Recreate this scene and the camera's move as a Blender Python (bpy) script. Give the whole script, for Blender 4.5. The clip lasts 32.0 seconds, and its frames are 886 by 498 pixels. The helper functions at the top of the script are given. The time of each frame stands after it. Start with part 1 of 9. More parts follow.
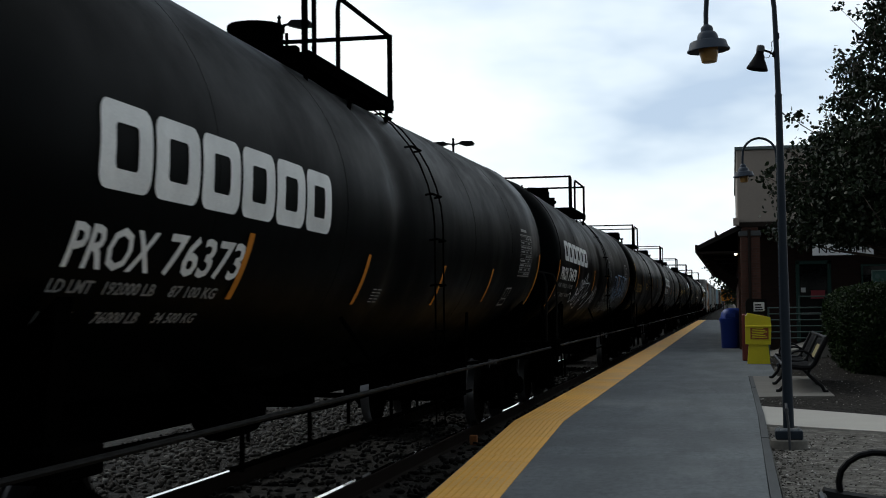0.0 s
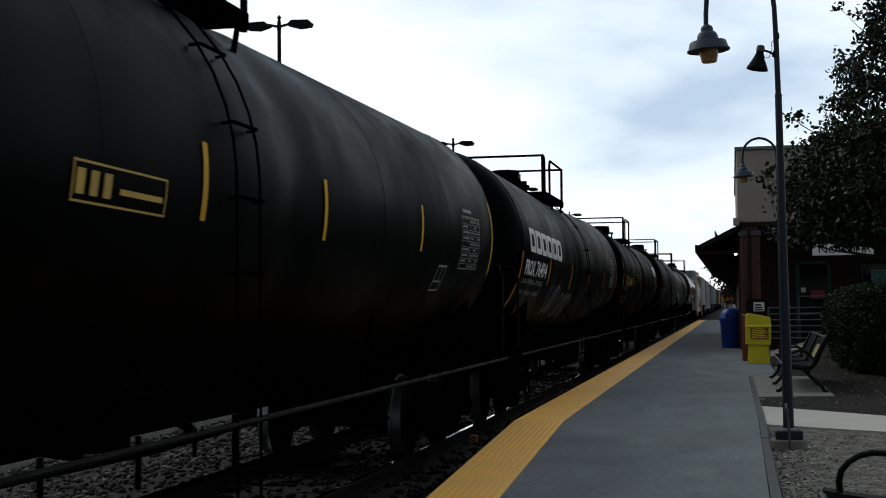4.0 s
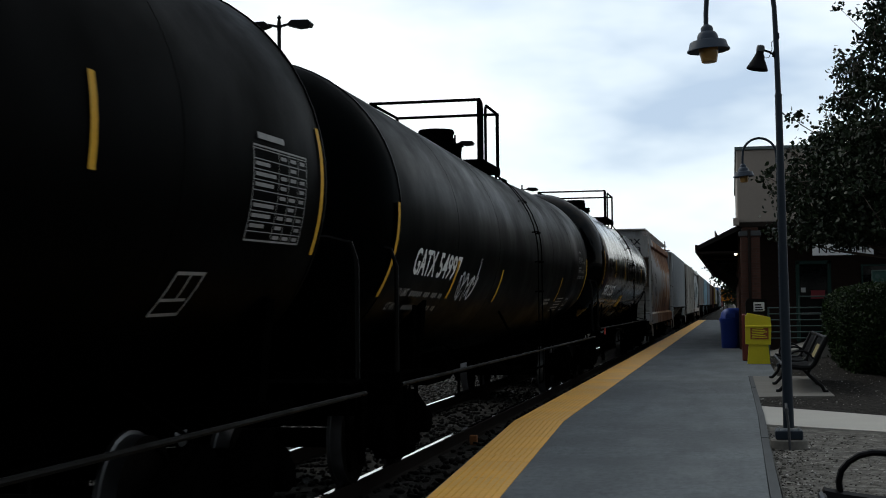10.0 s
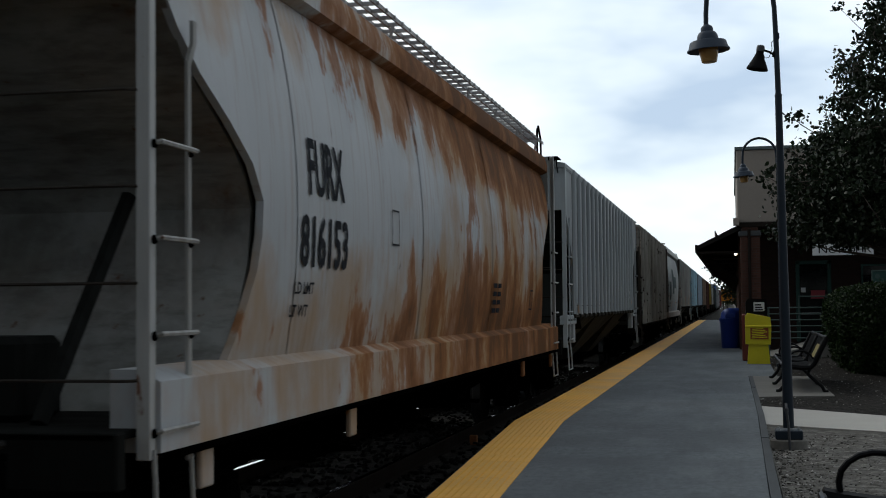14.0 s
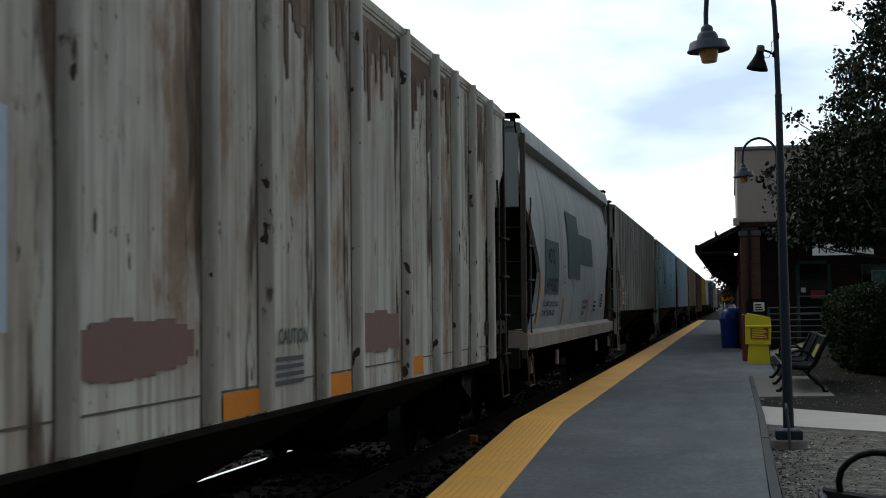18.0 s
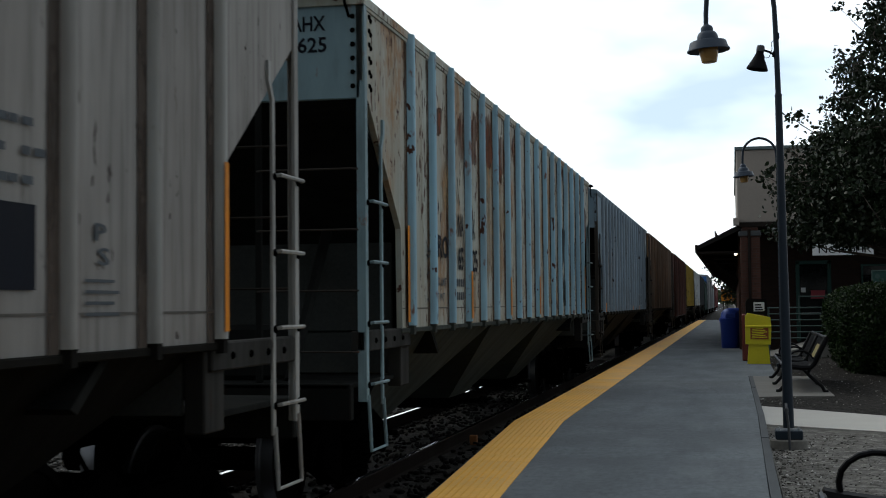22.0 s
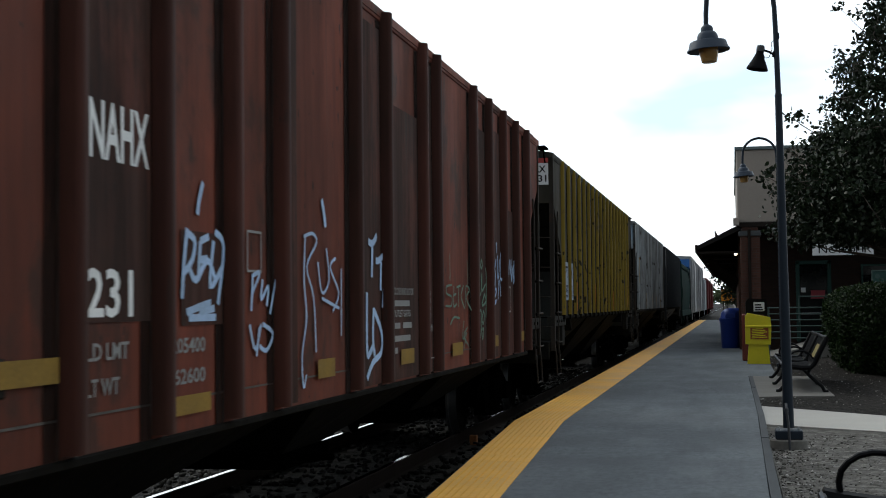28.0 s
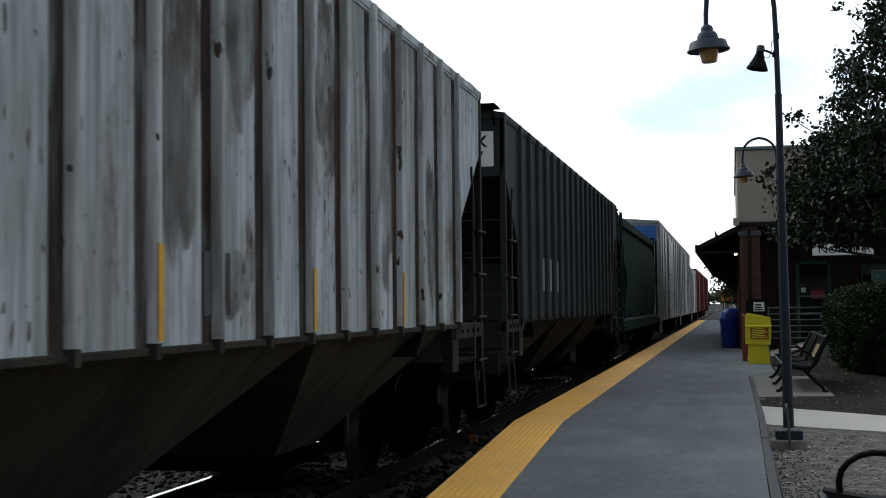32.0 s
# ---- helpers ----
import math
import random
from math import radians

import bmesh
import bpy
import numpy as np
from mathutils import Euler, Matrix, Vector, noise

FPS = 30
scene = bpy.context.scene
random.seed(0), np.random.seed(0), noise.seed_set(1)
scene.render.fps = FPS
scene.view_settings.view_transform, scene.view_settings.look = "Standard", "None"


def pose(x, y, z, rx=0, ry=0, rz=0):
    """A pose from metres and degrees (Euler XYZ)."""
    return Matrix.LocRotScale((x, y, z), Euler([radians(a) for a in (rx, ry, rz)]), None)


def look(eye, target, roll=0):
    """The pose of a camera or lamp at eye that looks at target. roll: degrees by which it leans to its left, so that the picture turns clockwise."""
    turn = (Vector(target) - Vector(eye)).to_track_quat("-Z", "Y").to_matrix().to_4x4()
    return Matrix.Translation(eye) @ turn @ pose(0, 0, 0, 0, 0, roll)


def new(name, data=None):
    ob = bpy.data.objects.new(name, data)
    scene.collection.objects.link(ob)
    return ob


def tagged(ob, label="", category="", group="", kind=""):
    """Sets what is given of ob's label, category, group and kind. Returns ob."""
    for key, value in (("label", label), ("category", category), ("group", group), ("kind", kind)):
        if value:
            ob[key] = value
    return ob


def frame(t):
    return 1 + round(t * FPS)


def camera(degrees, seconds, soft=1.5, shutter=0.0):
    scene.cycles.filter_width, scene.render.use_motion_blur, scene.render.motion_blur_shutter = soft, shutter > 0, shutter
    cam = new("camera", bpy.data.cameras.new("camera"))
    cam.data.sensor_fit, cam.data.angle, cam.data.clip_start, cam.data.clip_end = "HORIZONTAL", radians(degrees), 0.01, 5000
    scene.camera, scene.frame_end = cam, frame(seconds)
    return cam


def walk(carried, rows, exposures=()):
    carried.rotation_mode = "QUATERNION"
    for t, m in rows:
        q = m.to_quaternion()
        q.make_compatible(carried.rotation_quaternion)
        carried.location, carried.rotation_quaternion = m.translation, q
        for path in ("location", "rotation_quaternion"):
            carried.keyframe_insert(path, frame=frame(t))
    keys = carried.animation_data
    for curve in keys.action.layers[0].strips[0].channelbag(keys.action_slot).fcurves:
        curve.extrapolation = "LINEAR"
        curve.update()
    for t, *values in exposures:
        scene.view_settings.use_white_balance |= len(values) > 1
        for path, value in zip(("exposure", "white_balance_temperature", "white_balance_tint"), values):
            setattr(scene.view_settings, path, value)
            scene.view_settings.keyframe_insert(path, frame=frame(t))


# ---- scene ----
# world: x to the right, y along the track away from the camera, z up; z = 0 is the platform
EYE = (0.0, 0.0, 1.49)
AIM = (-4.1627, 19.5441, 2.3269)
cam = camera(36.18, 32.0, soft=1.0, shutter=0.1)
walk(cam, [(0.0, look(EYE, AIM, -0.573)), (32.0, look(EYE, AIM, -0.573))],
     exposures=[(t, e, 6420, 5) for t, e in ((0.0, 0.0), (12.0, 0.0), (14.0, 0.03), (17.0, 0.18), (20.0, 0.34), (24.0, 0.42), (28.0, 0.6), (32.0, 0.6))])

SPEED = 10.48          # metres a second, towards the camera
TRACK_X = -4.38        # middle of the track
RAIL_Z = -0.20         # top of the rails
BALLAST_Z = -0.42

# ---- world and sun ----
world = bpy.data.worlds.new("overcast_sky")
scene.world = world
world.use_nodes = True
wn, wl = world.node_tree.nodes, world.node_tree.links
wn.clear()
w_out = wn.new("ShaderNodeOutputWorld")
w_sky = wn.new("ShaderNodeTexSky")
w_sky.sky_type = 'NISHITA'
w_sky.sun_disc = False
w_sky.sun_elevation, w_sky.sun_rotation = radians(42), radians(60)
w_bg = wn.new("ShaderNodeBackground")
w_bg.inputs[1].default_value = 0.11
w_tex = wn.new("ShaderNodeTexCoord")
w_map = wn.new("ShaderNodeMapping")
w_map.inputs["Scale"].default_value = (1.0, 1.0, 2.6)
w_map.inputs["Location"].default_value = (0.35, 0.2, 0.1)
w_noise = wn.new("ShaderNodeTexNoise")
w_noise.inputs["Scale"].default_value = 2.6
w_noise.inputs["Detail"].default_value = 5
w_noise.inputs["Roughness"].default_value = 0.52
w_ramp = wn.new("ShaderNodeValToRGB")
cr = w_ramp.color_ramp
cr.elements[0].position, cr.elements[0].color = 0.36, (0.50, 0.60, 0.77, 1)
cr.elements[1].position, cr.elements[1].color = 0.57, (1.03, 1.045, 1.07, 1)
e = cr.elements.new(0.46)
e.color = (0.80, 0.875, 0.98, 1)
w_cloud = wn.new("ShaderNodeBackground")
w_cloud.inputs[1].default_value = 1.0
w_mix = wn.new("ShaderNodeMixShader")
w_mix.inputs[0].default_value = 0.88
wl.new(w_tex.outputs["Generated"], w_map.inputs[0])
wl.new(w_map.outputs[0], w_noise.inputs[0])
wl.new(w_noise.outputs["Fac"], w_ramp.inputs[0])
# the cloud is thinner, and brighter, ahead and low down than behind the camera and overhead
w_dot = wn.new("ShaderNodeVectorMath")
w_dot.operation = 'DOT_PRODUCT'
w_dot.inputs[1].default_value = (-0.42, 0.80, 0.43)
w_range = wn.new("ShaderNodeMapRange")
w_range.interpolation_type = 'SMOOTHSTEP'
for k, val in enumerate((-0.75, 0.75, 0.29, 1.13)):
    w_range.inputs[k + 1].default_value = val
w_mul = wn.new("ShaderNodeVectorMath")
w_mul.operation = 'SCALE'
wl.new(w_tex.outputs["Generated"], w_dot.inputs[0])
wl.new(w_dot.outputs["Value"], w_range.inputs[0])
w_xyz = wn.new("ShaderNodeSeparateXYZ")
w_high = wn.new("ShaderNodeMapRange")
w_high.interpolation_type = 'SMOOTHSTEP'
for k, val in enumerate((0.16, 0.62, 1.0, 0.78)):
    w_high.inputs[k + 1].default_value = val
w_both = wn.new("ShaderNodeMath")
w_both.operation = 'MULTIPLY'
wl.new(w_tex.outputs["Generated"], w_xyz.inputs[0])
wl.new(w_xyz.outputs[2], w_high.inputs[0])
wl.new(w_high.outputs[0], w_both.inputs[0])
wl.new(w_range.outputs[0], w_both.inputs[1])
wl.new(w_ramp.outputs[0], w_mul.inputs[0])
wl.new(w_both.outputs[0], w_mul.inputs["Scale"])
wl.new(w_mul.outputs[0], w_cloud.inputs[0])
wl.new(w_sky.outputs[0], w_bg.inputs[0])
wl.new(w_bg.outputs[0], w_mix.inputs[1])
wl.new(w_cloud.outputs[0], w_mix.inputs[2])
wl.new(w_mix.outputs[0], w_out.inputs[0])

sun = bpy.data.lights.new("sun", 'SUN')
sun.energy, sun.angle, sun.color = 0.9, radians(25), (1.0, 0.96, 0.9)
sun_ob = new("sun", sun)
sun_ob.matrix_world = look((-40, 30, 45), (0, 0, 0))


# ---- materials ----
def mat_base(name):
    m = bpy.data.materials.new(name)
    m.use_nodes = True
    nt = m.node_tree
    return m, nt, nt.nodes["Principled BSDF"]


def nd(nt, kind, **kw):
    n = nt.nodes.new("ShaderNode" + kind)
    for k, v in kw.items():
        n.inputs[k.replace("_", " ")].default_value = v
    return n


def ramp(nt, fac, stops):
    r = nt.nodes.new("ShaderNodeValToRGB")
    els = r.color_ramp.elements
    while len(els) < len(stops):
        els.new(0.5)
    for el, (p, c) in zip(els, stops):
        el.position = p
        el.color = (*c, 1) if len(c) == 3 else c
    nt.links.new(fac, r.inputs[0])
    return r.outputs[0]


def grey(a):
    return (a, a, a)


def mixc(nt, fac, a, b, mode='MIX'):
    m = nt.nodes.new("ShaderNodeMix")
    m.data_type, m.blend_type = 'RGBA', mode
    for sock, val in ((m.inputs[0], fac), (m.inputs[6], a), (m.inputs[7], b)):
        if hasattr(val, "is_linked"):
            nt.links.new(val, sock)
        elif isinstance(val, (int, float)):
            sock.default_value = val
        else:
            sock.default_value = (*val, 1)
    return m.outputs[2]


def coords(nt, scale=(1, 1, 1), spread=0.0):
    tc = nt.nodes.new("ShaderNodeTexCoord")
    mp = nt.nodes.new("ShaderNodeMapping")
    mp.inputs["Scale"].default_value = scale
    nt.links.new(tc.outputs["Object"], mp.inputs[0])
    if spread:
        oi = nt.nodes.new("ShaderNodeObjectInfo")
        mu = nt.nodes.new("ShaderNodeMath")
        mu.operation = 'MULTIPLY'
        mu.inputs[1].default_value = spread
        nt.links.new(oi.outputs["Random"], mu.inputs[0])
        nt.links.new(mu.outputs[0], mp.inputs["Location"])
    return mp.outputs[0]


def noise_tex(nt, vec, scale, detail=4.0, rough=0.55):
    n = nd(nt, "TexNoise", Scale=scale, Detail=detail, Roughness=rough)
    nt.links.new(vec, n.inputs[0])
    return n.outputs["Fac"]


def bump(nt, bsdf, height, strength=0.2, dist=0.01):
    b = nd(nt, "Bump", Strength=strength, Distance=dist)
    nt.links.new(height, b.inputs["Height"])
    nt.links.new(b.outputs[0], bsdf.inputs["Normal"])


def plain(name, col, rough=0.6, metal=0.0, vary=0.18, scale=9.0, bumpy=0.15, spread=3.0, spec=0.4):
    """Even paint, plastic, wood or stone with a little grain and tone."""
    m, nt, b = mat_base(name)
    vec = coords(nt, spread=spread)
    big = noise_tex(nt, vec, scale * 0.18, 3)
    fine = noise_tex(nt, vec, scale * 5, 4)
    lo = tuple(c * (1 - vary) for c in col)
    hi = tuple(min(1, c * (1 + vary)) for c in col)
    c1 = ramp(nt, big, [(0.3, lo), (0.7, hi)])
    c2 = mixc(nt, 0.35, c1, ramp(nt, fine, [(0.3, lo), (0.7, hi)]))
    nt.links.new(c2, b.inputs["Base Color"])
    r = ramp(nt, big, [(0.3, grey(max(0.02, rough - 0.08))), (0.7, grey(min(1, rough + 0.08)))])
    nt.links.new(r, b.inputs["Roughness"])
    b.inputs["Metallic"].default_value = metal
    b.inputs["Specular IOR Level"].default_value = spec
    if bumpy:
        bump(nt, b, fine, bumpy, 0.004)
    return m


def paint(name, col, sky_tint=(1.0, 1.0, 1.0), rust=0.3, rust_col=(0.16, 0.055, 0.022), grime=0.4, grime_col=(0.06, 0.052, 0.042), rough=0.55,
          patch=0.0, patch_col=(0.3, 0.15, 0.08), fade=0.15, streak=2.4, shine=0.0, spec=0.15, runs=0.35, chips=0.0, chip_col=(0.05, 0.02, 0.012)):
    """Weathered paint on rolling stock: faded tone, grime runs, rust clouds, chips and streaks."""
    m, nt, b = mat_base(name)
    v1 = coords(nt, (1, 1, 1), 7.0)
    v2 = coords(nt, (1.0, streak, 0.16), 7.0)
    v3 = coords(nt, (2.0, 2.6, 0.9), 7.0)
    v4 = coords(nt, (1.0, 5.5, 0.3), 7.0)
    big = noise_tex(nt, v1, 0.55, 4)
    run = noise_tex(nt, v2, 1.7, 5, 0.62)
    thin = noise_tex(nt, v4, 2.6, 5, 0.65)
    spot = noise_tex(nt, v3, 3.1, 6, 0.66)
    fine = noise_tex(nt, v1, 38, 3)
    base = ramp(nt, big, [(0.36, tuple(c * (1 - fade) for c in col)), (0.64, tuple(min(1, c * (1 + fade)) for c in col))])
    if patch:
        pm = noise_tex(nt, coords(nt, (0.6, 0.85, 0.55), 7.0), 0.9, 8, 0.68)
        tan = tuple(0.5 * c + 0.5 * p for c, p in zip(col, patch_col))
        deep = tuple(c * 0.45 for c in patch_col)
        e0 = 0.60 - 0.2 * patch
        soft = ramp(nt, pm, [(e0 - 0.12, grey(0)), (e0 - 0.03, grey(0.45)), (e0 + 0.04, grey(0.95))])
        tone = ramp(nt, pm, [(e0, tan), (e0 + 0.06, patch_col), (e0 + 0.15, deep)])
        base = mixc(nt, soft, base, tone)
        base = mixc(nt, ramp(nt, thin, [(0.54, grey(0)), (0.68, grey(0.35 * patch))]), base, tuple(c * 0.55 for c in patch_col))
    base = mixc(nt, ramp(nt, run, [(0.44, grey(0)), (0.66, grey(grime))]), base, grime_col)
    if runs:
        base = mixc(nt, ramp(nt, thin, [(0.49, grey(0)), (0.63, grey(runs))]), base, tuple(0.45 * g + 0.12 * c for g, c in zip(grime_col, col)))
        base = mixc(nt, ramp(nt, thin, [(0.36, grey(runs * 0.7)), (0.46, grey(0))]), base, tuple(min(0.8, c * 1.25) for c in col))
    if rust:
        base = mixc(nt, ramp(nt, spot, [(0.66 - 0.12 * rust, grey(0)), (0.72 - 0.1 * rust, grey(0.9))]), base, rust_col)
    if chips:
        crowd = noise_tex(nt, v1, 0.9, 3)
        chip = noise_tex(nt, coords(nt, (3.0, 7.0, 2.6), 7.0), 2.4, 3, 0.5)
        lim = nt.nodes.new("ShaderNodeMath")
        lim.operation = 'MULTIPLY_ADD'
        lim.inputs[1].default_value = 0.45
        nt.links.new(crowd, lim.inputs[0])
        nt.links.new(chip, lim.inputs[2])
        base = mixc(nt, ramp(nt, lim.outputs[0], [(0.95 - 0.12 * chips, grey(0)), (0.97 - 0.12 * chips, grey(1))]), base, chip_col)
    nt.links.new(base, b.inputs["Base Color"])
    rr = ramp(nt, run, [(0.3, grey(max(0.05, rough - 0.12))), (0.75, grey(min(1, rough + 0.2)))])
    nt.links.new(rr, b.inputs["Roughness"])
    b.inputs["Specular IOR Level"].default_value = spec
    b.inputs["Specular Tint"].default_value = (*sky_tint, 1)
    b.inputs["Coat Weight"].default_value = shine
    b.inputs["Coat Roughness"].default_value = 0.06
    b.inputs["Coat IOR"].default_value = 1.28
    bump(nt, b, mixc(nt, 0.5, spot, fine), 0.12, 0.006)
    return m


def rust_cloud(name, col, tan, deep):
    """Pale paint with cloudy rust: a ragged band under the eave, another above the sill, growing towards the trailing end."""
    m, nt, b = mat_base(name)
    sep = nt.nodes.new("ShaderNodeSeparateXYZ")
    nt.links.new(coords(nt), sep.inputs[0])
    grow = nd(nt, "MapRange", From_Min=2.6, From_Max=10.0, To_Min=-0.17, To_Max=0.06)
    nt.links.new(sep.outputs[1], grow.inputs[0])
    high = nd(nt, "MapRange", From_Min=1.0, From_Max=4.1, To_Min=0.0, To_Max=1.0)
    nt.links.new(sep.outputs[2], high.inputs[0])
    belt = ramp(nt, high.outputs[0], [(0.0, grey(0.2)), (0.2, grey(0.22)), (0.36, grey(0.12)), (0.46, grey(0.03)), (0.62, grey(0.02)), (0.72, grey(0.14)), (0.95, grey(0.24))])

    def add(f, g):
        n = nt.nodes.new("ShaderNodeMath")
        n.operation = 'ADD'
        nt.links.new(f, n.inputs[0])
        nt.links.new(g, n.inputs[1])
        return n.outputs[0]
    bias = add(grow.outputs[0], belt)
    wide = add(noise_tex(nt, coords(nt, (0.7, 0.8, 0.5)), 0.9, 7, 0.6), bias)
    cloud = add(noise_tex(nt, coords(nt, (1.0, 1.5, 0.75)), 1.15, 9, 0.66), bias)
    comb = noise_tex(nt, coords(nt, (1.0, 6.0, 0.35)), 2.4, 6, 0.65)
    spot = noise_tex(nt, coords(nt, (1.0, 3.0, 1.1)), 2.0, 5, 0.6)
    fine = noise_tex(nt, coords(nt), 30, 3)
    c = ramp(nt, noise_tex(nt, coords(nt), 0.7, 4), [(0.36, tuple(0.92 * x for x in col)), (0.64, tuple(1.06 * x for x in col))])
    c = mixc(nt, ramp(nt, wide, [(0.5, grey(0)), (0.6, grey(0.55)), (0.72, grey(0.95))]), c, tan)
    c = mixc(nt, ramp(nt, comb, [(0.52, grey(0)), (0.66, grey(0.3))]), c, tuple(0.7 * x for x in tan))
    c = mixc(nt, ramp(nt, cloud, [(0.6, grey(0)), (0.64, grey(0.75)), (0.74, grey(0.95))]), c, ramp(nt, cloud, [(0.6, tuple(1.3 * x for x in deep)), (0.7, deep), (0.82, tuple(0.5 * x for x in deep))]))
    c = mixc(nt, ramp(nt, spot, [(0.71, grey(0)), (0.735, grey(0.9))]), c, tuple(0.25 * x for x in deep))
    nt.links.new(c, b.inputs["Base Color"])
    nt.links.new(ramp(nt, cloud, [(0.5, grey(0.5)), (0.7, grey(0.85))]), b.inputs["Roughness"])
    b.inputs["Specular IOR Level"].default_value = 0.15
    bump(nt, b, mixc(nt, 0.5, cloud, fine), 0.14, 0.006)
    return m


def stain(name, col, cover=0.5, stretch=(1.0, 4.0, 0.5), edge=0.12):
    """A thin film of grime, rust or painted rib shade with ragged holes, streaked downwards."""
    m, nt, b = mat_base(name)
    n1 = noise_tex(nt, coords(nt, stretch, 9.0), 1.3, 7, 0.64)
    n2 = noise_tex(nt, coords(nt, (2.0, 3.0, 1.2), 9.0), 2.2, 5, 0.6)
    c = ramp(nt, n2, [(0.35, tuple(0.6 * x for x in col)), (0.65, tuple(1.35 * x for x in col))])
    nt.links.new(c, b.inputs["Base Color"])
    b.inputs["Roughness"].default_value = 0.85
    b.inputs["Specular IOR Level"].default_value = 0.08
    e = 0.66 - 0.32 * cover
    nt.links.new(ramp(nt, n1, [(e - edge, grey(0)), (e + edge * 0.4, grey(0.85))]), b.inputs["Alpha"])
    return m


def asphalt():
    m, nt, b = mat_base("platform_asphalt")
    v = coords(nt)
    big = noise_tex(nt, v, 0.35, 5, 0.6)
    band = noise_tex(nt, coords(nt, (1.6, 0.12, 1)), 1.3, 4)
    fine = noise_tex(nt, v, 95, 3, 0.7)
    c = ramp(nt, big, [(0.3, (0.091, 0.102, 0.110)), (0.7, (0.135, 0.151, 0.160))])
    c = mixc(nt, ramp(nt, band, [(0.42, grey(0)), (0.66, grey(0.45))]), c, (0.069, 0.077, 0.084))
    c = mixc(nt, ramp(nt, fine, [(0.3, grey(0.35)), (0.62, grey(0))]), c, (0.051, 0.053, 0.058))
    mid = noise_tex(nt, coords(nt, (1.0, 0.45, 1)), 16, 5, 0.7)
    c = mixc(nt, ramp(nt, mid, [(0.36, grey(0.5)), (0.5, grey(0))]), c, (0.058, 0.065, 0.070))
    c = mixc(nt, ramp(nt, mid, [(0.52, grey(0)), (0.66, grey(0.4))]), c, (0.158, 0.167, 0.171))
    blot = noise_tex(nt, coords(nt, (1.3, 0.5, 1)), 1.1, 6, 0.62)
    c = mixc(nt, ramp(nt, blot, [(0.38, grey(0.55)), (0.5, grey(0))]), c, (0.063, 0.073, 0.076))
    c = mixc(nt, ramp(nt, blot, [(0.54, grey(0)), (0.68, grey(0.4))]), c, (0.158, 0.172, 0.174))
    cross = noise_tex(nt, coords(nt, (0.12, 1.5, 1)), 0.8, 4)
    c = mixc(nt, ramp(nt, cross, [(0.44, grey(0)), (0.62, grey(0.35))]), c, (0.076, 0.084, 0.090))
    cracks = nd(nt, "TexVoronoi", Scale=0.42)
    cracks.feature = 'DISTANCE_TO_EDGE'
    dist = noise_tex(nt, v, 2.5, 4)
    add = nt.nodes.new("ShaderNodeVectorMath")
    add.operation = 'MULTIPLY_ADD'
    add.inputs[1].default_value = (0.6, 0.6, 0.6)
    nt.links.new(dist, add.inputs[0])
    nt.links.new(v, add.inputs[2])
    nt.links.new(add.outputs[0], cracks.inputs[0])
    c = mixc(nt, ramp(nt, cracks.outputs[0], [(0.0, grey(0.3)), (0.007, grey(0))]), c, (0.037, 0.037, 0.041))
    nt.links.new(c, b.inputs["Base Color"])
    b.inputs["Roughness"].default_value = 0.86
    b.inputs["Specular IOR Level"].default_value = 0.25
    bump(nt, b, fine, 0.35, 0.006)
    return m


def ground_mat(name, c1, c2, c3, scale):
    m, nt, b = mat_base(name)
    v = coords(nt)
    big = noise_tex(nt, v, 0.3, 5)
    mid = noise_tex(nt, v, scale, 5, 0.65)
    fine = noise_tex(nt, v, scale * 6, 4, 0.7)
    c = ramp(nt, mid, [(0.32, c1), (0.52, c2), (0.7, c3)])
    c = mixc(nt, ramp(nt, big, [(0.4, grey(0)), (0.7, grey(0.5))]), c, c1)
    c = mixc(nt, ramp(nt, fine, [(0.62, grey(0)), (0.74, grey(0.6))]), c, c3)
    nt.links.new(c, b.inputs["Base Color"])
    b.inputs["Roughness"].default_value = 0.95
    b.inputs["Specular IOR Level"].default_value = 0.1
    bump(nt, b, mixc(nt, 0.5, mid, fine), 0.9, 0.03)
    return m


def island_mat(name, stops, rough=0.9, trans=0.0, spec=0.1):
    """Loose pieces: each takes a tone of its own."""
    m, nt, b = mat_base(name)
    g = nt.nodes.new("ShaderNodeNewGeometry")
    c = ramp(nt, g.outputs["Random Per Island"], stops)
    fine = noise_tex(nt, coords(nt), 30, 3)
    c = mixc(nt, ramp(nt, fine, [(0.35, grey(0.4)), (0.65, grey(0))]), c, tuple(x * 0.5 for x in stops[0][1]))
    nt.links.new(c, b.inputs["Base Color"])
    b.inputs["Roughness"].default_value = rough
    b.inputs["Specular IOR Level"].default_value = spec
    if trans:
        t = nd(nt, "BsdfTranslucent")
        nt.links.new(c, t.inputs[0])
        mx = nt.nodes.new("ShaderNodeMixShader")
        mx.inputs[0].default_value = trans
        nt.links.new(b.outputs[0], mx.inputs[1])
        nt.links.new(t.outputs[0], mx.inputs[2])
        nt.links.new(mx.outputs[0], nt.nodes["Material Output"].inputs[0])
    return m


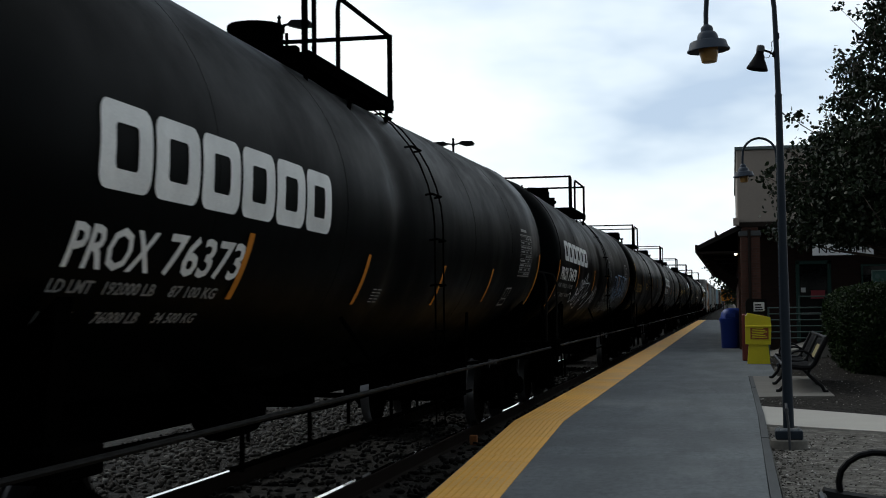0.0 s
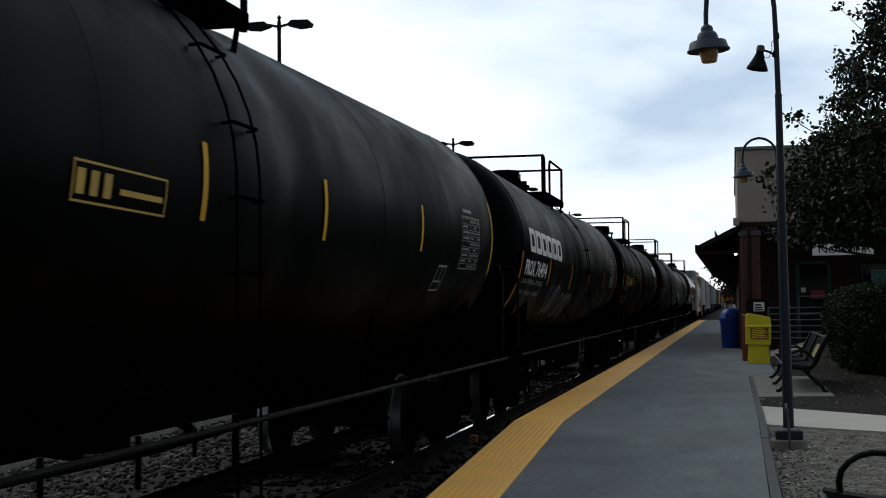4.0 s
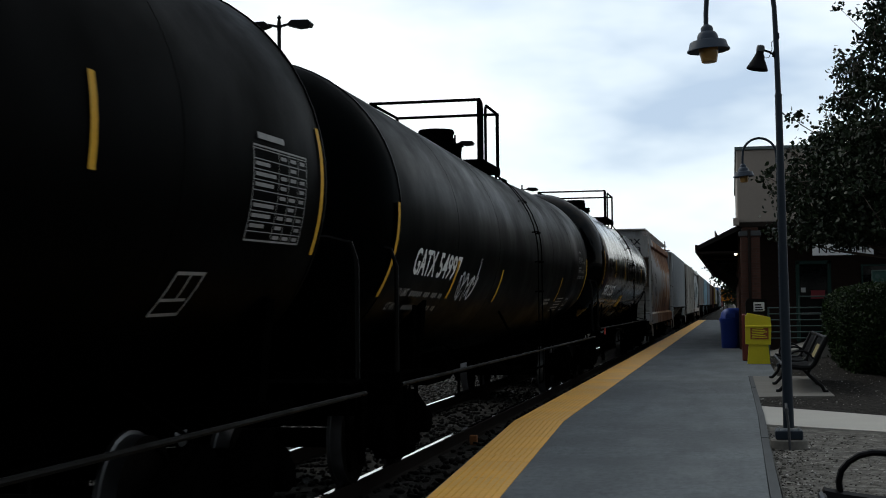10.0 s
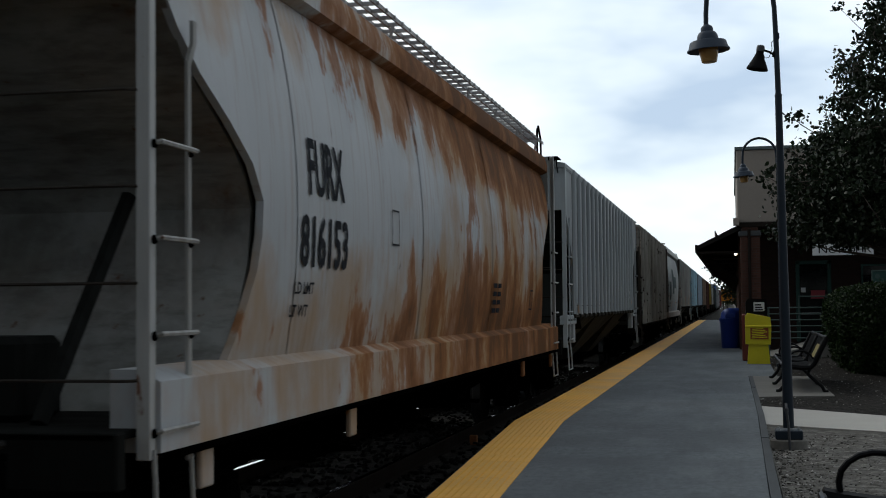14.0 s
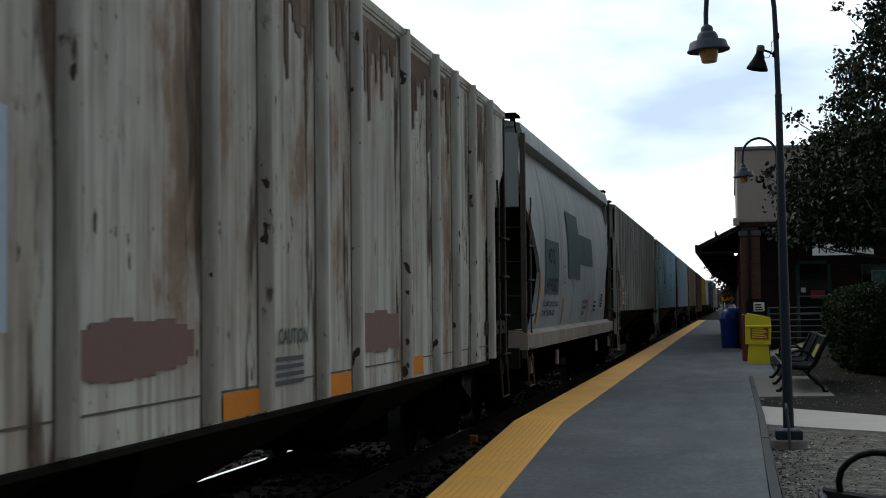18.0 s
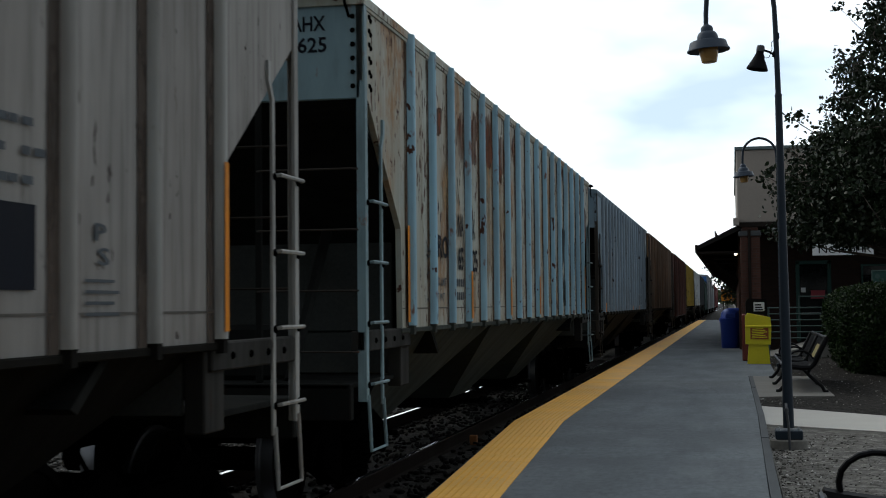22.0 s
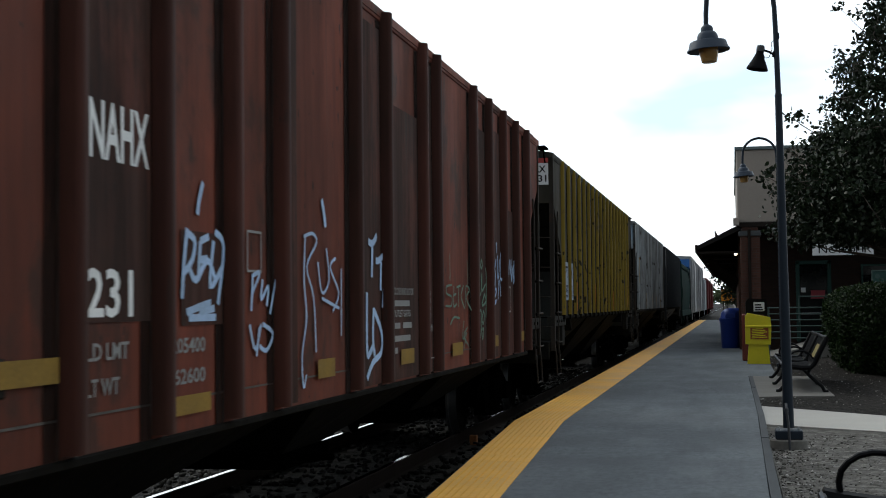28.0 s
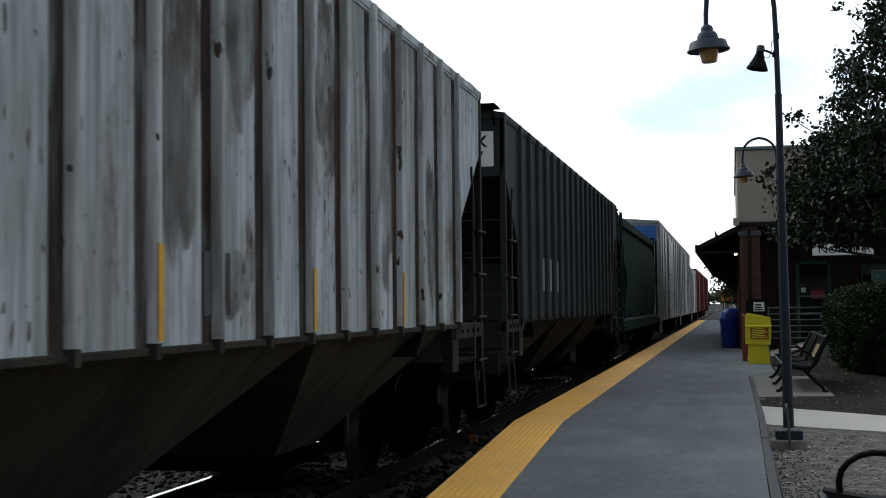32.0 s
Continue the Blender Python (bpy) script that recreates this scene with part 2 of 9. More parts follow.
def brick_mat(name, c1, c2, mortar):
    m, nt, b = mat_base(name)
    tc = nt.nodes.new("ShaderNodeTexCoord")
    sep = nt.nodes.new("ShaderNodeSeparateXYZ")
    com = nt.nodes.new("ShaderNodeCombineXYZ")
    addn = nt.nodes.new("ShaderNodeMath")
    nt.links.new(tc.outputs["Object"], sep.inputs[0])
    nt.links.new(sep.outputs[0], addn.inputs[0])
    nt.links.new(sep.outputs[1], addn.inputs[1])
    nt.links.new(addn.outputs[0], com.inputs[0])
    nt.links.new(sep.outputs[2], com.inputs[1])
    br = nd(nt, "TexBrick", Scale=1.0)
    br.inputs["Color1"].default_value, br.inputs["Color2"].default_value = (*c1, 1), (*c2, 1)
    br.inputs["Mortar"].default_value = (*mortar, 1)
    br.inputs["Brick Width"].default_value, br.inputs["Row Height"].default_value = 0.215, 0.075
    br.inputs["Mortar Size"].default_value = 0.006
    nt.links.new(com.outputs[0], br.inputs[0])
    big = noise_tex(nt, tc.outputs["Object"], 0.8, 4)
    c = mixc(nt, ramp(nt, big, [(0.35, grey(0)), (0.7, grey(0.35))]), br.outputs["Color"], tuple(x * 0.6 for x in c1))
    nt.links.new(c, b.inputs["Base Color"])
    b.inputs["Roughness"].default_value = 0.9
    b.inputs["Specular IOR Level"].default_value = 0.15
    bump(nt, b, br.outputs["Fac"], -0.4, 0.01)
    return m


def glow(name, col, strength):
    m, nt, b = mat_base(name)
    b.inputs["Base Color"].default_value = (*col, 1)
    b.inputs["Emission Color"].default_value = (*col, 1)
    b.inputs["Emission Strength"].default_value = strength
    return m


# the specular tint puts a bluish sky sheen into the black paint
M_TANK = paint("tank_black_paint", (0.0004, 0.0007, 0.0008), rust=0.0, grime=0.3, grime_col=(0.0009, 0.0009, 0.0008), rough=0.42, fade=0.3, streak=0.35, sky_tint=(0.7, 0.92, 1.0), spec=0.011, runs=0.0)
M_TANK_DULL = paint("tank_dull_black_paint", (0.0003, 0.0004, 0.0004), rust=0.0, grime=0.35, grime_col=(0.0006, 0.0006, 0.0005), rough=0.46, fade=0.3, streak=0.35, sky_tint=(0.86, 0.96, 0.97), spec=0.0045, runs=0.0)
M_TANK_GLOSS = paint("tank_black_gloss", (0.0006, 0.0008, 0.001), rust=0.0, grime=0.1, grime_col=(0.0018, 0.0016, 0.0014), rough=0.3, fade=0.2, streak=0.3, shine=0.55, sky_tint=(0.75, 0.92, 1.0), spec=0.012, runs=0.0)
# black paint and steel, darkened further for the deep shade under the cars
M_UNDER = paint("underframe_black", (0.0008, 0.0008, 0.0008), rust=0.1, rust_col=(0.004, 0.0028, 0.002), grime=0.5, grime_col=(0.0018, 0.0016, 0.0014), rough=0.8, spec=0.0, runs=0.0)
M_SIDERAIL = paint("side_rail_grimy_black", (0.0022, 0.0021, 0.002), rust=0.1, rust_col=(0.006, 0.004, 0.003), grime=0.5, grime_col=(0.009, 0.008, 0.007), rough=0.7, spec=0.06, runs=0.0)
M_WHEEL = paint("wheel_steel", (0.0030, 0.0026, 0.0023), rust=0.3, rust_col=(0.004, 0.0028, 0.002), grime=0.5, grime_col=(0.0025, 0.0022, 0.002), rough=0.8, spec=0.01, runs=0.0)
M_TREAD = plain("bright_steel", (0.62, 0.62, 0.63), 0.07, 1.0, 0.06, 20, 0.0)
M_WHEELRIM = plain("worn_wheel_tread", (0.16, 0.16, 0.165), 0.4, 1.0, 0.2, 20, 0.05)
M_RAIL = plain("rail_rust", (0.009, 0.006, 0.0045), 0.85, 0.0, 0.3, 6, 0.2, spec=0.05)
M_WHITE = plain("white_letter_paint", (0.66, 0.67, 0.66), 0.6, 0, 0.22, 14, 0.0)
M_DULLWHITE = plain("dull_white_paint", (0.2, 0.2, 0.195), 0.65, 0, 0.35, 14, 0.0)
M_YLET = plain("yellow_letter_paint", (0.42, 0.27, 0.045), 0.6, 0, 0.3, 14, 0.0)
M_ORANGE = plain("orange_reflector", (0.465, 0.165, 0.012), 0.6, 0, 0.25, 10, 0.0, spec=0.1)
M_YREF = plain("yellow_reflector", (0.540, 0.300, 0.022), 0.6, 0, 0.25, 10, 0.0, spec=0.1)
M_BLACKLET = plain("black_letter_paint", (0.008, 0.0095, 0.014), 0.8, 0, 0.25, 14, 0.0, spec=0.08)
M_GREENLET = plain("dark_grey_paint", (0.06, 0.068, 0.076), 0.7, 0, 0.25, 14, 0.0, spec=0.1)
M_REDLET = plain("red_letter_paint", (0.5, 0.06, 0.05), 0.6, 0, 0.2, 14, 0.0)
M_GRAF = plain("pale_spray_paint", (0.5, 0.52, 0.54), 0.6, 0, 0.35, 8, 0.0)
M_GRAFDIM = plain("faint_spray_paint", (0.17, 0.19, 0.2), 0.65, 0, 0.4, 8, 0.0)
M_GRAFBLUE = plain("blue_white_spray_paint", (0.32, 0.45, 0.64), 0.6, 0, 0.35, 8, 0.0)
M_GRAFGREEN = plain("pale_green_spray_paint", (0.12, 0.2, 0.15), 0.7, 0, 0.35, 8, 0.0, spec=0.1)
# grimy ballast with the train's shade put into its colour
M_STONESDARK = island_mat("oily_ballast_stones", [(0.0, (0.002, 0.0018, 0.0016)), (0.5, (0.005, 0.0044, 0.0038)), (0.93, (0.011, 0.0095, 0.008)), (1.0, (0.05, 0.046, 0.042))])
M_GALV = paint("galvanised_steel", (0.36, 0.37, 0.38), rust=0.3, grime=0.4, rough=0.5)
M_PLAT = asphalt()
M_TACT = plain("tactile_yellow", (0.70, 0.36, 0.046), 0.62, 0, 0.22, 5, 0.1, 5.0)
M_CONC = plain("concrete", (0.15, 0.142, 0.128), 0.9, 0, 0.25, 7, 0.3, spec=0.15)
M_CURB = plain("kerb_concrete", (0.066, 0.070, 0.073), 0.9, 0, 0.3, 7, 0.35, spec=0.15)
M_PALECONC = plain("pale_concrete", (0.34, 0.325, 0.295), 0.9, 0, 0.12, 6, 0.2)
M_SOIL = ground_mat("dark_mulched_soil", (0.006, 0.005, 0.004), (0.015, 0.0125, 0.0105), (0.075, 0.068, 0.06), 12.0)
M_DIRT = ground_mat("stony_dirt", (0.045, 0.042, 0.037), (0.115, 0.108, 0.097), (0.23, 0.22, 0.2), 9.0)
M_BALLAST_BED = ground_mat("ballast_bed", (0.008, 0.0072, 0.0062), (0.02, 0.018, 0.016), (0.045, 0.041, 0.037), 9.0)
M_STONES = island_mat("ballast_stones", [(0.0, (0.015, 0.0135, 0.012)), (0.45, (0.04, 0.036, 0.032)), (0.8, (0.08, 0.073, 0.066)), (1.0, (0.17, 0.165, 0.155))])
M_CHIPS = island_mat("stone_chips", [(0.0, (0.03, 0.027, 0.023)), (0.4, (0.075, 0.07, 0.062)), (0.8, (0.2, 0.19, 0.175)), (1.0, (0.5, 0.48, 0.45))])
M_TIE = plain("tie_wood", (0.006, 0.0047, 0.004), 0.95, 0, 0.35, 8, 0.5, spec=0.05)
M_POST = plain("lamp_post_paint", (0.014, 0.021, 0.031), 0.5, 0.0, 0.15, 5, 0.05, spec=0.18)
M_BLACK = plain("black_metal", (0.004, 0.004, 0.0045), 0.45, 0.0, 0.2, 8, 0.05, spec=0.1)
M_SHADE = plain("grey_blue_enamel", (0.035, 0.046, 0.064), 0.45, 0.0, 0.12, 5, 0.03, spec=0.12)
M_HORN = plain("matt_black_horn", (0.006, 0.006, 0.007), 0.7, 0, 0.2, 8, 0.05, spec=0.05)
M_GALVDIM = plain("worn_grey_metal", (0.05, 0.052, 0.056), 0.5, 0, 0.3, 12, 0.05, spec=0.2)
M_CARD = plain("brick_red_card", (0.28, 0.07, 0.02), 0.6, 0, 0.15, 8, 0.0)
M_AMBER = plain("amber_glass", (0.30, 0.17, 0.055), 0.3, 0, 0.15, 8, 0.0)
M_YELLOW = plain("yellow_plastic", (0.74, 0.63, 0.02), 0.45, 0, 0.08, 4, 0.05)
M_BLUE = plain("blue_plastic", (0.012, 0.045, 0.28), 0.45, 0, 0.12, 4, 0.05)
M_RED = plain("dark_red_plastic", (0.13, 0.02, 0.018), 0.5, 0, 0.12, 4, 0.05)
M_MARKER = plain("faded_orange_block", (0.2, 0.075, 0.02), 0.8, 0, 0.3, 12, 0.2)
M_PLAQUE = plain("dull_brass_plaque", (0.2, 0.15, 0.02), 0.5, 0, 0.2, 8, 0.05)
M_LABEL = plain("white_label", (0.62, 0.62, 0.62), 0.6, 0, 0.1, 8, 0.0)
M_SIGNRED = plain("red_sign", (0.2, 0.016, 0.026), 0.5, 0, 0.1, 8, 0.0)
M_GREENPAINT = plain("green_paint", (0.018, 0.05, 0.042), 0.55, 0.0, 0.2, 6, 0.05, spec=0.2)
M_PALEGREEN = plain("pale_green_pipe", (0.05, 0.078, 0.07), 0.55, 0.0, 0.2, 6, 0.05, spec=0.2)
M_BRICK = brick_mat("red_brown_brick", (0.06, 0.027, 0.019), (0.085, 0.038, 0.027), (0.06, 0.05, 0.044))
# same brick, darkened for the deep shade inside the porch
M_SHADEDBRICK = brick_mat("dark_brown_brick", (0.02, 0.0115, 0.009), (0.028, 0.015, 0.012), (0.02, 0.018, 0.016))
M_STUCCO = plain("tan_stucco", (0.255, 0.22, 0.19), 0.92, 0, 0.1, 3, 0.4)
M_ROOF = plain("dark_shingle", (0.018, 0.0165, 0.0155), 0.95, 0, 0.3, 9, 0.5, spec=0.05)
M_TIMBER = plain("dark_timber", (0.016, 0.012, 0.01), 0.85, 0, 0.25, 8, 0.3, spec=0.1)
M_COPING = plain("grey_green_coping", (0.11, 0.14, 0.14), 0.5, 0.3, 0.12, 6, 0.05)
M_GLASS = plain("dark_window_glass", (0.006, 0.007, 0.008), 0.12, 0, 0.1, 3, 0.0, spec=0.25)
M_BULB = glow("lit_bulb", (1.0, 0.86, 0.62), 6.0)
M_BARK = plain("bark", (0.07, 0.055, 0.045), 0.95, 0, 0.3, 12, 0.6)
M_LEAF = island_mat("tree_leaves", [(0.0, (0.006, 0.011, 0.005)), (0.5, (0.013, 0.023, 0.009)), (0.92, (0.022, 0.035, 0.015)), (1.0, (0.055, 0.068, 0.045))], 0.5, 0.08, 0.16)
M_HEDGE = island_mat("hedge_leaves", [(0.0, (0.004, 0.010, 0.0025)), (0.5, (0.010, 0.025, 0.005)), (1.0, (0.032, 0.062, 0.013))], 0.6, 0.10, 0.12)
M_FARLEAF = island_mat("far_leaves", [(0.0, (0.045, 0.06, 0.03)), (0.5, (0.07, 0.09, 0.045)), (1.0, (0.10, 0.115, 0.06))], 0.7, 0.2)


# ---- mesh helpers ----
class Shape:
    """Collects corners and faces for one mesh."""

    def __init__(self):
        self.v, self.f = [], []

    def add(self, verts, faces):
        n = len(self.v)
        self.v += [tuple(p) for p in verts]
        self.f += [tuple(i + n for i in fc) for fc in faces]
        return self

    def box(self, x0, x1, y0, y1, z0, z1, b=0.0):
        b = min(b, 0.45 * min(abs(x1 - x0), abs(y1 - y0), abs(z1 - z0)))
        if b <= 0:
            v = [(x, y, z) for z in (z0, z1) for y in (y0, y1) for x in (x0, x1)]
            return self.add(v, [(0, 2, 3, 1), (4, 5, 7, 6), (0, 1, 5, 4), (2, 6, 7, 3), (0, 4, 6, 2), (1, 3, 7, 5)])
        lo, hi = (x0, y0, z0), (x1, y1, z1)
        idx, v = {}, []
        for c in range(8):
            s = [(c >> k) & 1 for k in range(3)]
            for ax in range(3):
                p = []
                for k in range(3):
                    base = hi[k] if s[k] else lo[k]
                    p.append(base if k == ax else base + (-b if s[k] else b))
                idx[(c, ax)] = len(v)
                v.append(p)
        f = []
        for ax in range(3):
            o = [k for k in range(3) if k != ax]
            for sgn in (0, 1):
                q = [(0, 0), (1, 0), (1, 1), (0, 1)]
                cs = [(sgn << ax) | (a << o[0]) | (bb << o[1]) for a, bb in q]
                fc = [idx[(c, ax)] for c in cs]
                f.append(fc)
        for ax in range(3):
            o = [k for k in range(3) if k != ax]
            for a in (0, 1):
                for bb in (0, 1):
                    c0 = (a << o[0]) | (bb << o[1])
                    c1 = c0 | (1 << ax)
                    f.append([idx[(c0, o[0])], idx[(c1, o[0])], idx[(c1, o[1])], idx[(c0, o[1])]])
        for c in range(8):
            f.append([idx[(c, 0)], idx[(c, 1)], idx[(c, 2)]])
        return self.add(v, f)

    def tube(self, pts, r, n=8, cap=True):
        pts = [Vector(p) for p in pts]
        rs = r if isinstance(r, (list, tuple)) else [r] * len(pts)
        v, f = [], []
        up = None
        for i, p in enumerate(pts):
            d = (pts[min(i + 1, len(pts) - 1)] - pts[max(i - 1, 0)]).normalized()
            if up is None:
                up = Vector((0, 0, 1)) if abs(d.z) < 0.9 else Vector((1, 0, 0))
            a = d.cross(up).normalized()
            up = a.cross(d).normalized()
            for k in range(n):
                t = 2 * math.pi * k / n
                v.append(p + (a * math.cos(t) + up * math.sin(t)) * rs[i])
        for i in range(len(pts) - 1):
            for k in range(n):
                f.append((i * n + k, i * n + (k + 1) % n, (i + 1) * n + (k + 1) % n, (i + 1) * n + k))
        if cap:
            f.append(tuple(range(n))[::-1])
            f.append(tuple(range((len(pts) - 1) * n, len(pts) * n)))
        return self.add(v, f)

    def lathe(self, prof, axis, centre, n=24):
        """prof: (along, radius) pairs; axis x, y or z."""
        v, f = [], []
        ax = "xyz".index(axis)
        o = [k for k in range(3) if k != ax]
        for a, r in prof:
            for k in range(n):
                t = 2 * math.pi * k / n
                p = [0, 0, 0]
                p[ax] = centre[ax] + a
                p[o[0]] = centre[o[0]] + r * math.cos(t)
                p[o[1]] = centre[o[1]] + r * math.sin(t)
                v.append(p)
        for i in range(len(prof) - 1):
            for k in range(n):
                f.append((i * n + k, i * n + (k + 1) % n, (i + 1) * n + (k + 1) % n, (i + 1) * n + k))
        f.append(tuple(range(n))[::-1])
        f.append(tuple(range((len(prof) - 1) * n, len(prof) * n)))
        return self.add(v, f)

    def prism(self, poly, axis, a0, a1):
        """poly: points in the plane across the axis (the other two axes in order)."""
        ax = "xyz".index(axis)
        o = [k for k in range(3) if k != ax]
        v = []
        for a in (a0, a1):
            for p, q in poly:
                c = [0, 0, 0]
                c[ax], c[o[0]], c[o[1]] = a, p, q
                v.append(c)
        n = len(poly)
        f = [tuple(range(n))[::-1], tuple(range(n, 2 * n))]
        f += [(k, (k + 1) % n, n + (k + 1) % n, n + k) for k in range(n)]
        return self.add(v, f)

    def sheet(self, rows):
        """A grid of points, row by row."""
        m = len(rows[0])
        v = [p for r in rows for p in r]
        f = [(i * m + k, i * m + k + 1, (i + 1) * m + k + 1, (i + 1) * m + k) for i in range(len(rows) - 1) for k in range(m - 1)]
        return self.add(v, f)

    def mesh(self, name, mat, angle=35):
        me = bpy.data.meshes.new(name)
        me.from_pydata(self.v, [], self.f)
        bm = bmesh.new()
        bm.from_mesh(me)
        bmesh.ops.recalc_face_normals(bm, faces=bm.faces)
        bm.to_mesh(me)
        bm.free()
        me.polygons.foreach_set("use_smooth", [True] * len(me.polygons))
        me.set_sharp_from_angle(angle=radians(angle))
        if mat:
            me.materials.append(mat)
        return me


def part(name, shape, mat, parent=None, label="", at=None, angle=35):
    """One mesh object, linked under a thing or a part."""
    me = shape if isinstance(shape, bpy.types.Mesh) else shape.mesh(name, mat, angle)
    ob = new(name, me)
    if parent is not None:
        ob.parent = parent
    if at is not None:
        ob.matrix_basis = at
    if label:
        ob["label"] = label
    return ob


def thing(name, label, category, group="", at=None):
    ob = new(name)
    ob.empty_display_size = 0.2
    if at is not None:
        ob.matrix_basis = at
    return tagged(ob, label, category, group)


def structure(name, shape, mat, label=""):
    ob = part(name, shape, mat)
    return tagged(ob, label, "", "", "structure")


def loose(name, verts, faces, mat, label, parent=None):
    """Many joined small pieces, from arrays."""
    me = bpy.data.meshes.new(name)
    verts = np.asarray(verts, np.float32)
    faces = np.asarray(faces, np.int32)
    me.vertices.add(len(verts))
    me.vertices.foreach_set("co", verts.ravel())
    k = faces.shape[1]
    me.loops.add(faces.size)
    me.loops.foreach_set("vertex_index", faces.ravel())
    me.polygons.add(len(faces))
    me.polygons.foreach_set("loop_start", np.arange(0, faces.size, k, dtype=np.int32))
    me.update(calc_edges=True)
    me.materials.append(mat)
    ob = new(name, me)
    if parent is not None:
        ob.parent = parent
    return tagged(ob, label, "", "", "stuff")


ICO_V = np.array([(math.cos(a) * 0.894, math.sin(a) * 0.894, s) for s, off in ((0.447, 0), (-0.447, 36)) for a in
                  [radians(72 * k + off) for k in range(5)]] + [(0, 0, 1), (0, 0, -1)], np.float32)
ICO_F = np.array([(k, (k + 1) % 5, 10) for k in range(5)] + [(5 + (k + 1) % 5, 5 + k, 11) for k in range(5)]
                 + [(k, 5 + k, (k + 1) % 5) for k in range(5)] + [((k + 1) % 5, 5 + k, 5 + (k + 1) % 5) for k in range(5)], np.int32)


def stones(name, pos, size, mat, label, rng):
    n = len(pos)
    v = ICO_V[None] * (1 + 0.28 * rng.standard_normal((n, 12, 1))).astype(np.float32)
    sc = size * rng.uniform(0.55, 1.35, (n, 1, 3)) * np.array([1, 1, 0.7])
    a = rng.uniform(0, 6.28, n)
    v = v * sc
    x = v[..., 0] * np.cos(a)[:, None] - v[..., 1] * np.sin(a)[:, None]
    y = v[..., 0] * np.sin(a)[:, None] + v[..., 1] * np.cos(a)[:, None]
    v = np.stack([x, y, v[..., 2]], -1) + pos[:, None]
    f = ICO_F[None] + 12 * np.arange(n)[:, None, None]
    return loose(name, v.reshape(-1, 3), f.reshape(-1, 3), mat, label)


# ---- lettering and marks ----
LETTERS = {}


def letters(text, height, width=0.8):
    """Outline of the words in a plane: corners (u, v) from the lower left, and faces."""
    key = (text, height, width)
    if key in LETTERS:
        return LETTERS[key]
    cu = bpy.data.curves.new("lettering", 'FONT')
    cu.body, cu.size, cu.resolution_u, cu.offset = text, height * 1.38, 2, 0.028 * height
    ob = bpy.data.objects.new("lettering", cu)
    me = bpy.data.meshes.new_from_object(ob)
    bm = bmesh.new()
    bm.from_mesh(me)
    for k in range(1, 6):
        z = height * k / 6
        bmesh.ops.bisect_plane(bm, geom=bm.verts[:] + bm.edges[:] + bm.faces[:], plane_co=(0, z, 0), plane_no=(0, 1, 0))
    bmesh.ops.triangulate(bm, faces=bm.faces)
    bm.verts.index_update()
    res = ([(v.co.x * width * 1.4, v.co.y) for v in bm.verts], [tuple(q.index for q in fc.verts) for fc in bm.faces])
    bm.free()
    bpy.data.objects.remove(ob)
    bpy.data.meshes.remove(me)
    LETTERS[key] = res
    return res


def flatten(items):
    """Marks with their bundles opened."""
    for it in items:
        if it[0] == "bundle":
            yield from flatten(it[1])
        else:
            yield it


def place_marks(car, marks, surf, off=0.004):
    """Each word, strip, panel or bundle of fine marks is a part of its own."""
    for layer, (name, m, items, lab) in enumerate(marks):
        for it in items:
            ob = part(name, flat_marks([it], surf, off + 0.0015 * layer), m, car, lab)
            if it[0] == "bundle":
                tagged(ob, kind="stuff")


def smooth(pts, n=4):
    """A soft curve through the points of a stroke."""
    if len(pts) < 3:
        return pts
    out = []
    for k in range(len(pts) - 1):
        p = [pts[min(len(pts) - 1, max(0, k + j))] for j in (-1, 0, 1, 2)]
        for i in range(n):
            t = i / n
            out.append(tuple(0.5 * (2 * p[1][c] + (p[2][c] - p[0][c]) * t + (2 * p[0][c] - 5 * p[1][c] + 4 * p[2][c] - p[3][c]) * t * t
                                    + (3 * p[1][c] - p[0][c] - 3 * p[2][c] + p[3][c]) * t ** 3) for c in (0, 1)))
    return out + [pts[-1]]


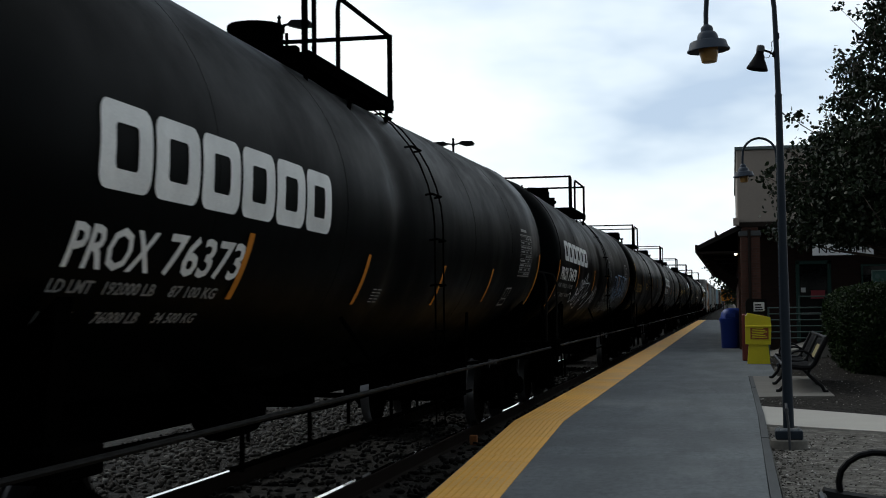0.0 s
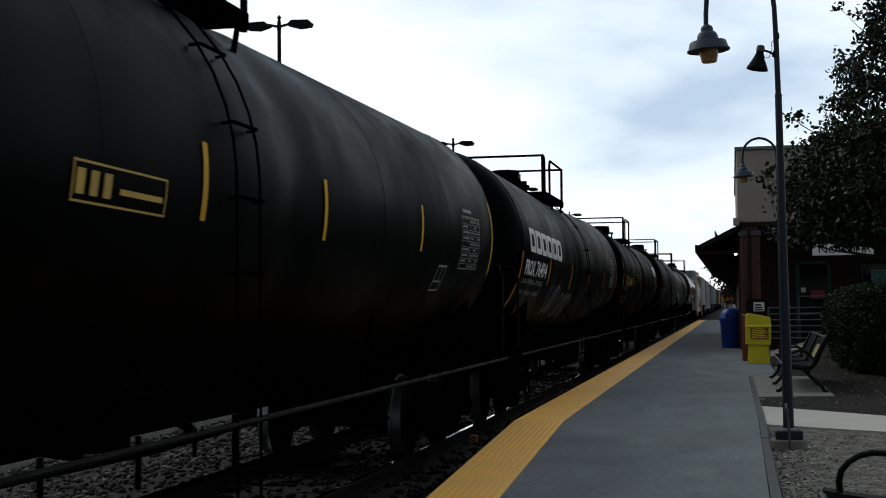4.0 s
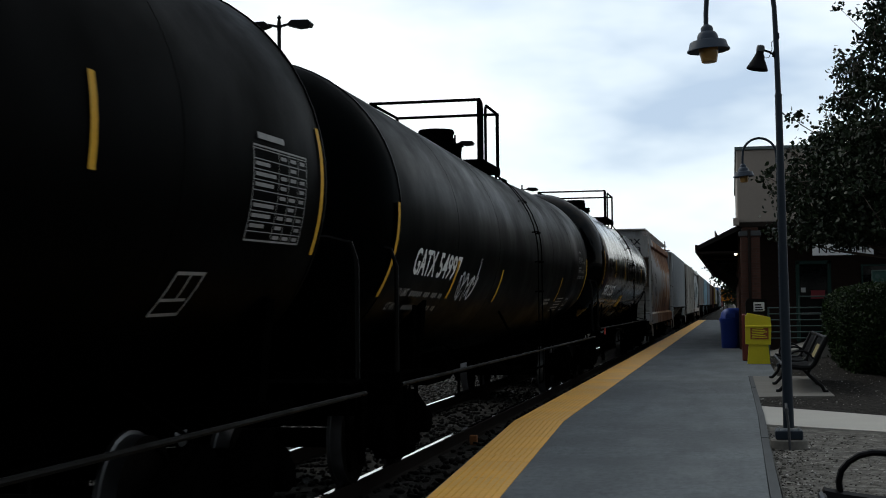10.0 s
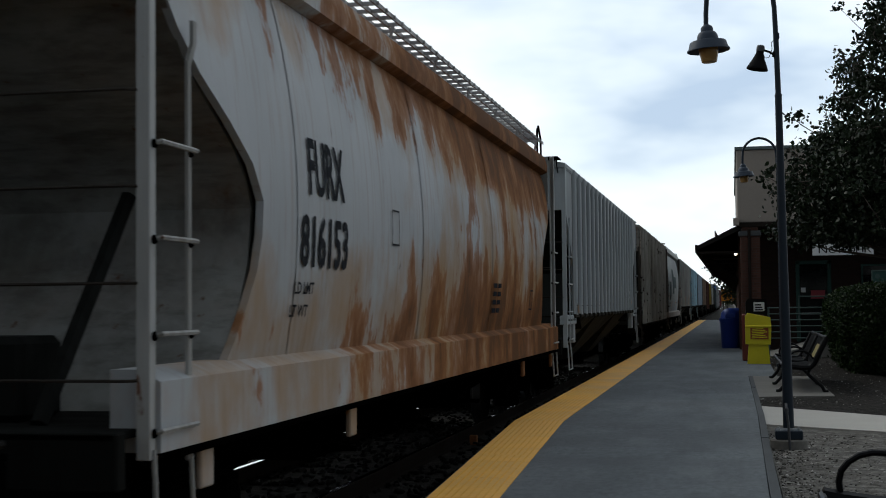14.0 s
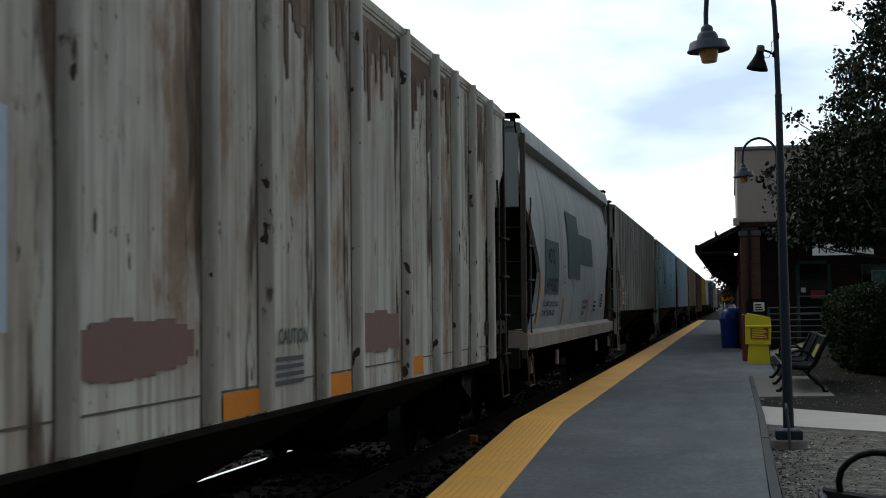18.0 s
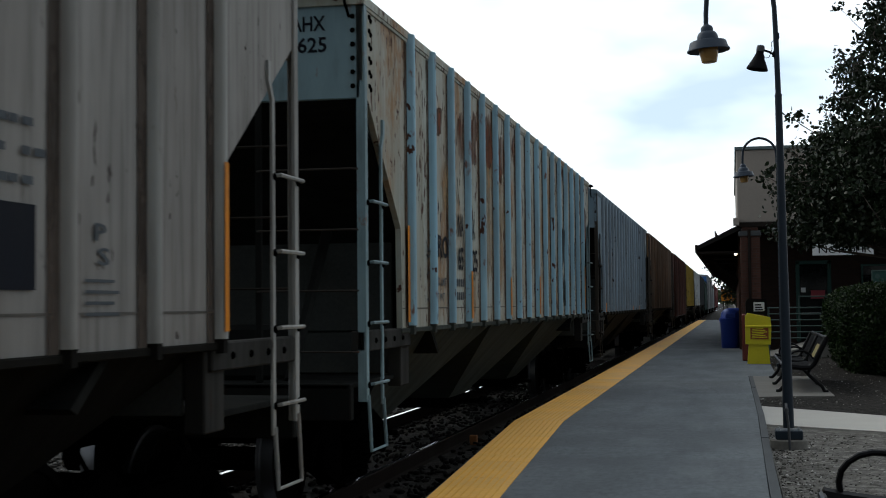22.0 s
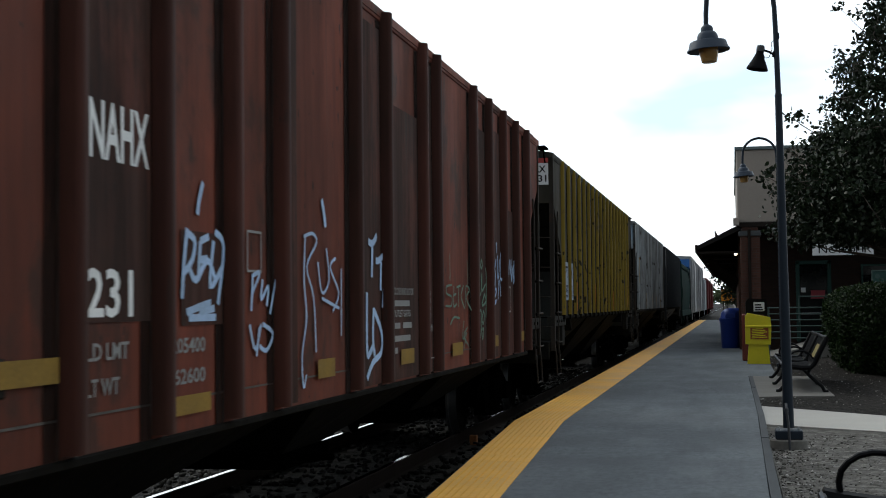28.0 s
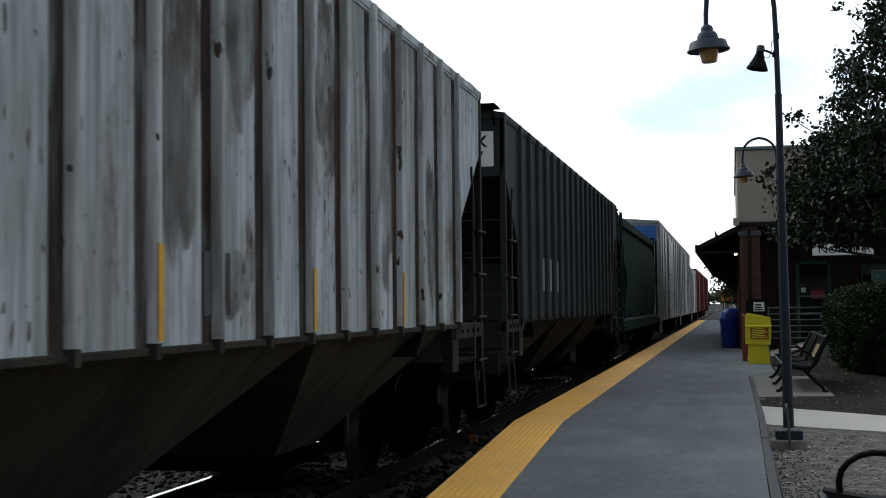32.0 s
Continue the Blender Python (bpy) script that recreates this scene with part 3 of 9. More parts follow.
def flat_marks(items, surf, off=0.006):
    """items: (kind, ...) marks on a car's side; surf(y, v) gives the place on the skin and its normal there."""
    s = Shape()

    def put(uv, faces):
        vs = []
        for u, w in uv:
            p, nrm = surf(u, w)
            vs.append(tuple(p[k] + nrm[k] * off for k in range(3)))
        s.add(vs, faces)

    for it in flatten(items):
        if it[0] == "text":
            _, txt, u0, w0, h, wd = it
            uv, fc = letters(txt, h, wd)
            put([(u0 + a, w0 + b) for a, b in uv], fc)
        elif it[0] == "fit":
            _, txt, u0, u1, w0, h = it
            uv, fc = letters(txt, h, 1.0)
            lo, hi = min(p[0] for p in uv), max(p[0] for p in uv)
            put([(u0 + (p - lo) / (hi - lo) * (u1 - u0), w0 + q) for p, q in uv], fc)
        elif it[0] == "bar":
            _, u0, u1, w0, w1 = it[:5]
            sk = it[5] if len(it) > 5 else 0.0
            n = max(1, int(math.ceil(abs(w1 - w0) / 0.12)))
            uv = [(u + sk * k / n, w0 + (w1 - w0) * k / n) for k in range(n + 1) for u in (u0, u1)]
            put(uv, [(2 * k, 2 * k + 1, 2 * k + 3, 2 * k + 2) for k in range(n)])
        elif it[0] == "frame":
            _, u0, u1, w0, w1, th = it[:6]
            sk = it[6] if len(it) > 6 else 0.0
            for a0, a1, b0, b1 in ((u0, u1, w0, w0 + th), (u0, u1, w1 - th, w1), (u0, u0 + th, w0, w1), (u1 - th, u1, w0, w1)):
                n = max(1, int(math.ceil(abs(b1 - b0) / 0.12)))
                uv = []
                for k in range(n + 1):
                    w = b0 + (b1 - b0) * k / n
                    sh = sk * (w - w0) / (w1 - w0)
                    uv += [(a0 + sh, w), (a1 + sh, w)]
                put(uv, [(2 * k, 2 * k + 1, 2 * k + 3, 2 * k + 2) for k in range(n)])
        elif it[0] == "blob":
            # a stain with a lobed, uneven edge
            _, u0, u1, w0, w1, seed = it
            rb = random.Random(seed)
            ph = [rb.uniform(0, 6.28) for _ in range(4)]
            uv = [((u0 + u1) / 2, (w0 + w1) / 2)]
            for k in range(28):
                a = k * math.tau / 28
                r = 0.8 + 0.12 * math.sin(2 * a + ph[0]) + 0.09 * math.sin(3 * a + ph[1]) + 0.07 * math.sin(5 * a + ph[2]) + 0.06 * math.sin(9 * a + ph[3])
                uv.append((uv[0][0] + r * (u1 - u0) / 2 * math.cos(a), uv[0][1] + r * (w1 - w0) / 2 * math.sin(a)))
            put(uv, [(0, k + 1, (k + 1) % 28 + 1) for k in range(28)])
        elif it[0] == "poly":
            put(it[1], [tuple(range(len(it[1])))])
        elif it[0] == "ring":
            # rounded block with an open, rounded centre
            _, u0, u1, w0, w1, tu, tw, r = it
            loops = []
            for du, dw, rr in ((0.0, 0.0, r), (tu, tw, r * 0.35)):
                a0, a1, b0, b1 = u0 + du, u1 - du, w0 + dw, w1 - dw
                pts = []
                for cu_, cw_, q in ((a1 - rr, b1 - rr, 0), (a0 + rr, b1 - rr, 1), (a0 + rr, b0 + rr, 2), (a1 - rr, b0 + rr, 3)):
                    pts += [(cu_ + rr * math.cos(math.pi / 2 * (q + j / 4)), cw_ + rr * math.sin(math.pi / 2 * (q + j / 4))) for j in range(5)]
                    nx = {0: (a0 + rr, b1), 1: (a0, b0 + rr), 2: (a1 - rr, b0), 3: (a1, b1 - rr)}[q]
                    last = pts[-1]
                    pts += [(last[0] + (nx[0] - last[0]) * j / 4, last[1] + (nx[1] - last[1]) * j / 4) for j in (1, 2, 3)]
                loops.append(pts)
            n = len(loops[0])
            put(loops[0] + loops[1], [(k, (k + 1) % n, n + (k + 1) % n, n + k) for k in range(n)])
        elif it[0] == "line":
            _, pts, th = it
            pts = smooth(pts)
            uv, fc = [], []
            for k, (u, w) in enumerate(pts):
                a = pts[max(0, k - 1)]
                b = pts[min(len(pts) - 1, k + 1)]
                dx, dy = b[0] - a[0], b[1] - a[1]
                L = math.hypot(dx, dy) or 1
                nx, ny = -dy / L * th / 2, dx / L * th / 2
                uv += [(u + nx, w + ny), (u - nx, w - ny)]
                if k:
                    fc.append((2 * k - 2, 2 * k - 1, 2 * k + 1, 2 * k))
            put(uv, fc)
    return s


def scribble(rng, u0, u1, w0, w1, n, th):
    """Loose spray-can strokes within a box."""
    out = []
    step = (u1 - u0) / n
    for k in range(n):
        cx, cy = u0 + step * (k + 0.5), (w0 + w1) / 2
        ph, fr = rng.uniform(0, 6.28), rng.uniform(0.7, 1.6)
        hgt = (w1 - w0) * rng.uniform(0.6, 1.0) / 2
        pts = []
        for j in range(13):
            t = j / 12 * 2 * math.pi * fr + ph
            pts.append((cx + step * 0.55 * math.sin(t * 0.7 + ph) + step * 0.3 * (j / 12 - 0.5), cy + hgt * math.cos(t)))
        out.append(("line", pts, th * rng.uniform(0.7, 1.3)))
    return [("bundle", out)]


def data_block(u0, u1, w0, w1, rows, cols, th=0.03):
    """A stencilled table too small to read: rows of short bars."""
    out = []
    hh = (w1 - w0) / rows
    for r in range(rows):
        for c in range(cols):
            a = u0 + (u1 - u0) * c / cols
            b = u0 + (u1 - u0) * (c + 0.8) / cols
            out.append(("bar", a, b, w0 + r * hh, w0 + r * hh + hh * 0.55))
    return [("bundle", out)]


# ---- rolling stock: shared running gear ----
def wheelset_mesh():
    s = Shape()
    for sx in (-1, 1):
        prof = [(0.0, 0.10), (0.0, 0.16), (0.03, 0.30), (0.02, 0.39), (0.0, 0.40), (0.0, 0.452), (0.10, 0.457), (0.105, 0.482),
                (0.135, 0.482), (0.135, 0.40), (0.09, 0.37), (0.08, 0.20), (0.13, 0.15), (0.13, 0.09)]
        prof = [((0.82 - a) * sx, r) for a, r in prof]
        s.lathe(prof, 'x', (0, 0, 0), 28)
    s.lathe([(-1.08, 0.075), (1.08, 0.075)], 'x', (0, 0, 0), 10)
    me = s.mesh("wheelset", M_WHEEL, 30)
    me.materials.append(M_WHEELRIM)
    for p in me.polygons:
        if all(math.hypot(me.vertices[i].co.y, me.vertices[i].co.z) > 0.448 for i in p.vertices):
            p.material_index = 1
    return me


def side_frame_mesh():
    s = Shape()
    top = [(-1.12, 0.60), (-1.12, 0.40), (-0.98, 0.40), (-0.98, 0.52), (-0.80, 0.52), (-0.78, 0.34), (-0.42, 0.20), (0.42, 0.20), (0.78, 0.34),
           (0.80, 0.52), (0.98, 0.52), (0.98, 0.40), (1.12, 0.40), (1.12, 0.60), (0.62, 0.80), (0.5, 0.82), (0.3, 0.70), (-0.3, 0.70), (-0.5, 0.82), (-0.62, 0.80)]
    s.prism(top, 'x', -0.075, 0.075)
    s.box(-0.13, 0.13, -0.36, 0.36, 0.18, 0.24, 0.01)
    for yy in (-0.2, 0.0, 0.2):
        for k in range(5):
            s.lathe([(-0.013, 0.062), (0.0, 0.085), (0.013, 0.062)], 'z', (0.1, yy, 0.27 + k * 0.055), 10)
    for yy in (-0.89, 0.89):
        s.lathe([(-0.02, 0.13), (0.09, 0.13), (0.12, 0.09), (0.13, 0.04)], 'x', (0.05, yy, 0.457), 14)
    s.box(-0.05, 0.16, -0.3, 0.3, 0.52, 0.68, 0.02)
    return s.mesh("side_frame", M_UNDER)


def coupler_mesh():
    s = Shape()
    s.box(-0.09, 0.09, 0.0, 0.75, 0.77, 0.93, 0.02)
    s.prism([(-0.16, -0.05), (-0.2, 0.22), (-0.08, 0.3), (0.12, 0.3), (0.2, 0.14), (0.2, -0.02), (0.1, -0.02), (0.08, 0.1), (-0.05, 0.1), (-0.05, -0.05)], 'z', 0.70, 1.0)
    s.tube([(0.25, 0.5, 0.75), (0.27, 0.2, 0.5), (0.2, -0.02, 0.42), (0.1, -0.05, 0.5)], 0.02, 6)
    return s.mesh("coupler", M_UNDER)


WHEELSET, SIDE_FRAME, COUPLER = wheelset_mesh(), side_frame_mesh(), coupler_mesh()
BOLSTER = Shape().box(-1.1, 1.1, -0.17, 0.17, 0.55, 0.72, 0.02).box(-0.3, 0.3, -0.25, 0.25, 0.70, 0.80, 0.02).box(-1.05, 1.05, -0.5, -0.44, 0.3, 0.4, 0.01) \
    .box(-1.05, 1.05, 0.44, 0.5, 0.3, 0.4, 0.01).mesh("bolster", M_UNDER)
TREADS = []


def truck(parent, y):
    tr = part("truck", BOLSTER, None, parent, at=pose(0, y, 0))
    for sx in (-1, 1):
        part("side_frame", SIDE_FRAME, None, tr, at=pose(sx * 1.0, 0, 0, 0, 0, 0 if sx > 0 else 180))
    for dy in (-0.89, 0.89):
        w = part("wheelset", WHEELSET, None, tr, at=pose(0, dy, 0.457))
        TREADS.append((w, dy))
    return tr


def gear(car, L, inset=2.1, sill_z=(0.78, 1.08)):
    """Centre sill, couplers and the two trucks."""
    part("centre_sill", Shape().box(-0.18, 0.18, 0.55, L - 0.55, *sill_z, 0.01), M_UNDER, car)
    for y, flip in ((0.0, 0), (L, 180)):
        part("coupler", COUPLER, None, car, at=pose(0, y, 0, 0, 0, flip))
    for y in (inset, L - inset):
        truck(car, y)


def ladder(car, x, y0, y1, z0, z1, n, mat, top_bend=0.0, r=0.022, along='y'):
    """Two stiles and n round rungs."""
    s = Shape()
    for y in (y0, y1):
        if along == 'y':
            s.box(x - 0.02, x + 0.025, y - 0.03, y + 0.03, z0, z1, 0.006)
        else:
            s.box(y - 0.03, y + 0.03, x - 0.02, x + 0.025, z0, z1, 0.006)
    lad = part("ladder", s, mat, car)
    for k in range(n):
        z = z0 + 0.12 + (z1 - z0 - 0.2) * k / max(1, n - 1)
        rung = Shape()
        if along == 'y':
            rung.tube([(x, y0, z), (x + 0.03, y0 + 0.02, z), (x + 0.03, y1 - 0.02, z), (x, y1, z)], 0.014, 6)
        else:
            rung.tube([(y0, x, z), (y1, x, z)], 0.014, 6)
        part("rung", rung, mat, lad)
    return lad


# ---- tank cars ----


def tank_skin(L, yc, drop, TANK_R, TANK_Z):
    def surf(y, v):
        a = (v - TANK_Z) / TANK_R
        zc = TANK_Z - drop * (1 - min(1, abs(y - yc) / (L / 2 - 1.3)))
        return (TANK_R * math.cos(a), y, zc + TANK_R * math.sin(a)), (math.cos(a), 0, math.sin(a))
    return surf


def tank_car(s0, L, mat, label, marks=(), TANK_R=1.45, TANK_Z=2.55, inset=1.3, rail_z=1.0, tail=1.3, drop=0.1, top=(-1.45, 1.05, 0.93, 0.65), man=-0.2, lad=0.25, belt=None, group="tank cars of the freight train"):
    car = thing("tank_car", label, "tank car", group)
    car["start"] = s0
    yc, y0, y1, R = L / 2, inset, L - tail, TANK_R
    # shell with dished heads, sloping to the middle
    s = Shape()
    prof = []
    for k in range(9):
        a = math.pi / 2 * k / 8
        prof.append((y0 - 0.76 * math.cos(a), max(0.02, R * math.sin(a))))
    m = 14
    barrel = {round(y0 + (y1 - y0) * k / m, 3): R for k in range(1, m)}
    if belt is not None:
        # shallow belt where the two sloping halves of the jacket meet
        barrel = {y: r for y, r in barrel.items() if abs(y - yc - belt) > 0.7}
        for k in range(-8, 9):
            barrel[yc + belt + 0.075 * k] = R - 0.04 * (0.5 + 0.5 * math.cos(math.pi * k / 8))
    prof += sorted(barrel.items())
    for k in range(9):
        a = math.pi / 2 * (1 - k / 8)
        prof.append((y1 + 0.76 * math.cos(a), max(0.02, R * math.sin(a))))
    s.lathe(prof, 'y', (0, 0, TANK_Z), 56)
    s.v = [(x, y, z - drop * max(0, 1 - abs(y - yc) / (yc - y0))) for x, y, z in s.v]
    part("tank", s, mat, car)
    # weld seams
    for k in range(1, 6):
        y = y0 + (y1 - y0) * k / 6
        if k == 3 or (belt is not None and abs(y - yc - belt) < 0.8):
            continue
        dz = drop * max(0, 1 - abs(y - yc) / (yc - y0))
        part("weld_seam", Shape().lathe([(-0.012, R - 0.01), (-0.006, R + 0.0015), (0.006, R + 0.0015), (0.012, R - 0.01)], 'y', (0, y, TANK_Z - dz), 56), mat, car)
    for y in (y0, y1):
        part("head_seam", Shape().lathe([(-0.02, R - 0.01), (-0.012, R + 0.006), (0.012, R + 0.006), (0.02, R - 0.01)], 'y', (0, y, TANK_Z), 56), mat, car)
    gear(car, L, 2.35)
    # bolster saddles and end sills
    for y in (2.35, L - 2.35):
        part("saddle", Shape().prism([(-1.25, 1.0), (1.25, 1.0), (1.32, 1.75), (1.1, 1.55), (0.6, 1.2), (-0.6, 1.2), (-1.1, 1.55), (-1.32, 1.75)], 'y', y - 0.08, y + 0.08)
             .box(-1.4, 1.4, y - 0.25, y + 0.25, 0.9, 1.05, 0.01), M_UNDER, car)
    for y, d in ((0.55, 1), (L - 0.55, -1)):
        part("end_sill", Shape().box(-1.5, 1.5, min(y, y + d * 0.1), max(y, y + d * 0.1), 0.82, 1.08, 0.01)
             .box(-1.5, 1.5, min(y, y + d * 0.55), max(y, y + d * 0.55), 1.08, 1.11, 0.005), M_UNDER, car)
    # side rail and its brackets
    for sx in (-1, 1):
        part("side_rail", Shape().tube([(sx * 1.5, 0.6, rail_z), (sx * 1.5, L - 0.6, rail_z)], 0.019, 8), M_SIDERAIL, car)
        for k in range(6):
            y = 0.9 + (L - 1.8) * k / 5
            part("rail_bracket", Shape().box(sx * 1.5 - 0.008, sx * 1.5 + 0.008, y - 0.02, y + 0.02, 0.88, rail_z, 0.003)
                 .tube([(sx * 1.49, y, rail_z), (sx * 1.1, y, 1.25)], 0.015, 6), M_UNDER, car)
        for y, d in ((0.75, 1), (L - 0.75, -1)):
            # sill step and bent grab rail at the head
            part("sill_step", Shape().tube([(sx * 1.5, y, 1.0), (sx * 1.52, y, 0.45), (sx * 1.52, y + d * 0.4, 0.45), (sx * 1.5, y + d * 0.4, 1.0)], 0.02, 6), M_UNDER, car)
            part("grab_rail", Shape().tube([(sx * 1.45, y - d * 0.1, 1.1), (sx * 1.45, y - d * 0.1, 2.05), (sx * 1.4, y - d * 0.1, 2.2), (sx * 1.2, y - d * 0.1, 2.25),
                                            (sx * 0.3, y - d * 0.1, 2.25)], 0.02, 6), M_SIDERAIL, car)
            part("grab_post", Shape().tube([(sx * 1.45, y + d * 0.5, 1.1), (sx * 1.47, y + d * 0.5, 1.7)], 0.02, 6), M_UNDER, car)
    # pipes, valve and rigging below
    part("bottom_outlet", Shape().lathe([(0, 0.3), (0.25, 0.3), (0.3, 0.18), (0.5, 0.16)], 'z', (0, yc, 0.72), 14), M_UNDER, car)
    part("brake_cylinder", Shape().lathe([(0, 0.12), (0.02, 0.2), (0.6, 0.2), (0.62, 0.1)], 'y', (0.6, yc - 3.4, 0.9), 14), M_UNDER, car)
    part("air_reservoir", Shape().lathe([(0, 0.1), (0.08, 0.22), (1.0, 0.22), (1.08, 0.1)], 'y', (0.65, yc + 2.6, 0.86), 14), M_UNDER, car)
    part("train_line", Shape().tube([(0.45, 0.6, 0.85), (0.45, 3.5, 0.8), (0.5, yc, 0.72), (0.45, L - 3.5, 0.8), (0.45, L - 0.6, 0.85)], 0.025, 6), M_UNDER, car)
    for k in range(7):
        y = yc - 4.2 + 1.3 * k + (0.2 if k % 2 else 0)
        part("rod_hanger", Shape().box(1.1, 1.13, y, y + 0.03, 0.58 + 0.05 * (k % 3), 0.98, 0.004), M_UNDER, car)
    part("brake_rod", Shape().tube([(1.12, yc - 4.4, 0.62), (1.12, yc + 4.0, 0.62)], 0.02, 6), M_UNDER, car)
    for d in (-1, 1):
        part("sill_brace", Shape().tube([(0.2, yc + d * 1.8, 0.95), (1.49, yc + d * 3.0, 1.02)], 0.022, 6)
             .tube([(1.35, yc + d * 2.6, 1.6), (1.5, yc + d * 1.7, 1.02)], 0.018, 6), M_UNDER, car)
    # top fittings: manway, platform, rails
    zt = TANK_Z + R - drop
    ya, yb, xw, hz = yc + top[0], yc + top[1], top[2], zt + top[3]
    zp = zt - 0.12
    ym = (ya + yb) / 2
    yh = yc + man
    part("manway", Shape().lathe([(-0.15, 0.26), (0.4, 0.26), (0.405, 0.275), (0.45, 0.275), (0.465, 0.26), (0.47, 0.1)], 'z', (0.0, yh, zt), 28), M_UNDER, car)
    part("manway_hinge", Shape().box(0.25, 0.42, yh - 0.06, yh + 0.06, zt + 0.2, zt + 0.25, 0.01).tube([(0.36, yh, zt - 0.05), (0.36, yh, zt + 0.24)], 0.03, 8), M_UNDER, car)
    for k in range(8):
        a = math.pi * (k + 0.5) / 4
        part("manway_bolt", Shape().lathe([(0, 0.016), (0.16, 0.016)], 'z', (0.29 * math.cos(a), yh + 0.29 * math.sin(a), zt + 0.24), 6), M_UNDER, car)
    g = Shape()
    for k in range(9):
        a = xw - 0.42 + 0.05 * k
        g.box(a, a + 0.015, ya, yb, zp, zp + 0.04)
    for yy in (ya, ya + (yb - ya) / 3, ya + 2 * (yb - ya) / 3, yb - 0.04):
        g.box(xw - 0.44, xw + 0.03, yy, yy + 0.04, zp - 0.05, zp + 0.04)
        g.box(-xw - 0.03, -xw + 0.44, yy, yy + 0.04, zp - 0.05, zp + 0.04)
    g.box(xw, xw + 0.04, ya, yb, zp - 0.06, zp + 0.05)
    g.box(-xw - 0.04, -xw + 0.42, ya, yb, zp, zp + 0.04)
    part("platform_grating", g, M_UNDER, car)
    for yy in (ya + 0.1, ym, yb - 0.1):
        for sx in (-1, 1):
            part("platform_strut", Shape().tube([(sx * xw, yy, zp), (sx * (xw - 0.02), yy - 0.08, zp - 0.3)], 0.022, 6), M_UNDER, car)
    for yy in (ya, yb):
        part("guard_rail", Shape().tube([(-xw, yy, hz), (xw, yy, hz)], 0.024, 6), M_UNDER, car)
    part("guard_rail", Shape().tube([(-xw, ya, hz), (-xw, yb, hz)], 0.022, 6), M_UNDER, car)
    for x, yy in ((xw, ya), (xw, yb), (-xw, ya), (-xw, yb)):
        part("rail_post", Shape().tube([(x, yy, zp - 0.08), (x, yy, hz + 0.02)], 0.028, 6), M_UNDER, car)
    y1h, y2h = ya + 0.26, ya + 0.34 * (yb - ya)
    for y0h, yh, d in ((ya, y1h, 1), (yb, y2h, -1)):
        part("hand_hoop", Shape().tube([(xw, y0h, hz), (xw, yh - d * 0.1, hz), (xw, yh - d * 0.03, hz - 0.04), (xw, yh, hz - 0.12), (xw, yh, zp)], 0.022, 6), M_UNDER, car)
    part("relief_valve", Shape().lathe([(-0.1, 0.12), (0.18, 0.12), (0.2, 0.16), (0.26, 0.16), (0.3, 0.08)], 'z', (0.15, yb - 0.35, zt), 12), M_UNDER, car)
    # side ladder bent round the shell: thin stiles, bolted rungs
    rungs = (3.62, 3.28, 2.8, 2.35, 1.9, 1.44)
    zc, yl = TANK_Z - drop, yc + lad

    def stand(z):
        return math.sqrt(max(0.01, (R + 0.06) ** 2 - (z - zc) ** 2)) if z > zc else R + 0.06
    for sx in (-1, 1):
        lad_s = Shape()
        for yy in (yl - 0.2, yl + 0.2):
            lad_s.tube([(sx * xw * 0.98, yy, zp)] + [(sx * stand(z), yy, z) for z in (3.7, 3.5, 3.3, 3.1, 2.9, 2.7, 2.5, 1.9, 1.0, 0.5)], 0.009, 6)
        ld = part("ladder", lad_s, M_UNDER, car)
        for z in rungs:
            x = stand(z)
            part("rung", Shape().tube([(sx * (x - 0.05), yl - 0.22, z - 0.01), (sx * (x + 0.02), yl - 0.2, z), (sx * (x + 0.02), yl + 0.2, z), (sx * (x - 0.05), yl + 0.22, z - 0.01)], 0.012, 6), M_UNDER, ld)
        part("step", Shape().tube([(sx * (R + 0.06), yl - 0.2, 0.52), (sx * (R + 0.06), yl + 0.2, 0.52)], 0.018, 6), M_UNDER, ld)
    # marks on the shell, on the platform side
    surf = tank_skin(L, yc, drop, TANK_R, TANK_Z)
    place_marks(car, marks, surf)
    return car


def stripes(L, ys, v0, v1, seam=None, w=0.09, first=1.33, last=1.36):
    out = [("bar", y, y + w, v0, v1) for y in ys]
    if seam:
        out += [("bar", first, first + w, *seam), ("bar", L - last - w, L - last, *seam)]
    return out


def tank_plates(L, y=None):
    """Stencilled test table and hazard frame near the far head."""
    y = y or L - 3.3
    out = [("frame", y, y + 1.05, 2.12, 2.72, 0.012)]
    out += [("bar", y + q, y + q + 0.008, 2.12, 2.72) for q in (0.47, 0.67, 0.86)]
    for k in range(9):
        v = 2.135 + 0.064 * k
        out.append(("bar", y, y + 1.05, v + 0.045, v + 0.051))
        for a, e in ((0.04, (0.42, 0.3, 0.38)[k % 3]), (0.51, 0.63), (0.7, 0.82), (0.9, 1.0)):
            if (k + int(a * 10)) % 4:
                out.append(("bar", y + a, y + e, v + 0.008, v + 0.032))
    out.append(("bar", y + 0.1, y + 0.6, 2.76, 2.8))
    return [("bundle", out)]


def hazard_frame(y, v0=1.62, v1=2.0):
    return [("bundle", [("frame", y, y + 0.42, v0, v1, 0.022, 0.1), ("bar", y + 0.25, y + 0.27, v0 + 0.1, v1, 0.06), ("bar", y + 0.05, y + 0.4, v0 + 0.1, v0 + 0.12)])]


def block_logo(y, v, h, w, n):
    """A maker's mark as plain shapes: heavy rounded boxes with an open centre."""
    out = []
    st = w / n
    for k in range(n):
        a = y + st * k
        out.append(("ring", a, a + st * 0.93, v, v + h, st * 0.26, h * 0.24, h * 0.2))
    return out


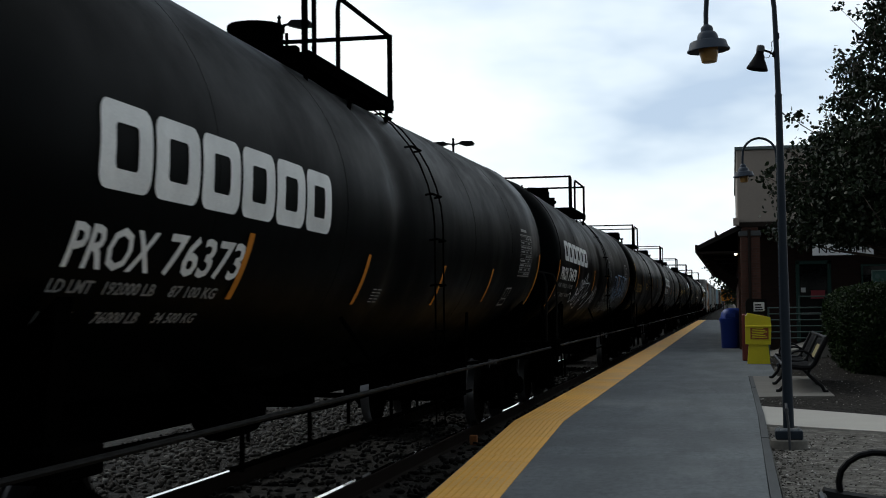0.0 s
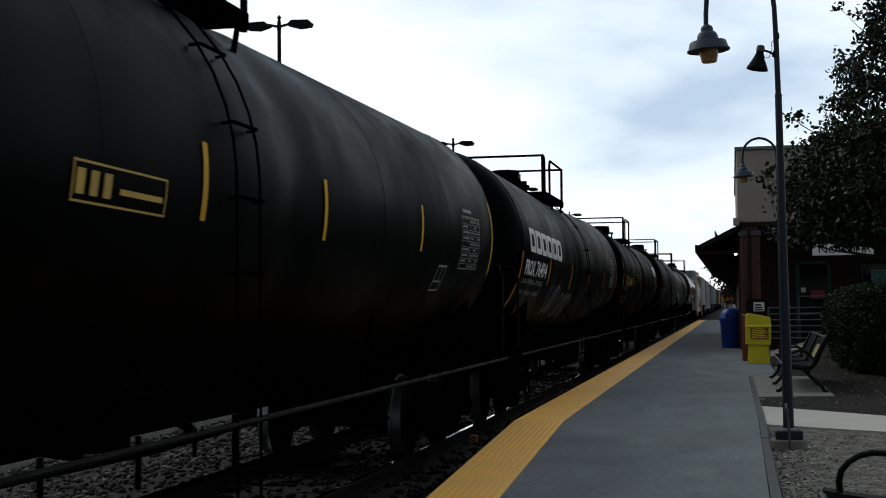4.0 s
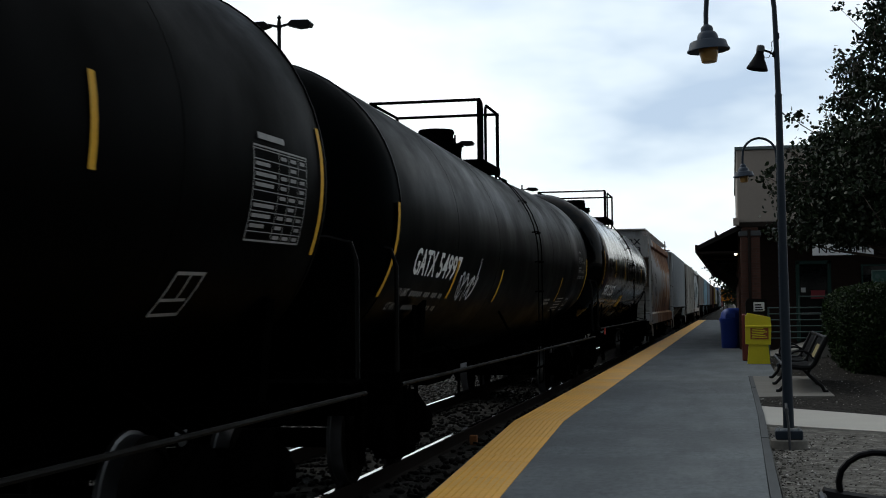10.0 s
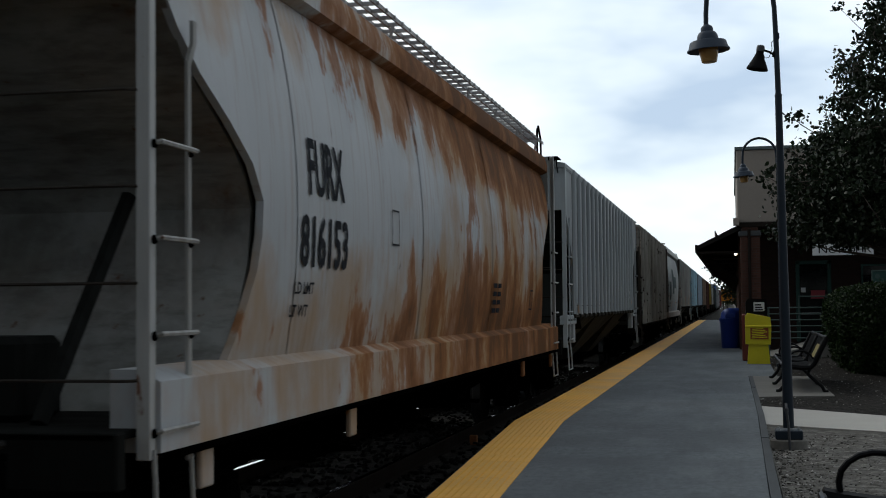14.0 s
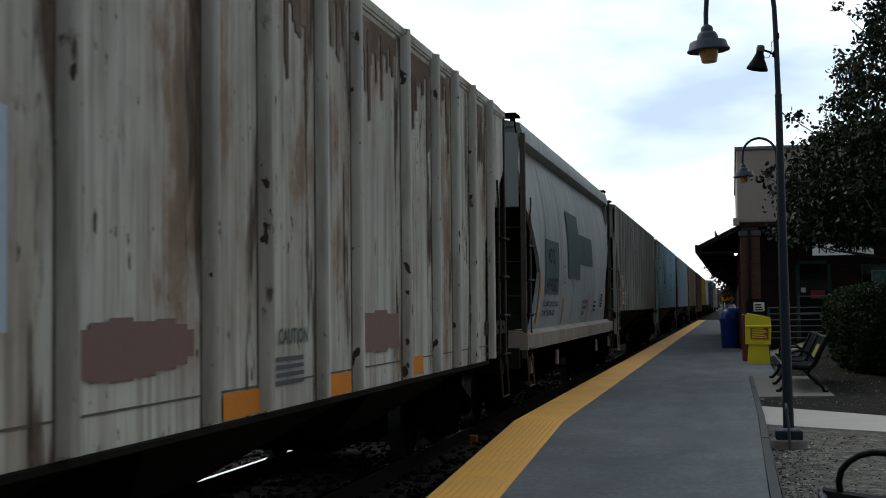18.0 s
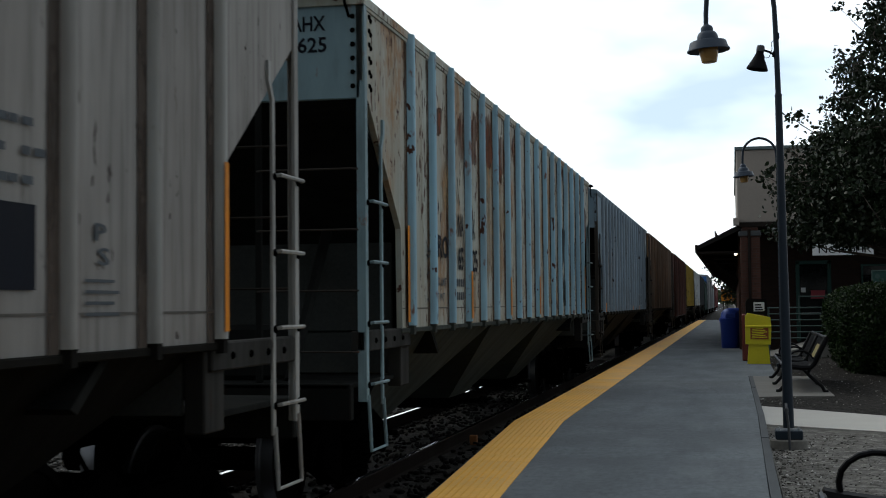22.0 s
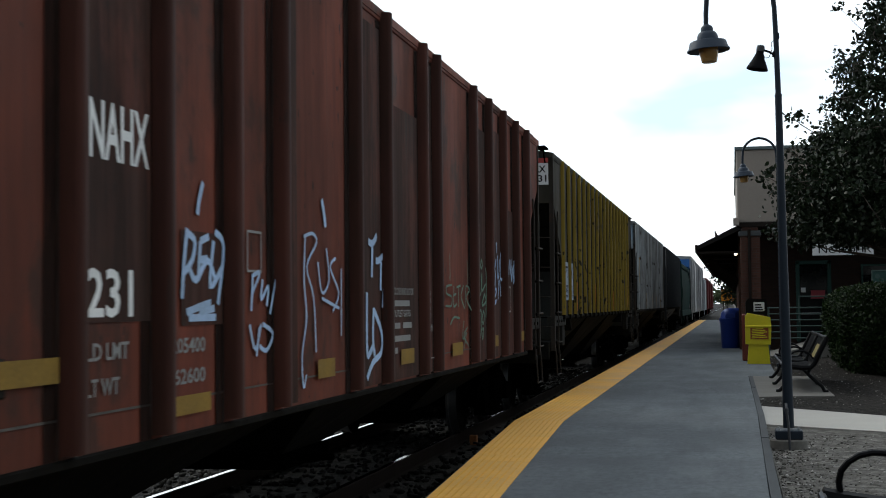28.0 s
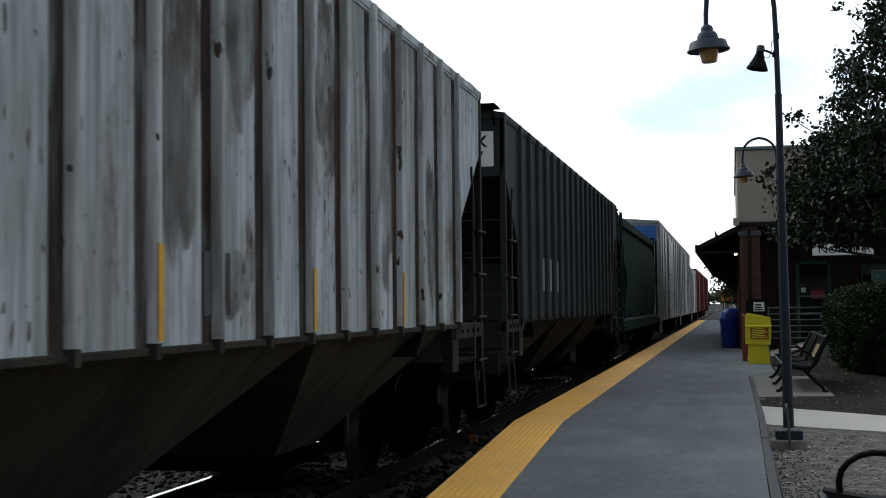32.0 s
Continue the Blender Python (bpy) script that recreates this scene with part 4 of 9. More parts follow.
def small_lines(y, v, n=2, w=1.3):
    out = []
    for k in range(n):
        for a in range(17):
            if a not in (6, 10, 14):
                out.append(("bar", y + w * a / 17, y + w * (a + 0.6) / 17, v - 0.16 * k + 0.008 * (a % 2), v - 0.16 * k + 0.062))
    return [("bundle", out)]


# ---- covered hoppers ----
# dirty lap seams, and the shade and grime painted in beside ribs
M_SEAMSHADE = plain("dirty_weld", (0.085, 0.078, 0.07), 0.85, 0, 0.4, 30, 0.2, spec=0.1)
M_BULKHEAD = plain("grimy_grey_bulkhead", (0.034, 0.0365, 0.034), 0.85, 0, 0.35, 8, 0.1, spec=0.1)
EAVE = 4.08
M_LADBROWN = paint("brown_grimy_ladder", (0.0300, 0.0250, 0.0210), rust=0.2, rust_col=(0.06, 0.03, 0.018), grime=0.5, grime_col=(0.03, 0.024, 0.019), rough=0.8)
M_PLATE = paint("grimy_step_plate", (0.022, 0.0215, 0.0195), rust=0.3, rust_col=(0.02, 0.012, 0.008), grime=0.7, grime_col=(0.008, 0.0075, 0.0065), rough=0.8, spec=0.1)
FAR = 0.92      # gap between the trailing coupler face and the body


def hopper_side(L, sill, sx, W=1.58, th=0.05, top=EAVE):
    """Side sheet with slanted ends; the leading end is cut a little shorter than the trailing one."""
    poly = [(0.75, top), (0.75, 3.46), (1.96, 2.36), (1.99, sill), (L - 2.36, sill), (L - 2.3, 2.43), (L - FAR, 3.44), (L - FAR, top)]
    return Shape().prism(poly, 'x', sx * W, sx * (W - th))


def hopper_roof(car, L, mat, W=1.6, top=EAVE, crown=0.24, y_end=0.72, board=True, far=0.0):
    L = L - far
    part("roof", Shape().prism([(-W, top - 0.02), (-W, top + 0.05), (-0.5, top + crown), (0.5, top + crown), (W, top + 0.05), (W, top - 0.02)], 'y', y_end, L - y_end), mat, car)
    nh = 10
    for k in range(nh):
        y = y_end + 1.0 + (L - 2 * y_end - 2.0) * k / nh
        part("hatch", Shape().box(-0.4, 0.4, y, y + (L - 2 * y_end - 2.0) / nh - 0.08, top + crown, top + crown + 0.1, 0.03), mat, car)
    if board:
        for sx in (-1, 1):
            g = Shape()
            for k in range(4):
                x = sx * (0.62 + 0.11 * k)
                g.box(x - 0.025, x + 0.025, y_end - 0.15, L - y_end + 0.15, top + crown + 0.06, top + crown + 0.09)
            for k in range(int(L / 0.9)):
                y = y_end + 0.9 * k
                g.box(sx * 0.8 - 0.22, sx * 0.8 + 0.22, y, y + 0.04, top + 0.08, top + crown + 0.06)
            part("running_board", g, M_GALV, car)
        for y, d in ((y_end + 0.05, 1), (L - y_end - 0.05, -1)):
            part("end_walk", Shape().box(0.85, 1.5, min(y - d * 0.22, y + d * 0.2), max(y - d * 0.22, y + d * 0.2), top + 0.12, top + 0.15, 0.005)
                 .box(1.38, 1.43, min(y, y + d * 0.05), max(y, y + d * 0.05), top - 0.02, top + 0.13, 0.004), M_UNDER, car)
            part("end_grab", Shape().tube([(1.47, y - d * 0.18, top + 0.14), (1.47, y - d * 0.14, top - 0.02), (1.47, y, top - 0.12)], 0.012, 6), M_UNDER, car)


RUNG_BOLT = Shape().lathe([(0.0, 0.024), (0.012, 0.022), (0.02, 0.012)], 'x', (0, 0, 0), 8).mesh("rung_bolt", M_UNDER)


def hopper_ends(car, L, mat, dark, W=1.56, marks=None, curve=None, sheet_mat=None, lad_mat=None, plate=None, lower=None, panel_lo=3.32, near=0.75, far=0.75, steps=True):
    lad_mat = lad_mat or mat
    plate = plate or M_PLATE
    for y, d, face in ((near, 1, 0), (L - far, -1, 1)):
        # upper end panel, slope sheet below it, lower cross plates
        part("end_panel", Shape().box(-W, W, min(y, y + d * 0.05), max(y, y + d * 0.05), panel_lo, EAVE, 0.008), mat, car)
        if curve:
            pts = [(yy if d > 0 else L - yy, z) for z, yy in curve]
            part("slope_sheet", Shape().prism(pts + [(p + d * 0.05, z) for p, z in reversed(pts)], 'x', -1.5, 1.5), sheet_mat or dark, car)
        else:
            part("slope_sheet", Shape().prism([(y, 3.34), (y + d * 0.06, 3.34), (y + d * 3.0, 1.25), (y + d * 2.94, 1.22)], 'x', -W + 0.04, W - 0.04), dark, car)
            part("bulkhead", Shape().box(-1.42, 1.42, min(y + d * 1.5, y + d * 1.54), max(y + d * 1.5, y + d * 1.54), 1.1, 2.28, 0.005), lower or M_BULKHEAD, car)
        part("end_sill", Shape().box(-1.52, 1.52, min(y - d * 0.2, y - d * 0.1), max(y - d * 0.2, y - d * 0.1), 0.82, 1.1, 0.01)
             .box(-1.5, 1.5, min(y - d * 0.2, y + d * 1.3), max(y - d * 0.2, y + d * 1.3), 1.06, 1.1, 0.006), dark, car)
        for sx in (-1, 1):
            part("corner_post", Shape().box(sx * 1.585 - 0.012, sx * 1.585 + 0.012, min(y, y + d * 0.075), max(y, y + d * 0.075), 0.95, EAVE, 0.004)
                 .box(sx * 1.56 - 0.035, sx * 1.56 + 0.02, min(y, y + d * 0.014), max(y, y + d * 0.014), 0.95, EAVE, 0.004), lad_mat, car)
            part("end_brace", Shape().tube([(sx * 0.9, y + d * 0.2, 1.1), (sx * 0.9, y + d * 1.25, 2.35)], 0.05, 6), dark, car)
            yb = y + d * 0.5
            lad = part("ladder", Shape().box(sx * 1.59 - 0.01, sx * 1.59 + 0.01, yb - 0.025, yb + 0.025, 0.9, 3.0, 0.004)
                       .prism([(yb - 0.025, 2.98), (yb + 0.025, 2.98), (yb + d * 0.07 + 0.025, 3.1), (yb + d * 0.07 + 0.025, 3.22), (yb + d * 0.07 - 0.025, 3.22), (yb + d * 0.07 - 0.025, 3.1)], 'x', sx * 1.58, sx * 1.6)
                       .tube([(sx * 1.6, yb, 0.95), (sx * 1.62, yb, 0.57), (sx * 1.62, y + d * 0.04, 0.57), (sx * 1.6, y + d * 0.04, 1.0)], 0.014, 6), lad_mat, car)
            for k in range(4):
                z = 1.08 + 0.475 * k
                part("rung", Shape().tube([(sx * 1.59, y + d * 0.04, z), (sx * 1.64, y + d * 0.04, z + 0.01), (sx * 1.64, yb, z + 0.01), (sx * 1.59, yb, z)], 0.014, 6), lad_mat, lad)
                for yy in (y + d * 0.04, yb):
                    part("rung_bolt", RUNG_BOLT, None, lad, at=pose(sx * 1.6, yy, z, 0, 0, 0 if sx > 0 else 180))
            for k in range(4):
                z = 1.34 + 0.475 * k
                part("end_rung", Shape().tube([(sx * 1.54, y - d * 0.02, z), (sx * 1.5, y - d * 0.06, z), (sx * 0.75, y - d * 0.06, z), (sx * 0.7, y, z)], 0.009, 6), M_LADBROWN, car)
            part("end_stile", Shape().box(sx * 0.72 - 0.025, sx * 0.72 + 0.025, y - 0.02, y + 0.02, 1.1, 3.34, 0.005), dark, car)
            if steps:
                part("jacking_plate", Shape().box(sx * 1.5 - 0.06, sx * 1.5 + 0.06, min(y + d * 1.25, y + d * 1.55), max(y + d * 1.25, y + d * 1.55), 1.0, 1.5, 0.01), plate, car)
                for k in range(4):
                    part("plate_rivet", RUNG_BOLT, None, car, at=pose(sx * 1.585, y + d * (0.3 + 0.3 * k), 1.42, 0, 0, 0 if sx > 0 else 180))
                part("side_step", Shape().box(sx * 1.5 - 0.03, sx * 1.56 + 0.03, min(y, y + d * 1.5), max(y, y + d * 1.5), 1.34, 1.5, 0.01), plate, car)
        if face == 0:
            part("brake_box", Shape().box(0.15, 0.75, y + 0.3, y + 0.75, 1.1, 1.55, 0.04), dark, car)
            part("brake_cylinder", Shape().lathe([(0, 0.14), (0.5, 0.16), (0.55, 0.1)], 'y', (-0.4, y + 0.4, 1.35), 12), dark, car)
            w = Shape()
            pts = [(-0.95 + 0.28 * math.cos(t), y - 0.1, 2.3 + 0.28 * math.sin(t)) for t in [2 * math.pi * k / 16 for k in range(17)]]
            w.tube(pts, 0.015, 6, False)
            for k in range(4):
                t = math.pi / 2 * k
                w.tube([(-0.95, y - 0.1, 2.3), (-0.95 + 0.28 * math.cos(t), y - 0.1, 2.3 + 0.28 * math.sin(t))], 0.012, 5)
            part("brake_wheel", w, dark, car)
            if marks:
                place_marks(car, marks, lambda u, v, yy=y: ((u, yy, v), (0, -1, 0)))


def bays(car, L, n, mat, sill):
    """Discharge hoppers below the side sill."""
    a0, a1 = 2.2, L - 2.2
    st = (a1 - a0) / n
    for k in range(n):
        y0, y1 = a0 + st * k + 0.02, a0 + st * (k + 1) - 0.02
        ym = (y0 + y1) / 2
        s = Shape()
        top, bot = sill - 0.02, 0.42
        rings = []
        for z, hx, ya, yb in ((top, 1.5, y0, y1), (bot, 0.55, ym - 0.55, ym + 0.55)):
            rings.append([(-hx, ya, z), (hx, ya, z), (hx, yb, z), (-hx, yb, z)])
        s.add(rings[0] + rings[1], [(0, 1, 5, 4), (1, 2, 6, 5), (2, 3, 7, 6), (3, 0, 4, 7), (4, 5, 6, 7)])
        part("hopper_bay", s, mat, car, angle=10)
        part("outlet_gate", Shape().box(-0.62, 0.62, ym - 0.65, ym + 0.65, 0.30, 0.43, 0.015).tube([(-0.95, ym - 0.3, 0.38), (0.95, ym - 0.3, 0.38)], 0.03, 6), M_UNDER, car)


def ribbed_hopper(s0, L, n_ribs, mat, rib_mat, label, marks=(), end_marks=None, deep=False, dark=None, wide=None, under=None, rib_w=0.1, rib_d=0.058, ends=None, rib_span=(1.85, 16.25), rivets=False, lad=None, plate=None, seam=True, dirt_shade=None, dirt_shade_w=0.16, strips=()):
    car = thing("covered_hopper", label, "hopper car", "covered hoppers of the freight train")
    car["start"] = s0
    sill = 1.05 if deep else 1.5
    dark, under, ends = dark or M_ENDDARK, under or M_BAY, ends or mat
    for sx in (-1, 1):
        part("side_sheet", hopper_side(L, sill, sx), mat, car)
        # the sill takes the dark bay colour for the shadow below the sheet
        part("side_sill", Shape().box(sx * 1.45, sx * 1.6, 1.9, L - 2.25, sill - 0.045, sill + 0.0, 0.008), under, car)
        part("eave_rail", Shape().box(sx * 1.56, sx * 1.592, 0.75, L - FAR, EAVE - 0.05, EAVE + 0.02, 0.005), mat, car)
    # ribs of pressed channel
    a0, a1 = rib_span[0], rib_span[1] - rib_w
    places = [a0 + (a1 - a0) * k / (n_ribs - 1) for k in range(n_ribs)] if wide is None else wide
    hh = EAVE + 0.03 - sill
    rib = Shape().prism([(0, 0), (rib_d * 0.72, rib_w * 0.12), (rib_d, rib_w * 0.32), (rib_d, rib_w * 0.68), (rib_d * 0.72, rib_w * 0.88), (0, rib_w)], 'z', 0.02, hh).mesh("rib", rib_mat, 50)
    foot = Shape().prism([(0, 0.005), (0.05, 0.02), (0.05, rib_w - 0.02), (0, rib_w - 0.005)], 'z', -0.06, 0.02).mesh("rib_foot", under)
    for sx in (1, -1):
        for y in places:
            part("rib", rib, None, car, at=pose(1.58, y, sill) if sx > 0 else pose(-1.58, y + rib_w, sill, 0, 0, 180))
            if sx > 0 and not deep:
                part("rib_foot", foot, None, car, at=pose(1.58, y, sill))
    for k, z0, z1, m in strips:
        # reflective strip stuck on the face of a rib
        part("reflector", Shape().box(1.58 + rib_d, 1.583 + rib_d, places[k] + rib_w * 0.2, places[k] + rib_w * 0.8, z0, z1), m, car, "reflective strip on a rib")
    if dirt_shade:
        # grime along the ribs, with the shade of their near flanks painted in
        film = Shape().box(0.0, 0.002, -dirt_shade_w, 0.0, 0.0, hh - 0.09).mesh("rib_stain", dirt_shade)
        for y in places:
            if y > 2.1:
                part("rib_stain", film, None, car, at=pose(1.584, y, sill))
    if seam:
        # lap seam low on the sheet; crease shade and grime painted beside the ribs
        edges = [1.99, *[q for y in places for q in (y, y + rib_w)], L - 2.36]
        for a, b in zip(edges[::2], edges[1::2]):
            if b - a > 0.2:
                part("lap_seam", Shape().box(1.578, 1.586, a + 0.02, b - 0.02, sill + 0.165, sill + 0.176), M_SEAMSHADE, car)
        crease_line = Shape().box(0.0, 0.006, 0.0, 0.014, 0.0, hh - 0.09).mesh("rib_weld", M_SEAMSHADE)
        for y in places:
            for q in (y - 0.015, y + rib_w + 0.001):
                part("rib_weld", crease_line, None, car, at=pose(1.579, q, sill))
    hopper_roof(car, L, mat, far=FAR - 0.75)
    hopper_ends(car, L, ends, dark, marks=end_marks, lad_mat=lad, plate=plate, far=FAR)
    if rivets:
        riv = Shape().lathe([(0, 0.022), (0.012, 0.018), (0.016, 0.005)], 'x', (0, 0, 0), 8).mesh("rivet", M_UNDER)
        for k in range(6):
            for dy in (0.82, 0.98):
                part("rivet", riv, None, car, at=pose(1.612 if dy < 0.9 else 1.582, dy, 3.42 + 0.11 * k))
            part("rivet", riv, None, car, at=pose(1.5, 0.75, 3.42 + 0.11 * k, 0, 0, -90))
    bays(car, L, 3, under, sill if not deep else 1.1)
    gear(car, L, 2.1)
    place_marks(car, marks, lambda u, v: ((1.58, u, v), (1, 0, 0)), 0.008)
    return car


# edge of a smooth side sheet near the end of the car: height and inset
CUT = [(1.28, 1.78), (1.6, 2.0), (1.95, 2.2), (2.3, 2.27), (2.45, 2.2), (2.65, 1.95), (2.85, 1.55), (3.05, 1.2), (3.3, 1.0), (3.82, 0.85)]


def round_profile(W=1.6, eave=3.82):
    """Curved side: from the sill up to the eave."""
    out = []
    for k in range(13):
        t = k / 12
        z = 1.28 + (eave - 1.28) * t
        x = W - 0.28 * abs(t - 0.42) ** 2.0 * 2.2
        out.append((x, z))
    return out


def smooth_hopper(s0, L, mat, label, marks=(), end_marks=None, dark=None, sill_mat=None, seams=4, grate=True, roof_mat=None, end_sheet=None, cut=CUT, eave=3.82, lad=None, sill=(0.98, 1.25), end_mat=None, panel_lo=3.32, near=0.75):
    car = thing("covered_hopper", label, "hopper car", "covered hoppers of the freight train")
    car["start"] = s0
    dark, sill_mat, roof_mat = dark or M_ENDDARK, sill_mat or mat, roof_mat or mat
    prof = round_profile(1.6, eave)
    up = eave - 3.82

    def skin(y, v):
        k = min(11, max(0, int((v - 1.28) / (eave - 1.28) * 12)))
        (xa, za), (xb, zb) = prof[k], prof[k + 1]
        t = (v - za) / (zb - za)
        return (xa + (xb - xa) * t, y, v), (1, 0, 0)

    def inset(z):
        """Where the side sheet ends, seen from the side."""
        pts = cut
        for (za, ya), (zb, yb) in zip(pts, pts[1:]):
            if z <= zb:
                return ya + (yb - ya) * (z - za) / (zb - za)
        return 1.1
    for sx in (-1, 1):
        rows_o, rows_i = [], []
        for x, z in prof:
            i = inset(z)
            ys = [i + (L - 2 * i) * k / 24 for k in range(25)]
            rows_o.append([(sx * x, y, z) for y in ys])
            rows_i.append([(sx * (x - 0.05), y, z) for y in ys])
        s = Shape().sheet(rows_o).sheet(rows_i)
        n = len(rows_o)
        for col in (0, 24):
            s.sheet([[r[col] for r in rows_o], [r[col] for r in rows_i]])
        s.sheet([rows_o[0], rows_i[0]])
        part("side_sheet", s, mat, car)
        part("side_sill", Shape().prism([(sx * 1.62, sill[0]), (sx * 1.62, sill[1]), (sx * 1.5, sill[1] + 0.06), (sx * 1.35, sill[1] + 0.06), (sx * 1.35, sill[0])], 'y', 0.68, L - 0.68), sill_mat, car)
        part("eave_band", Shape().prism([(sx * 1.42, 3.78 + up), (sx * (1.5 + 0.3 * up), 3.82 + up), (sx * (1.5 + 0.3 * up), 3.92 + up), (sx * (1.46 + 0.3 * up), 4.06 + up), (sx * 1.3, 4.1 + up), (sx * 1.3, 3.78 + up)], 'y', 0.85, L - 0.85), roof_mat, car)
        part("sill_flange", Shape().box(sx * 1.4, sx * 1.64, 0.9, L - 0.9, sill[0] - 0.04, sill[0] - 0.005, 0.006), M_UNDER, car)
        for y in (1.3, 4.2, L - 4.2, L - 1.3):
            part("tie_loop", Shape().box(sx * 1.56 - 0.02, sx * 1.56 + 0.02, y, y + 0.18, 0.72, 0.96, 0.01), sill_mat, car)
        for k in range(seams):
            y = 2.9 + (L - 5.8) * k / max(1, seams - 1)
            part("panel_seam", Shape().sheet([[(sx * (x + 0.006), y, z), (sx * (x + 0.01), y + 0.02, z), (sx * (x + 0.006), y + 0.04, z)] for x, z in prof]), mat, car)
    hopper_roof(car, L, roof_mat, W=1.44, top=4.02 + up, crown=0.22, y_end=0.8, board=not grate)
    if grate:
        g = Shape()
        for sx in (-1, 1):
            for k in range(6):
                x = sx * (0.75 + 0.13 * k)
                g.box(x - 0.01, x + 0.01, 0.6, L - 0.6, 4.3, 4.34)
            for k in range(int((L - 1.2) / 0.3)):
                g.box(sx * 1.08 - 0.35, sx * 1.08 + 0.35, 0.6 + 0.3 * k, 0.62 + 0.3 * k, 4.3, 4.335)
            for k in range(9):
                y = 0.9 + (L - 1.9) * k / 8
                g.tube([(sx * 1.35, y, 4.3), (sx * 1.3, y, 4.05)], 0.018, 5)
        part("roof_walk", g, M_GALV, car)
        part("end_walk", Shape().box(-1.42, 1.42, 0.45, 1.0, 4.28, 4.33, 0.005).box(-0.2, 1.3, 0.6, 0.64, 4.02, 4.28), M_GALV, car)
        part("roof_handrail", Shape().tube([(1.35, L - 0.9, 4.05), (1.35, L - 0.9, 4.5), (1.35, L - 0.75, 4.58), (1.35, L - 0.5, 4.4), (1.35, L - 0.45, 4.0)], 0.018, 6), M_UNDER, car)
    hopper_ends(car, L, end_mat or mat, dark, W=1.5, marks=end_marks, curve=[(3.34, 0.78)] + [(z, y + 0.02) for z, y in CUT[-2::-1]] + [(1.05, 1.7)], sheet_mat=end_sheet, lad_mat=lad, panel_lo=panel_lo, near=near, steps=False)
    bays(car, L, 4, M_UNDER, 1.0)
    gear(car, L, 2.0)
    place_marks(car, marks, skin, 0.012)
    return car


def boxcar(s0, L, mat, end_mat, label, height=4.6, marks=(), blue=None):
    car = thing("boxcar", label, "boxcar", "boxcars of the freight train")
    car["start"] = s0
    part("body", Shape().box(-1.58, 1.58, 0.7, L - 0.7, 1.0, height - 0.15, 0.02), mat, car)
    part("roof", Shape().prism([(-1.62, height - 0.16), (-1.62, height - 0.06), (0, height + 0.06), (1.62, height - 0.06), (1.62, height - 0.16)], 'y', 0.66, L - 0.66), end_mat, car)
    for k in range(2):
        y = L / 2 - 1.6 + 1.62 * k
        d = part("door", Shape().box(1.58, 1.64, y, y + 1.58, 1.1, height - 0.4, 0.01), mat, car)
        for j in range(4):
            part("door_rib", Shape().box(1.64, 1.67, y + 0.05, y + 1.53, 1.4 + 0.8 * j, 1.46 + 0.8 * j, 0.005), mat, d)
    for k in range(9):
        y = 1.1 + (L - 2.3) * k / 8
        if abs(y - L / 2) > 1.8:
            part("side_post", Shape().box(1.58, 1.62, y, y + 0.08, 1.0, height - 0.2, 0.005), mat, car)
    part("side_sill", Shape().box(1.5, 1.6, 0.7, L - 0.7, 0.85, 1.0, 0.01).box(-1.6, -1.5, 0.7, L - 0.7, 0.85, 1.0, 0.01), M_UNDER, car)
    ladder(car, 1.62, 0.85, 1.3, 0.55, height - 0.3, 8, end_mat)
    if blue:
        part("blue_panel", Shape().box(-1.5, 1.5, 0.675, 0.695, height - 1.0, height - 0.25, 0.004).box(1.585, 1.6, 0.75, 1.6, height - 0.75, height - 0.25, 0.003), blue, car)
    gear(car, L, 2.0)
    place_marks(car, marks, lambda u, v: ((1.58, u, v), (1, 0, 0)), 0.008)
    return car


# ---- ground, track and platform ----
def ground():
    s = Shape()
    xs = [(-2500, BALLAST_Z - 0.5), (-30, BALLAST_Z - 0.4), (-9.5, BALLAST_Z - 0.15), (-7.2, BALLAST_Z - 0.05), (-6.2, BALLAST_Z), (-2.6, BALLAST_Z), (-2.3, BALLAST_Z),
          (0.30, BALLAST_Z), (0.36, -0.035), (2.5, -0.02), (9, -0.02), (60, -0.05), (2500, -0.5)]
    ys = [-900, -300, -20, 0, 10, 20, 30, 40, 60, 90, 124, 126, 200, 500, 1500, 4800]
    rows = [[(x, y, z) for x, z in xs] for y in ys]
    g = structure("ground", s.sheet(rows), M_DIRT, "stony bare ground beside the platform and track")
    g.data.materials.append(M_BALLAST_BED)
    for p in g.data.polygons:
        if p.center.x < 0.33:
            p.material_index = 1
    return g


ground()
EDGE = [(-1.57, -6.0), (-1.95, 2.0), (-2.345, 10.3), (-2.77, 17.3), (-2.98, 122.0)]     # track side of the yellow strip
INNER = [(-0.985, -6.0), (-1.38, 2.0), (-1.79, 10.4), (-2.14, 17.35), (-2.34, 122.0)]
KERB = [(0.21, -6.0), (0.25, 10.7), (0.30, 19.0), (0.285, 28.3)]     # platform side of the kerb


def along(line, y):
    for (xa, ya), (xb, yb) in zip(line, line[1:]):
        if y <= yb:
            return xa + (xb - xa) * (y - ya) / (yb - ya)
    return line[-1][0]


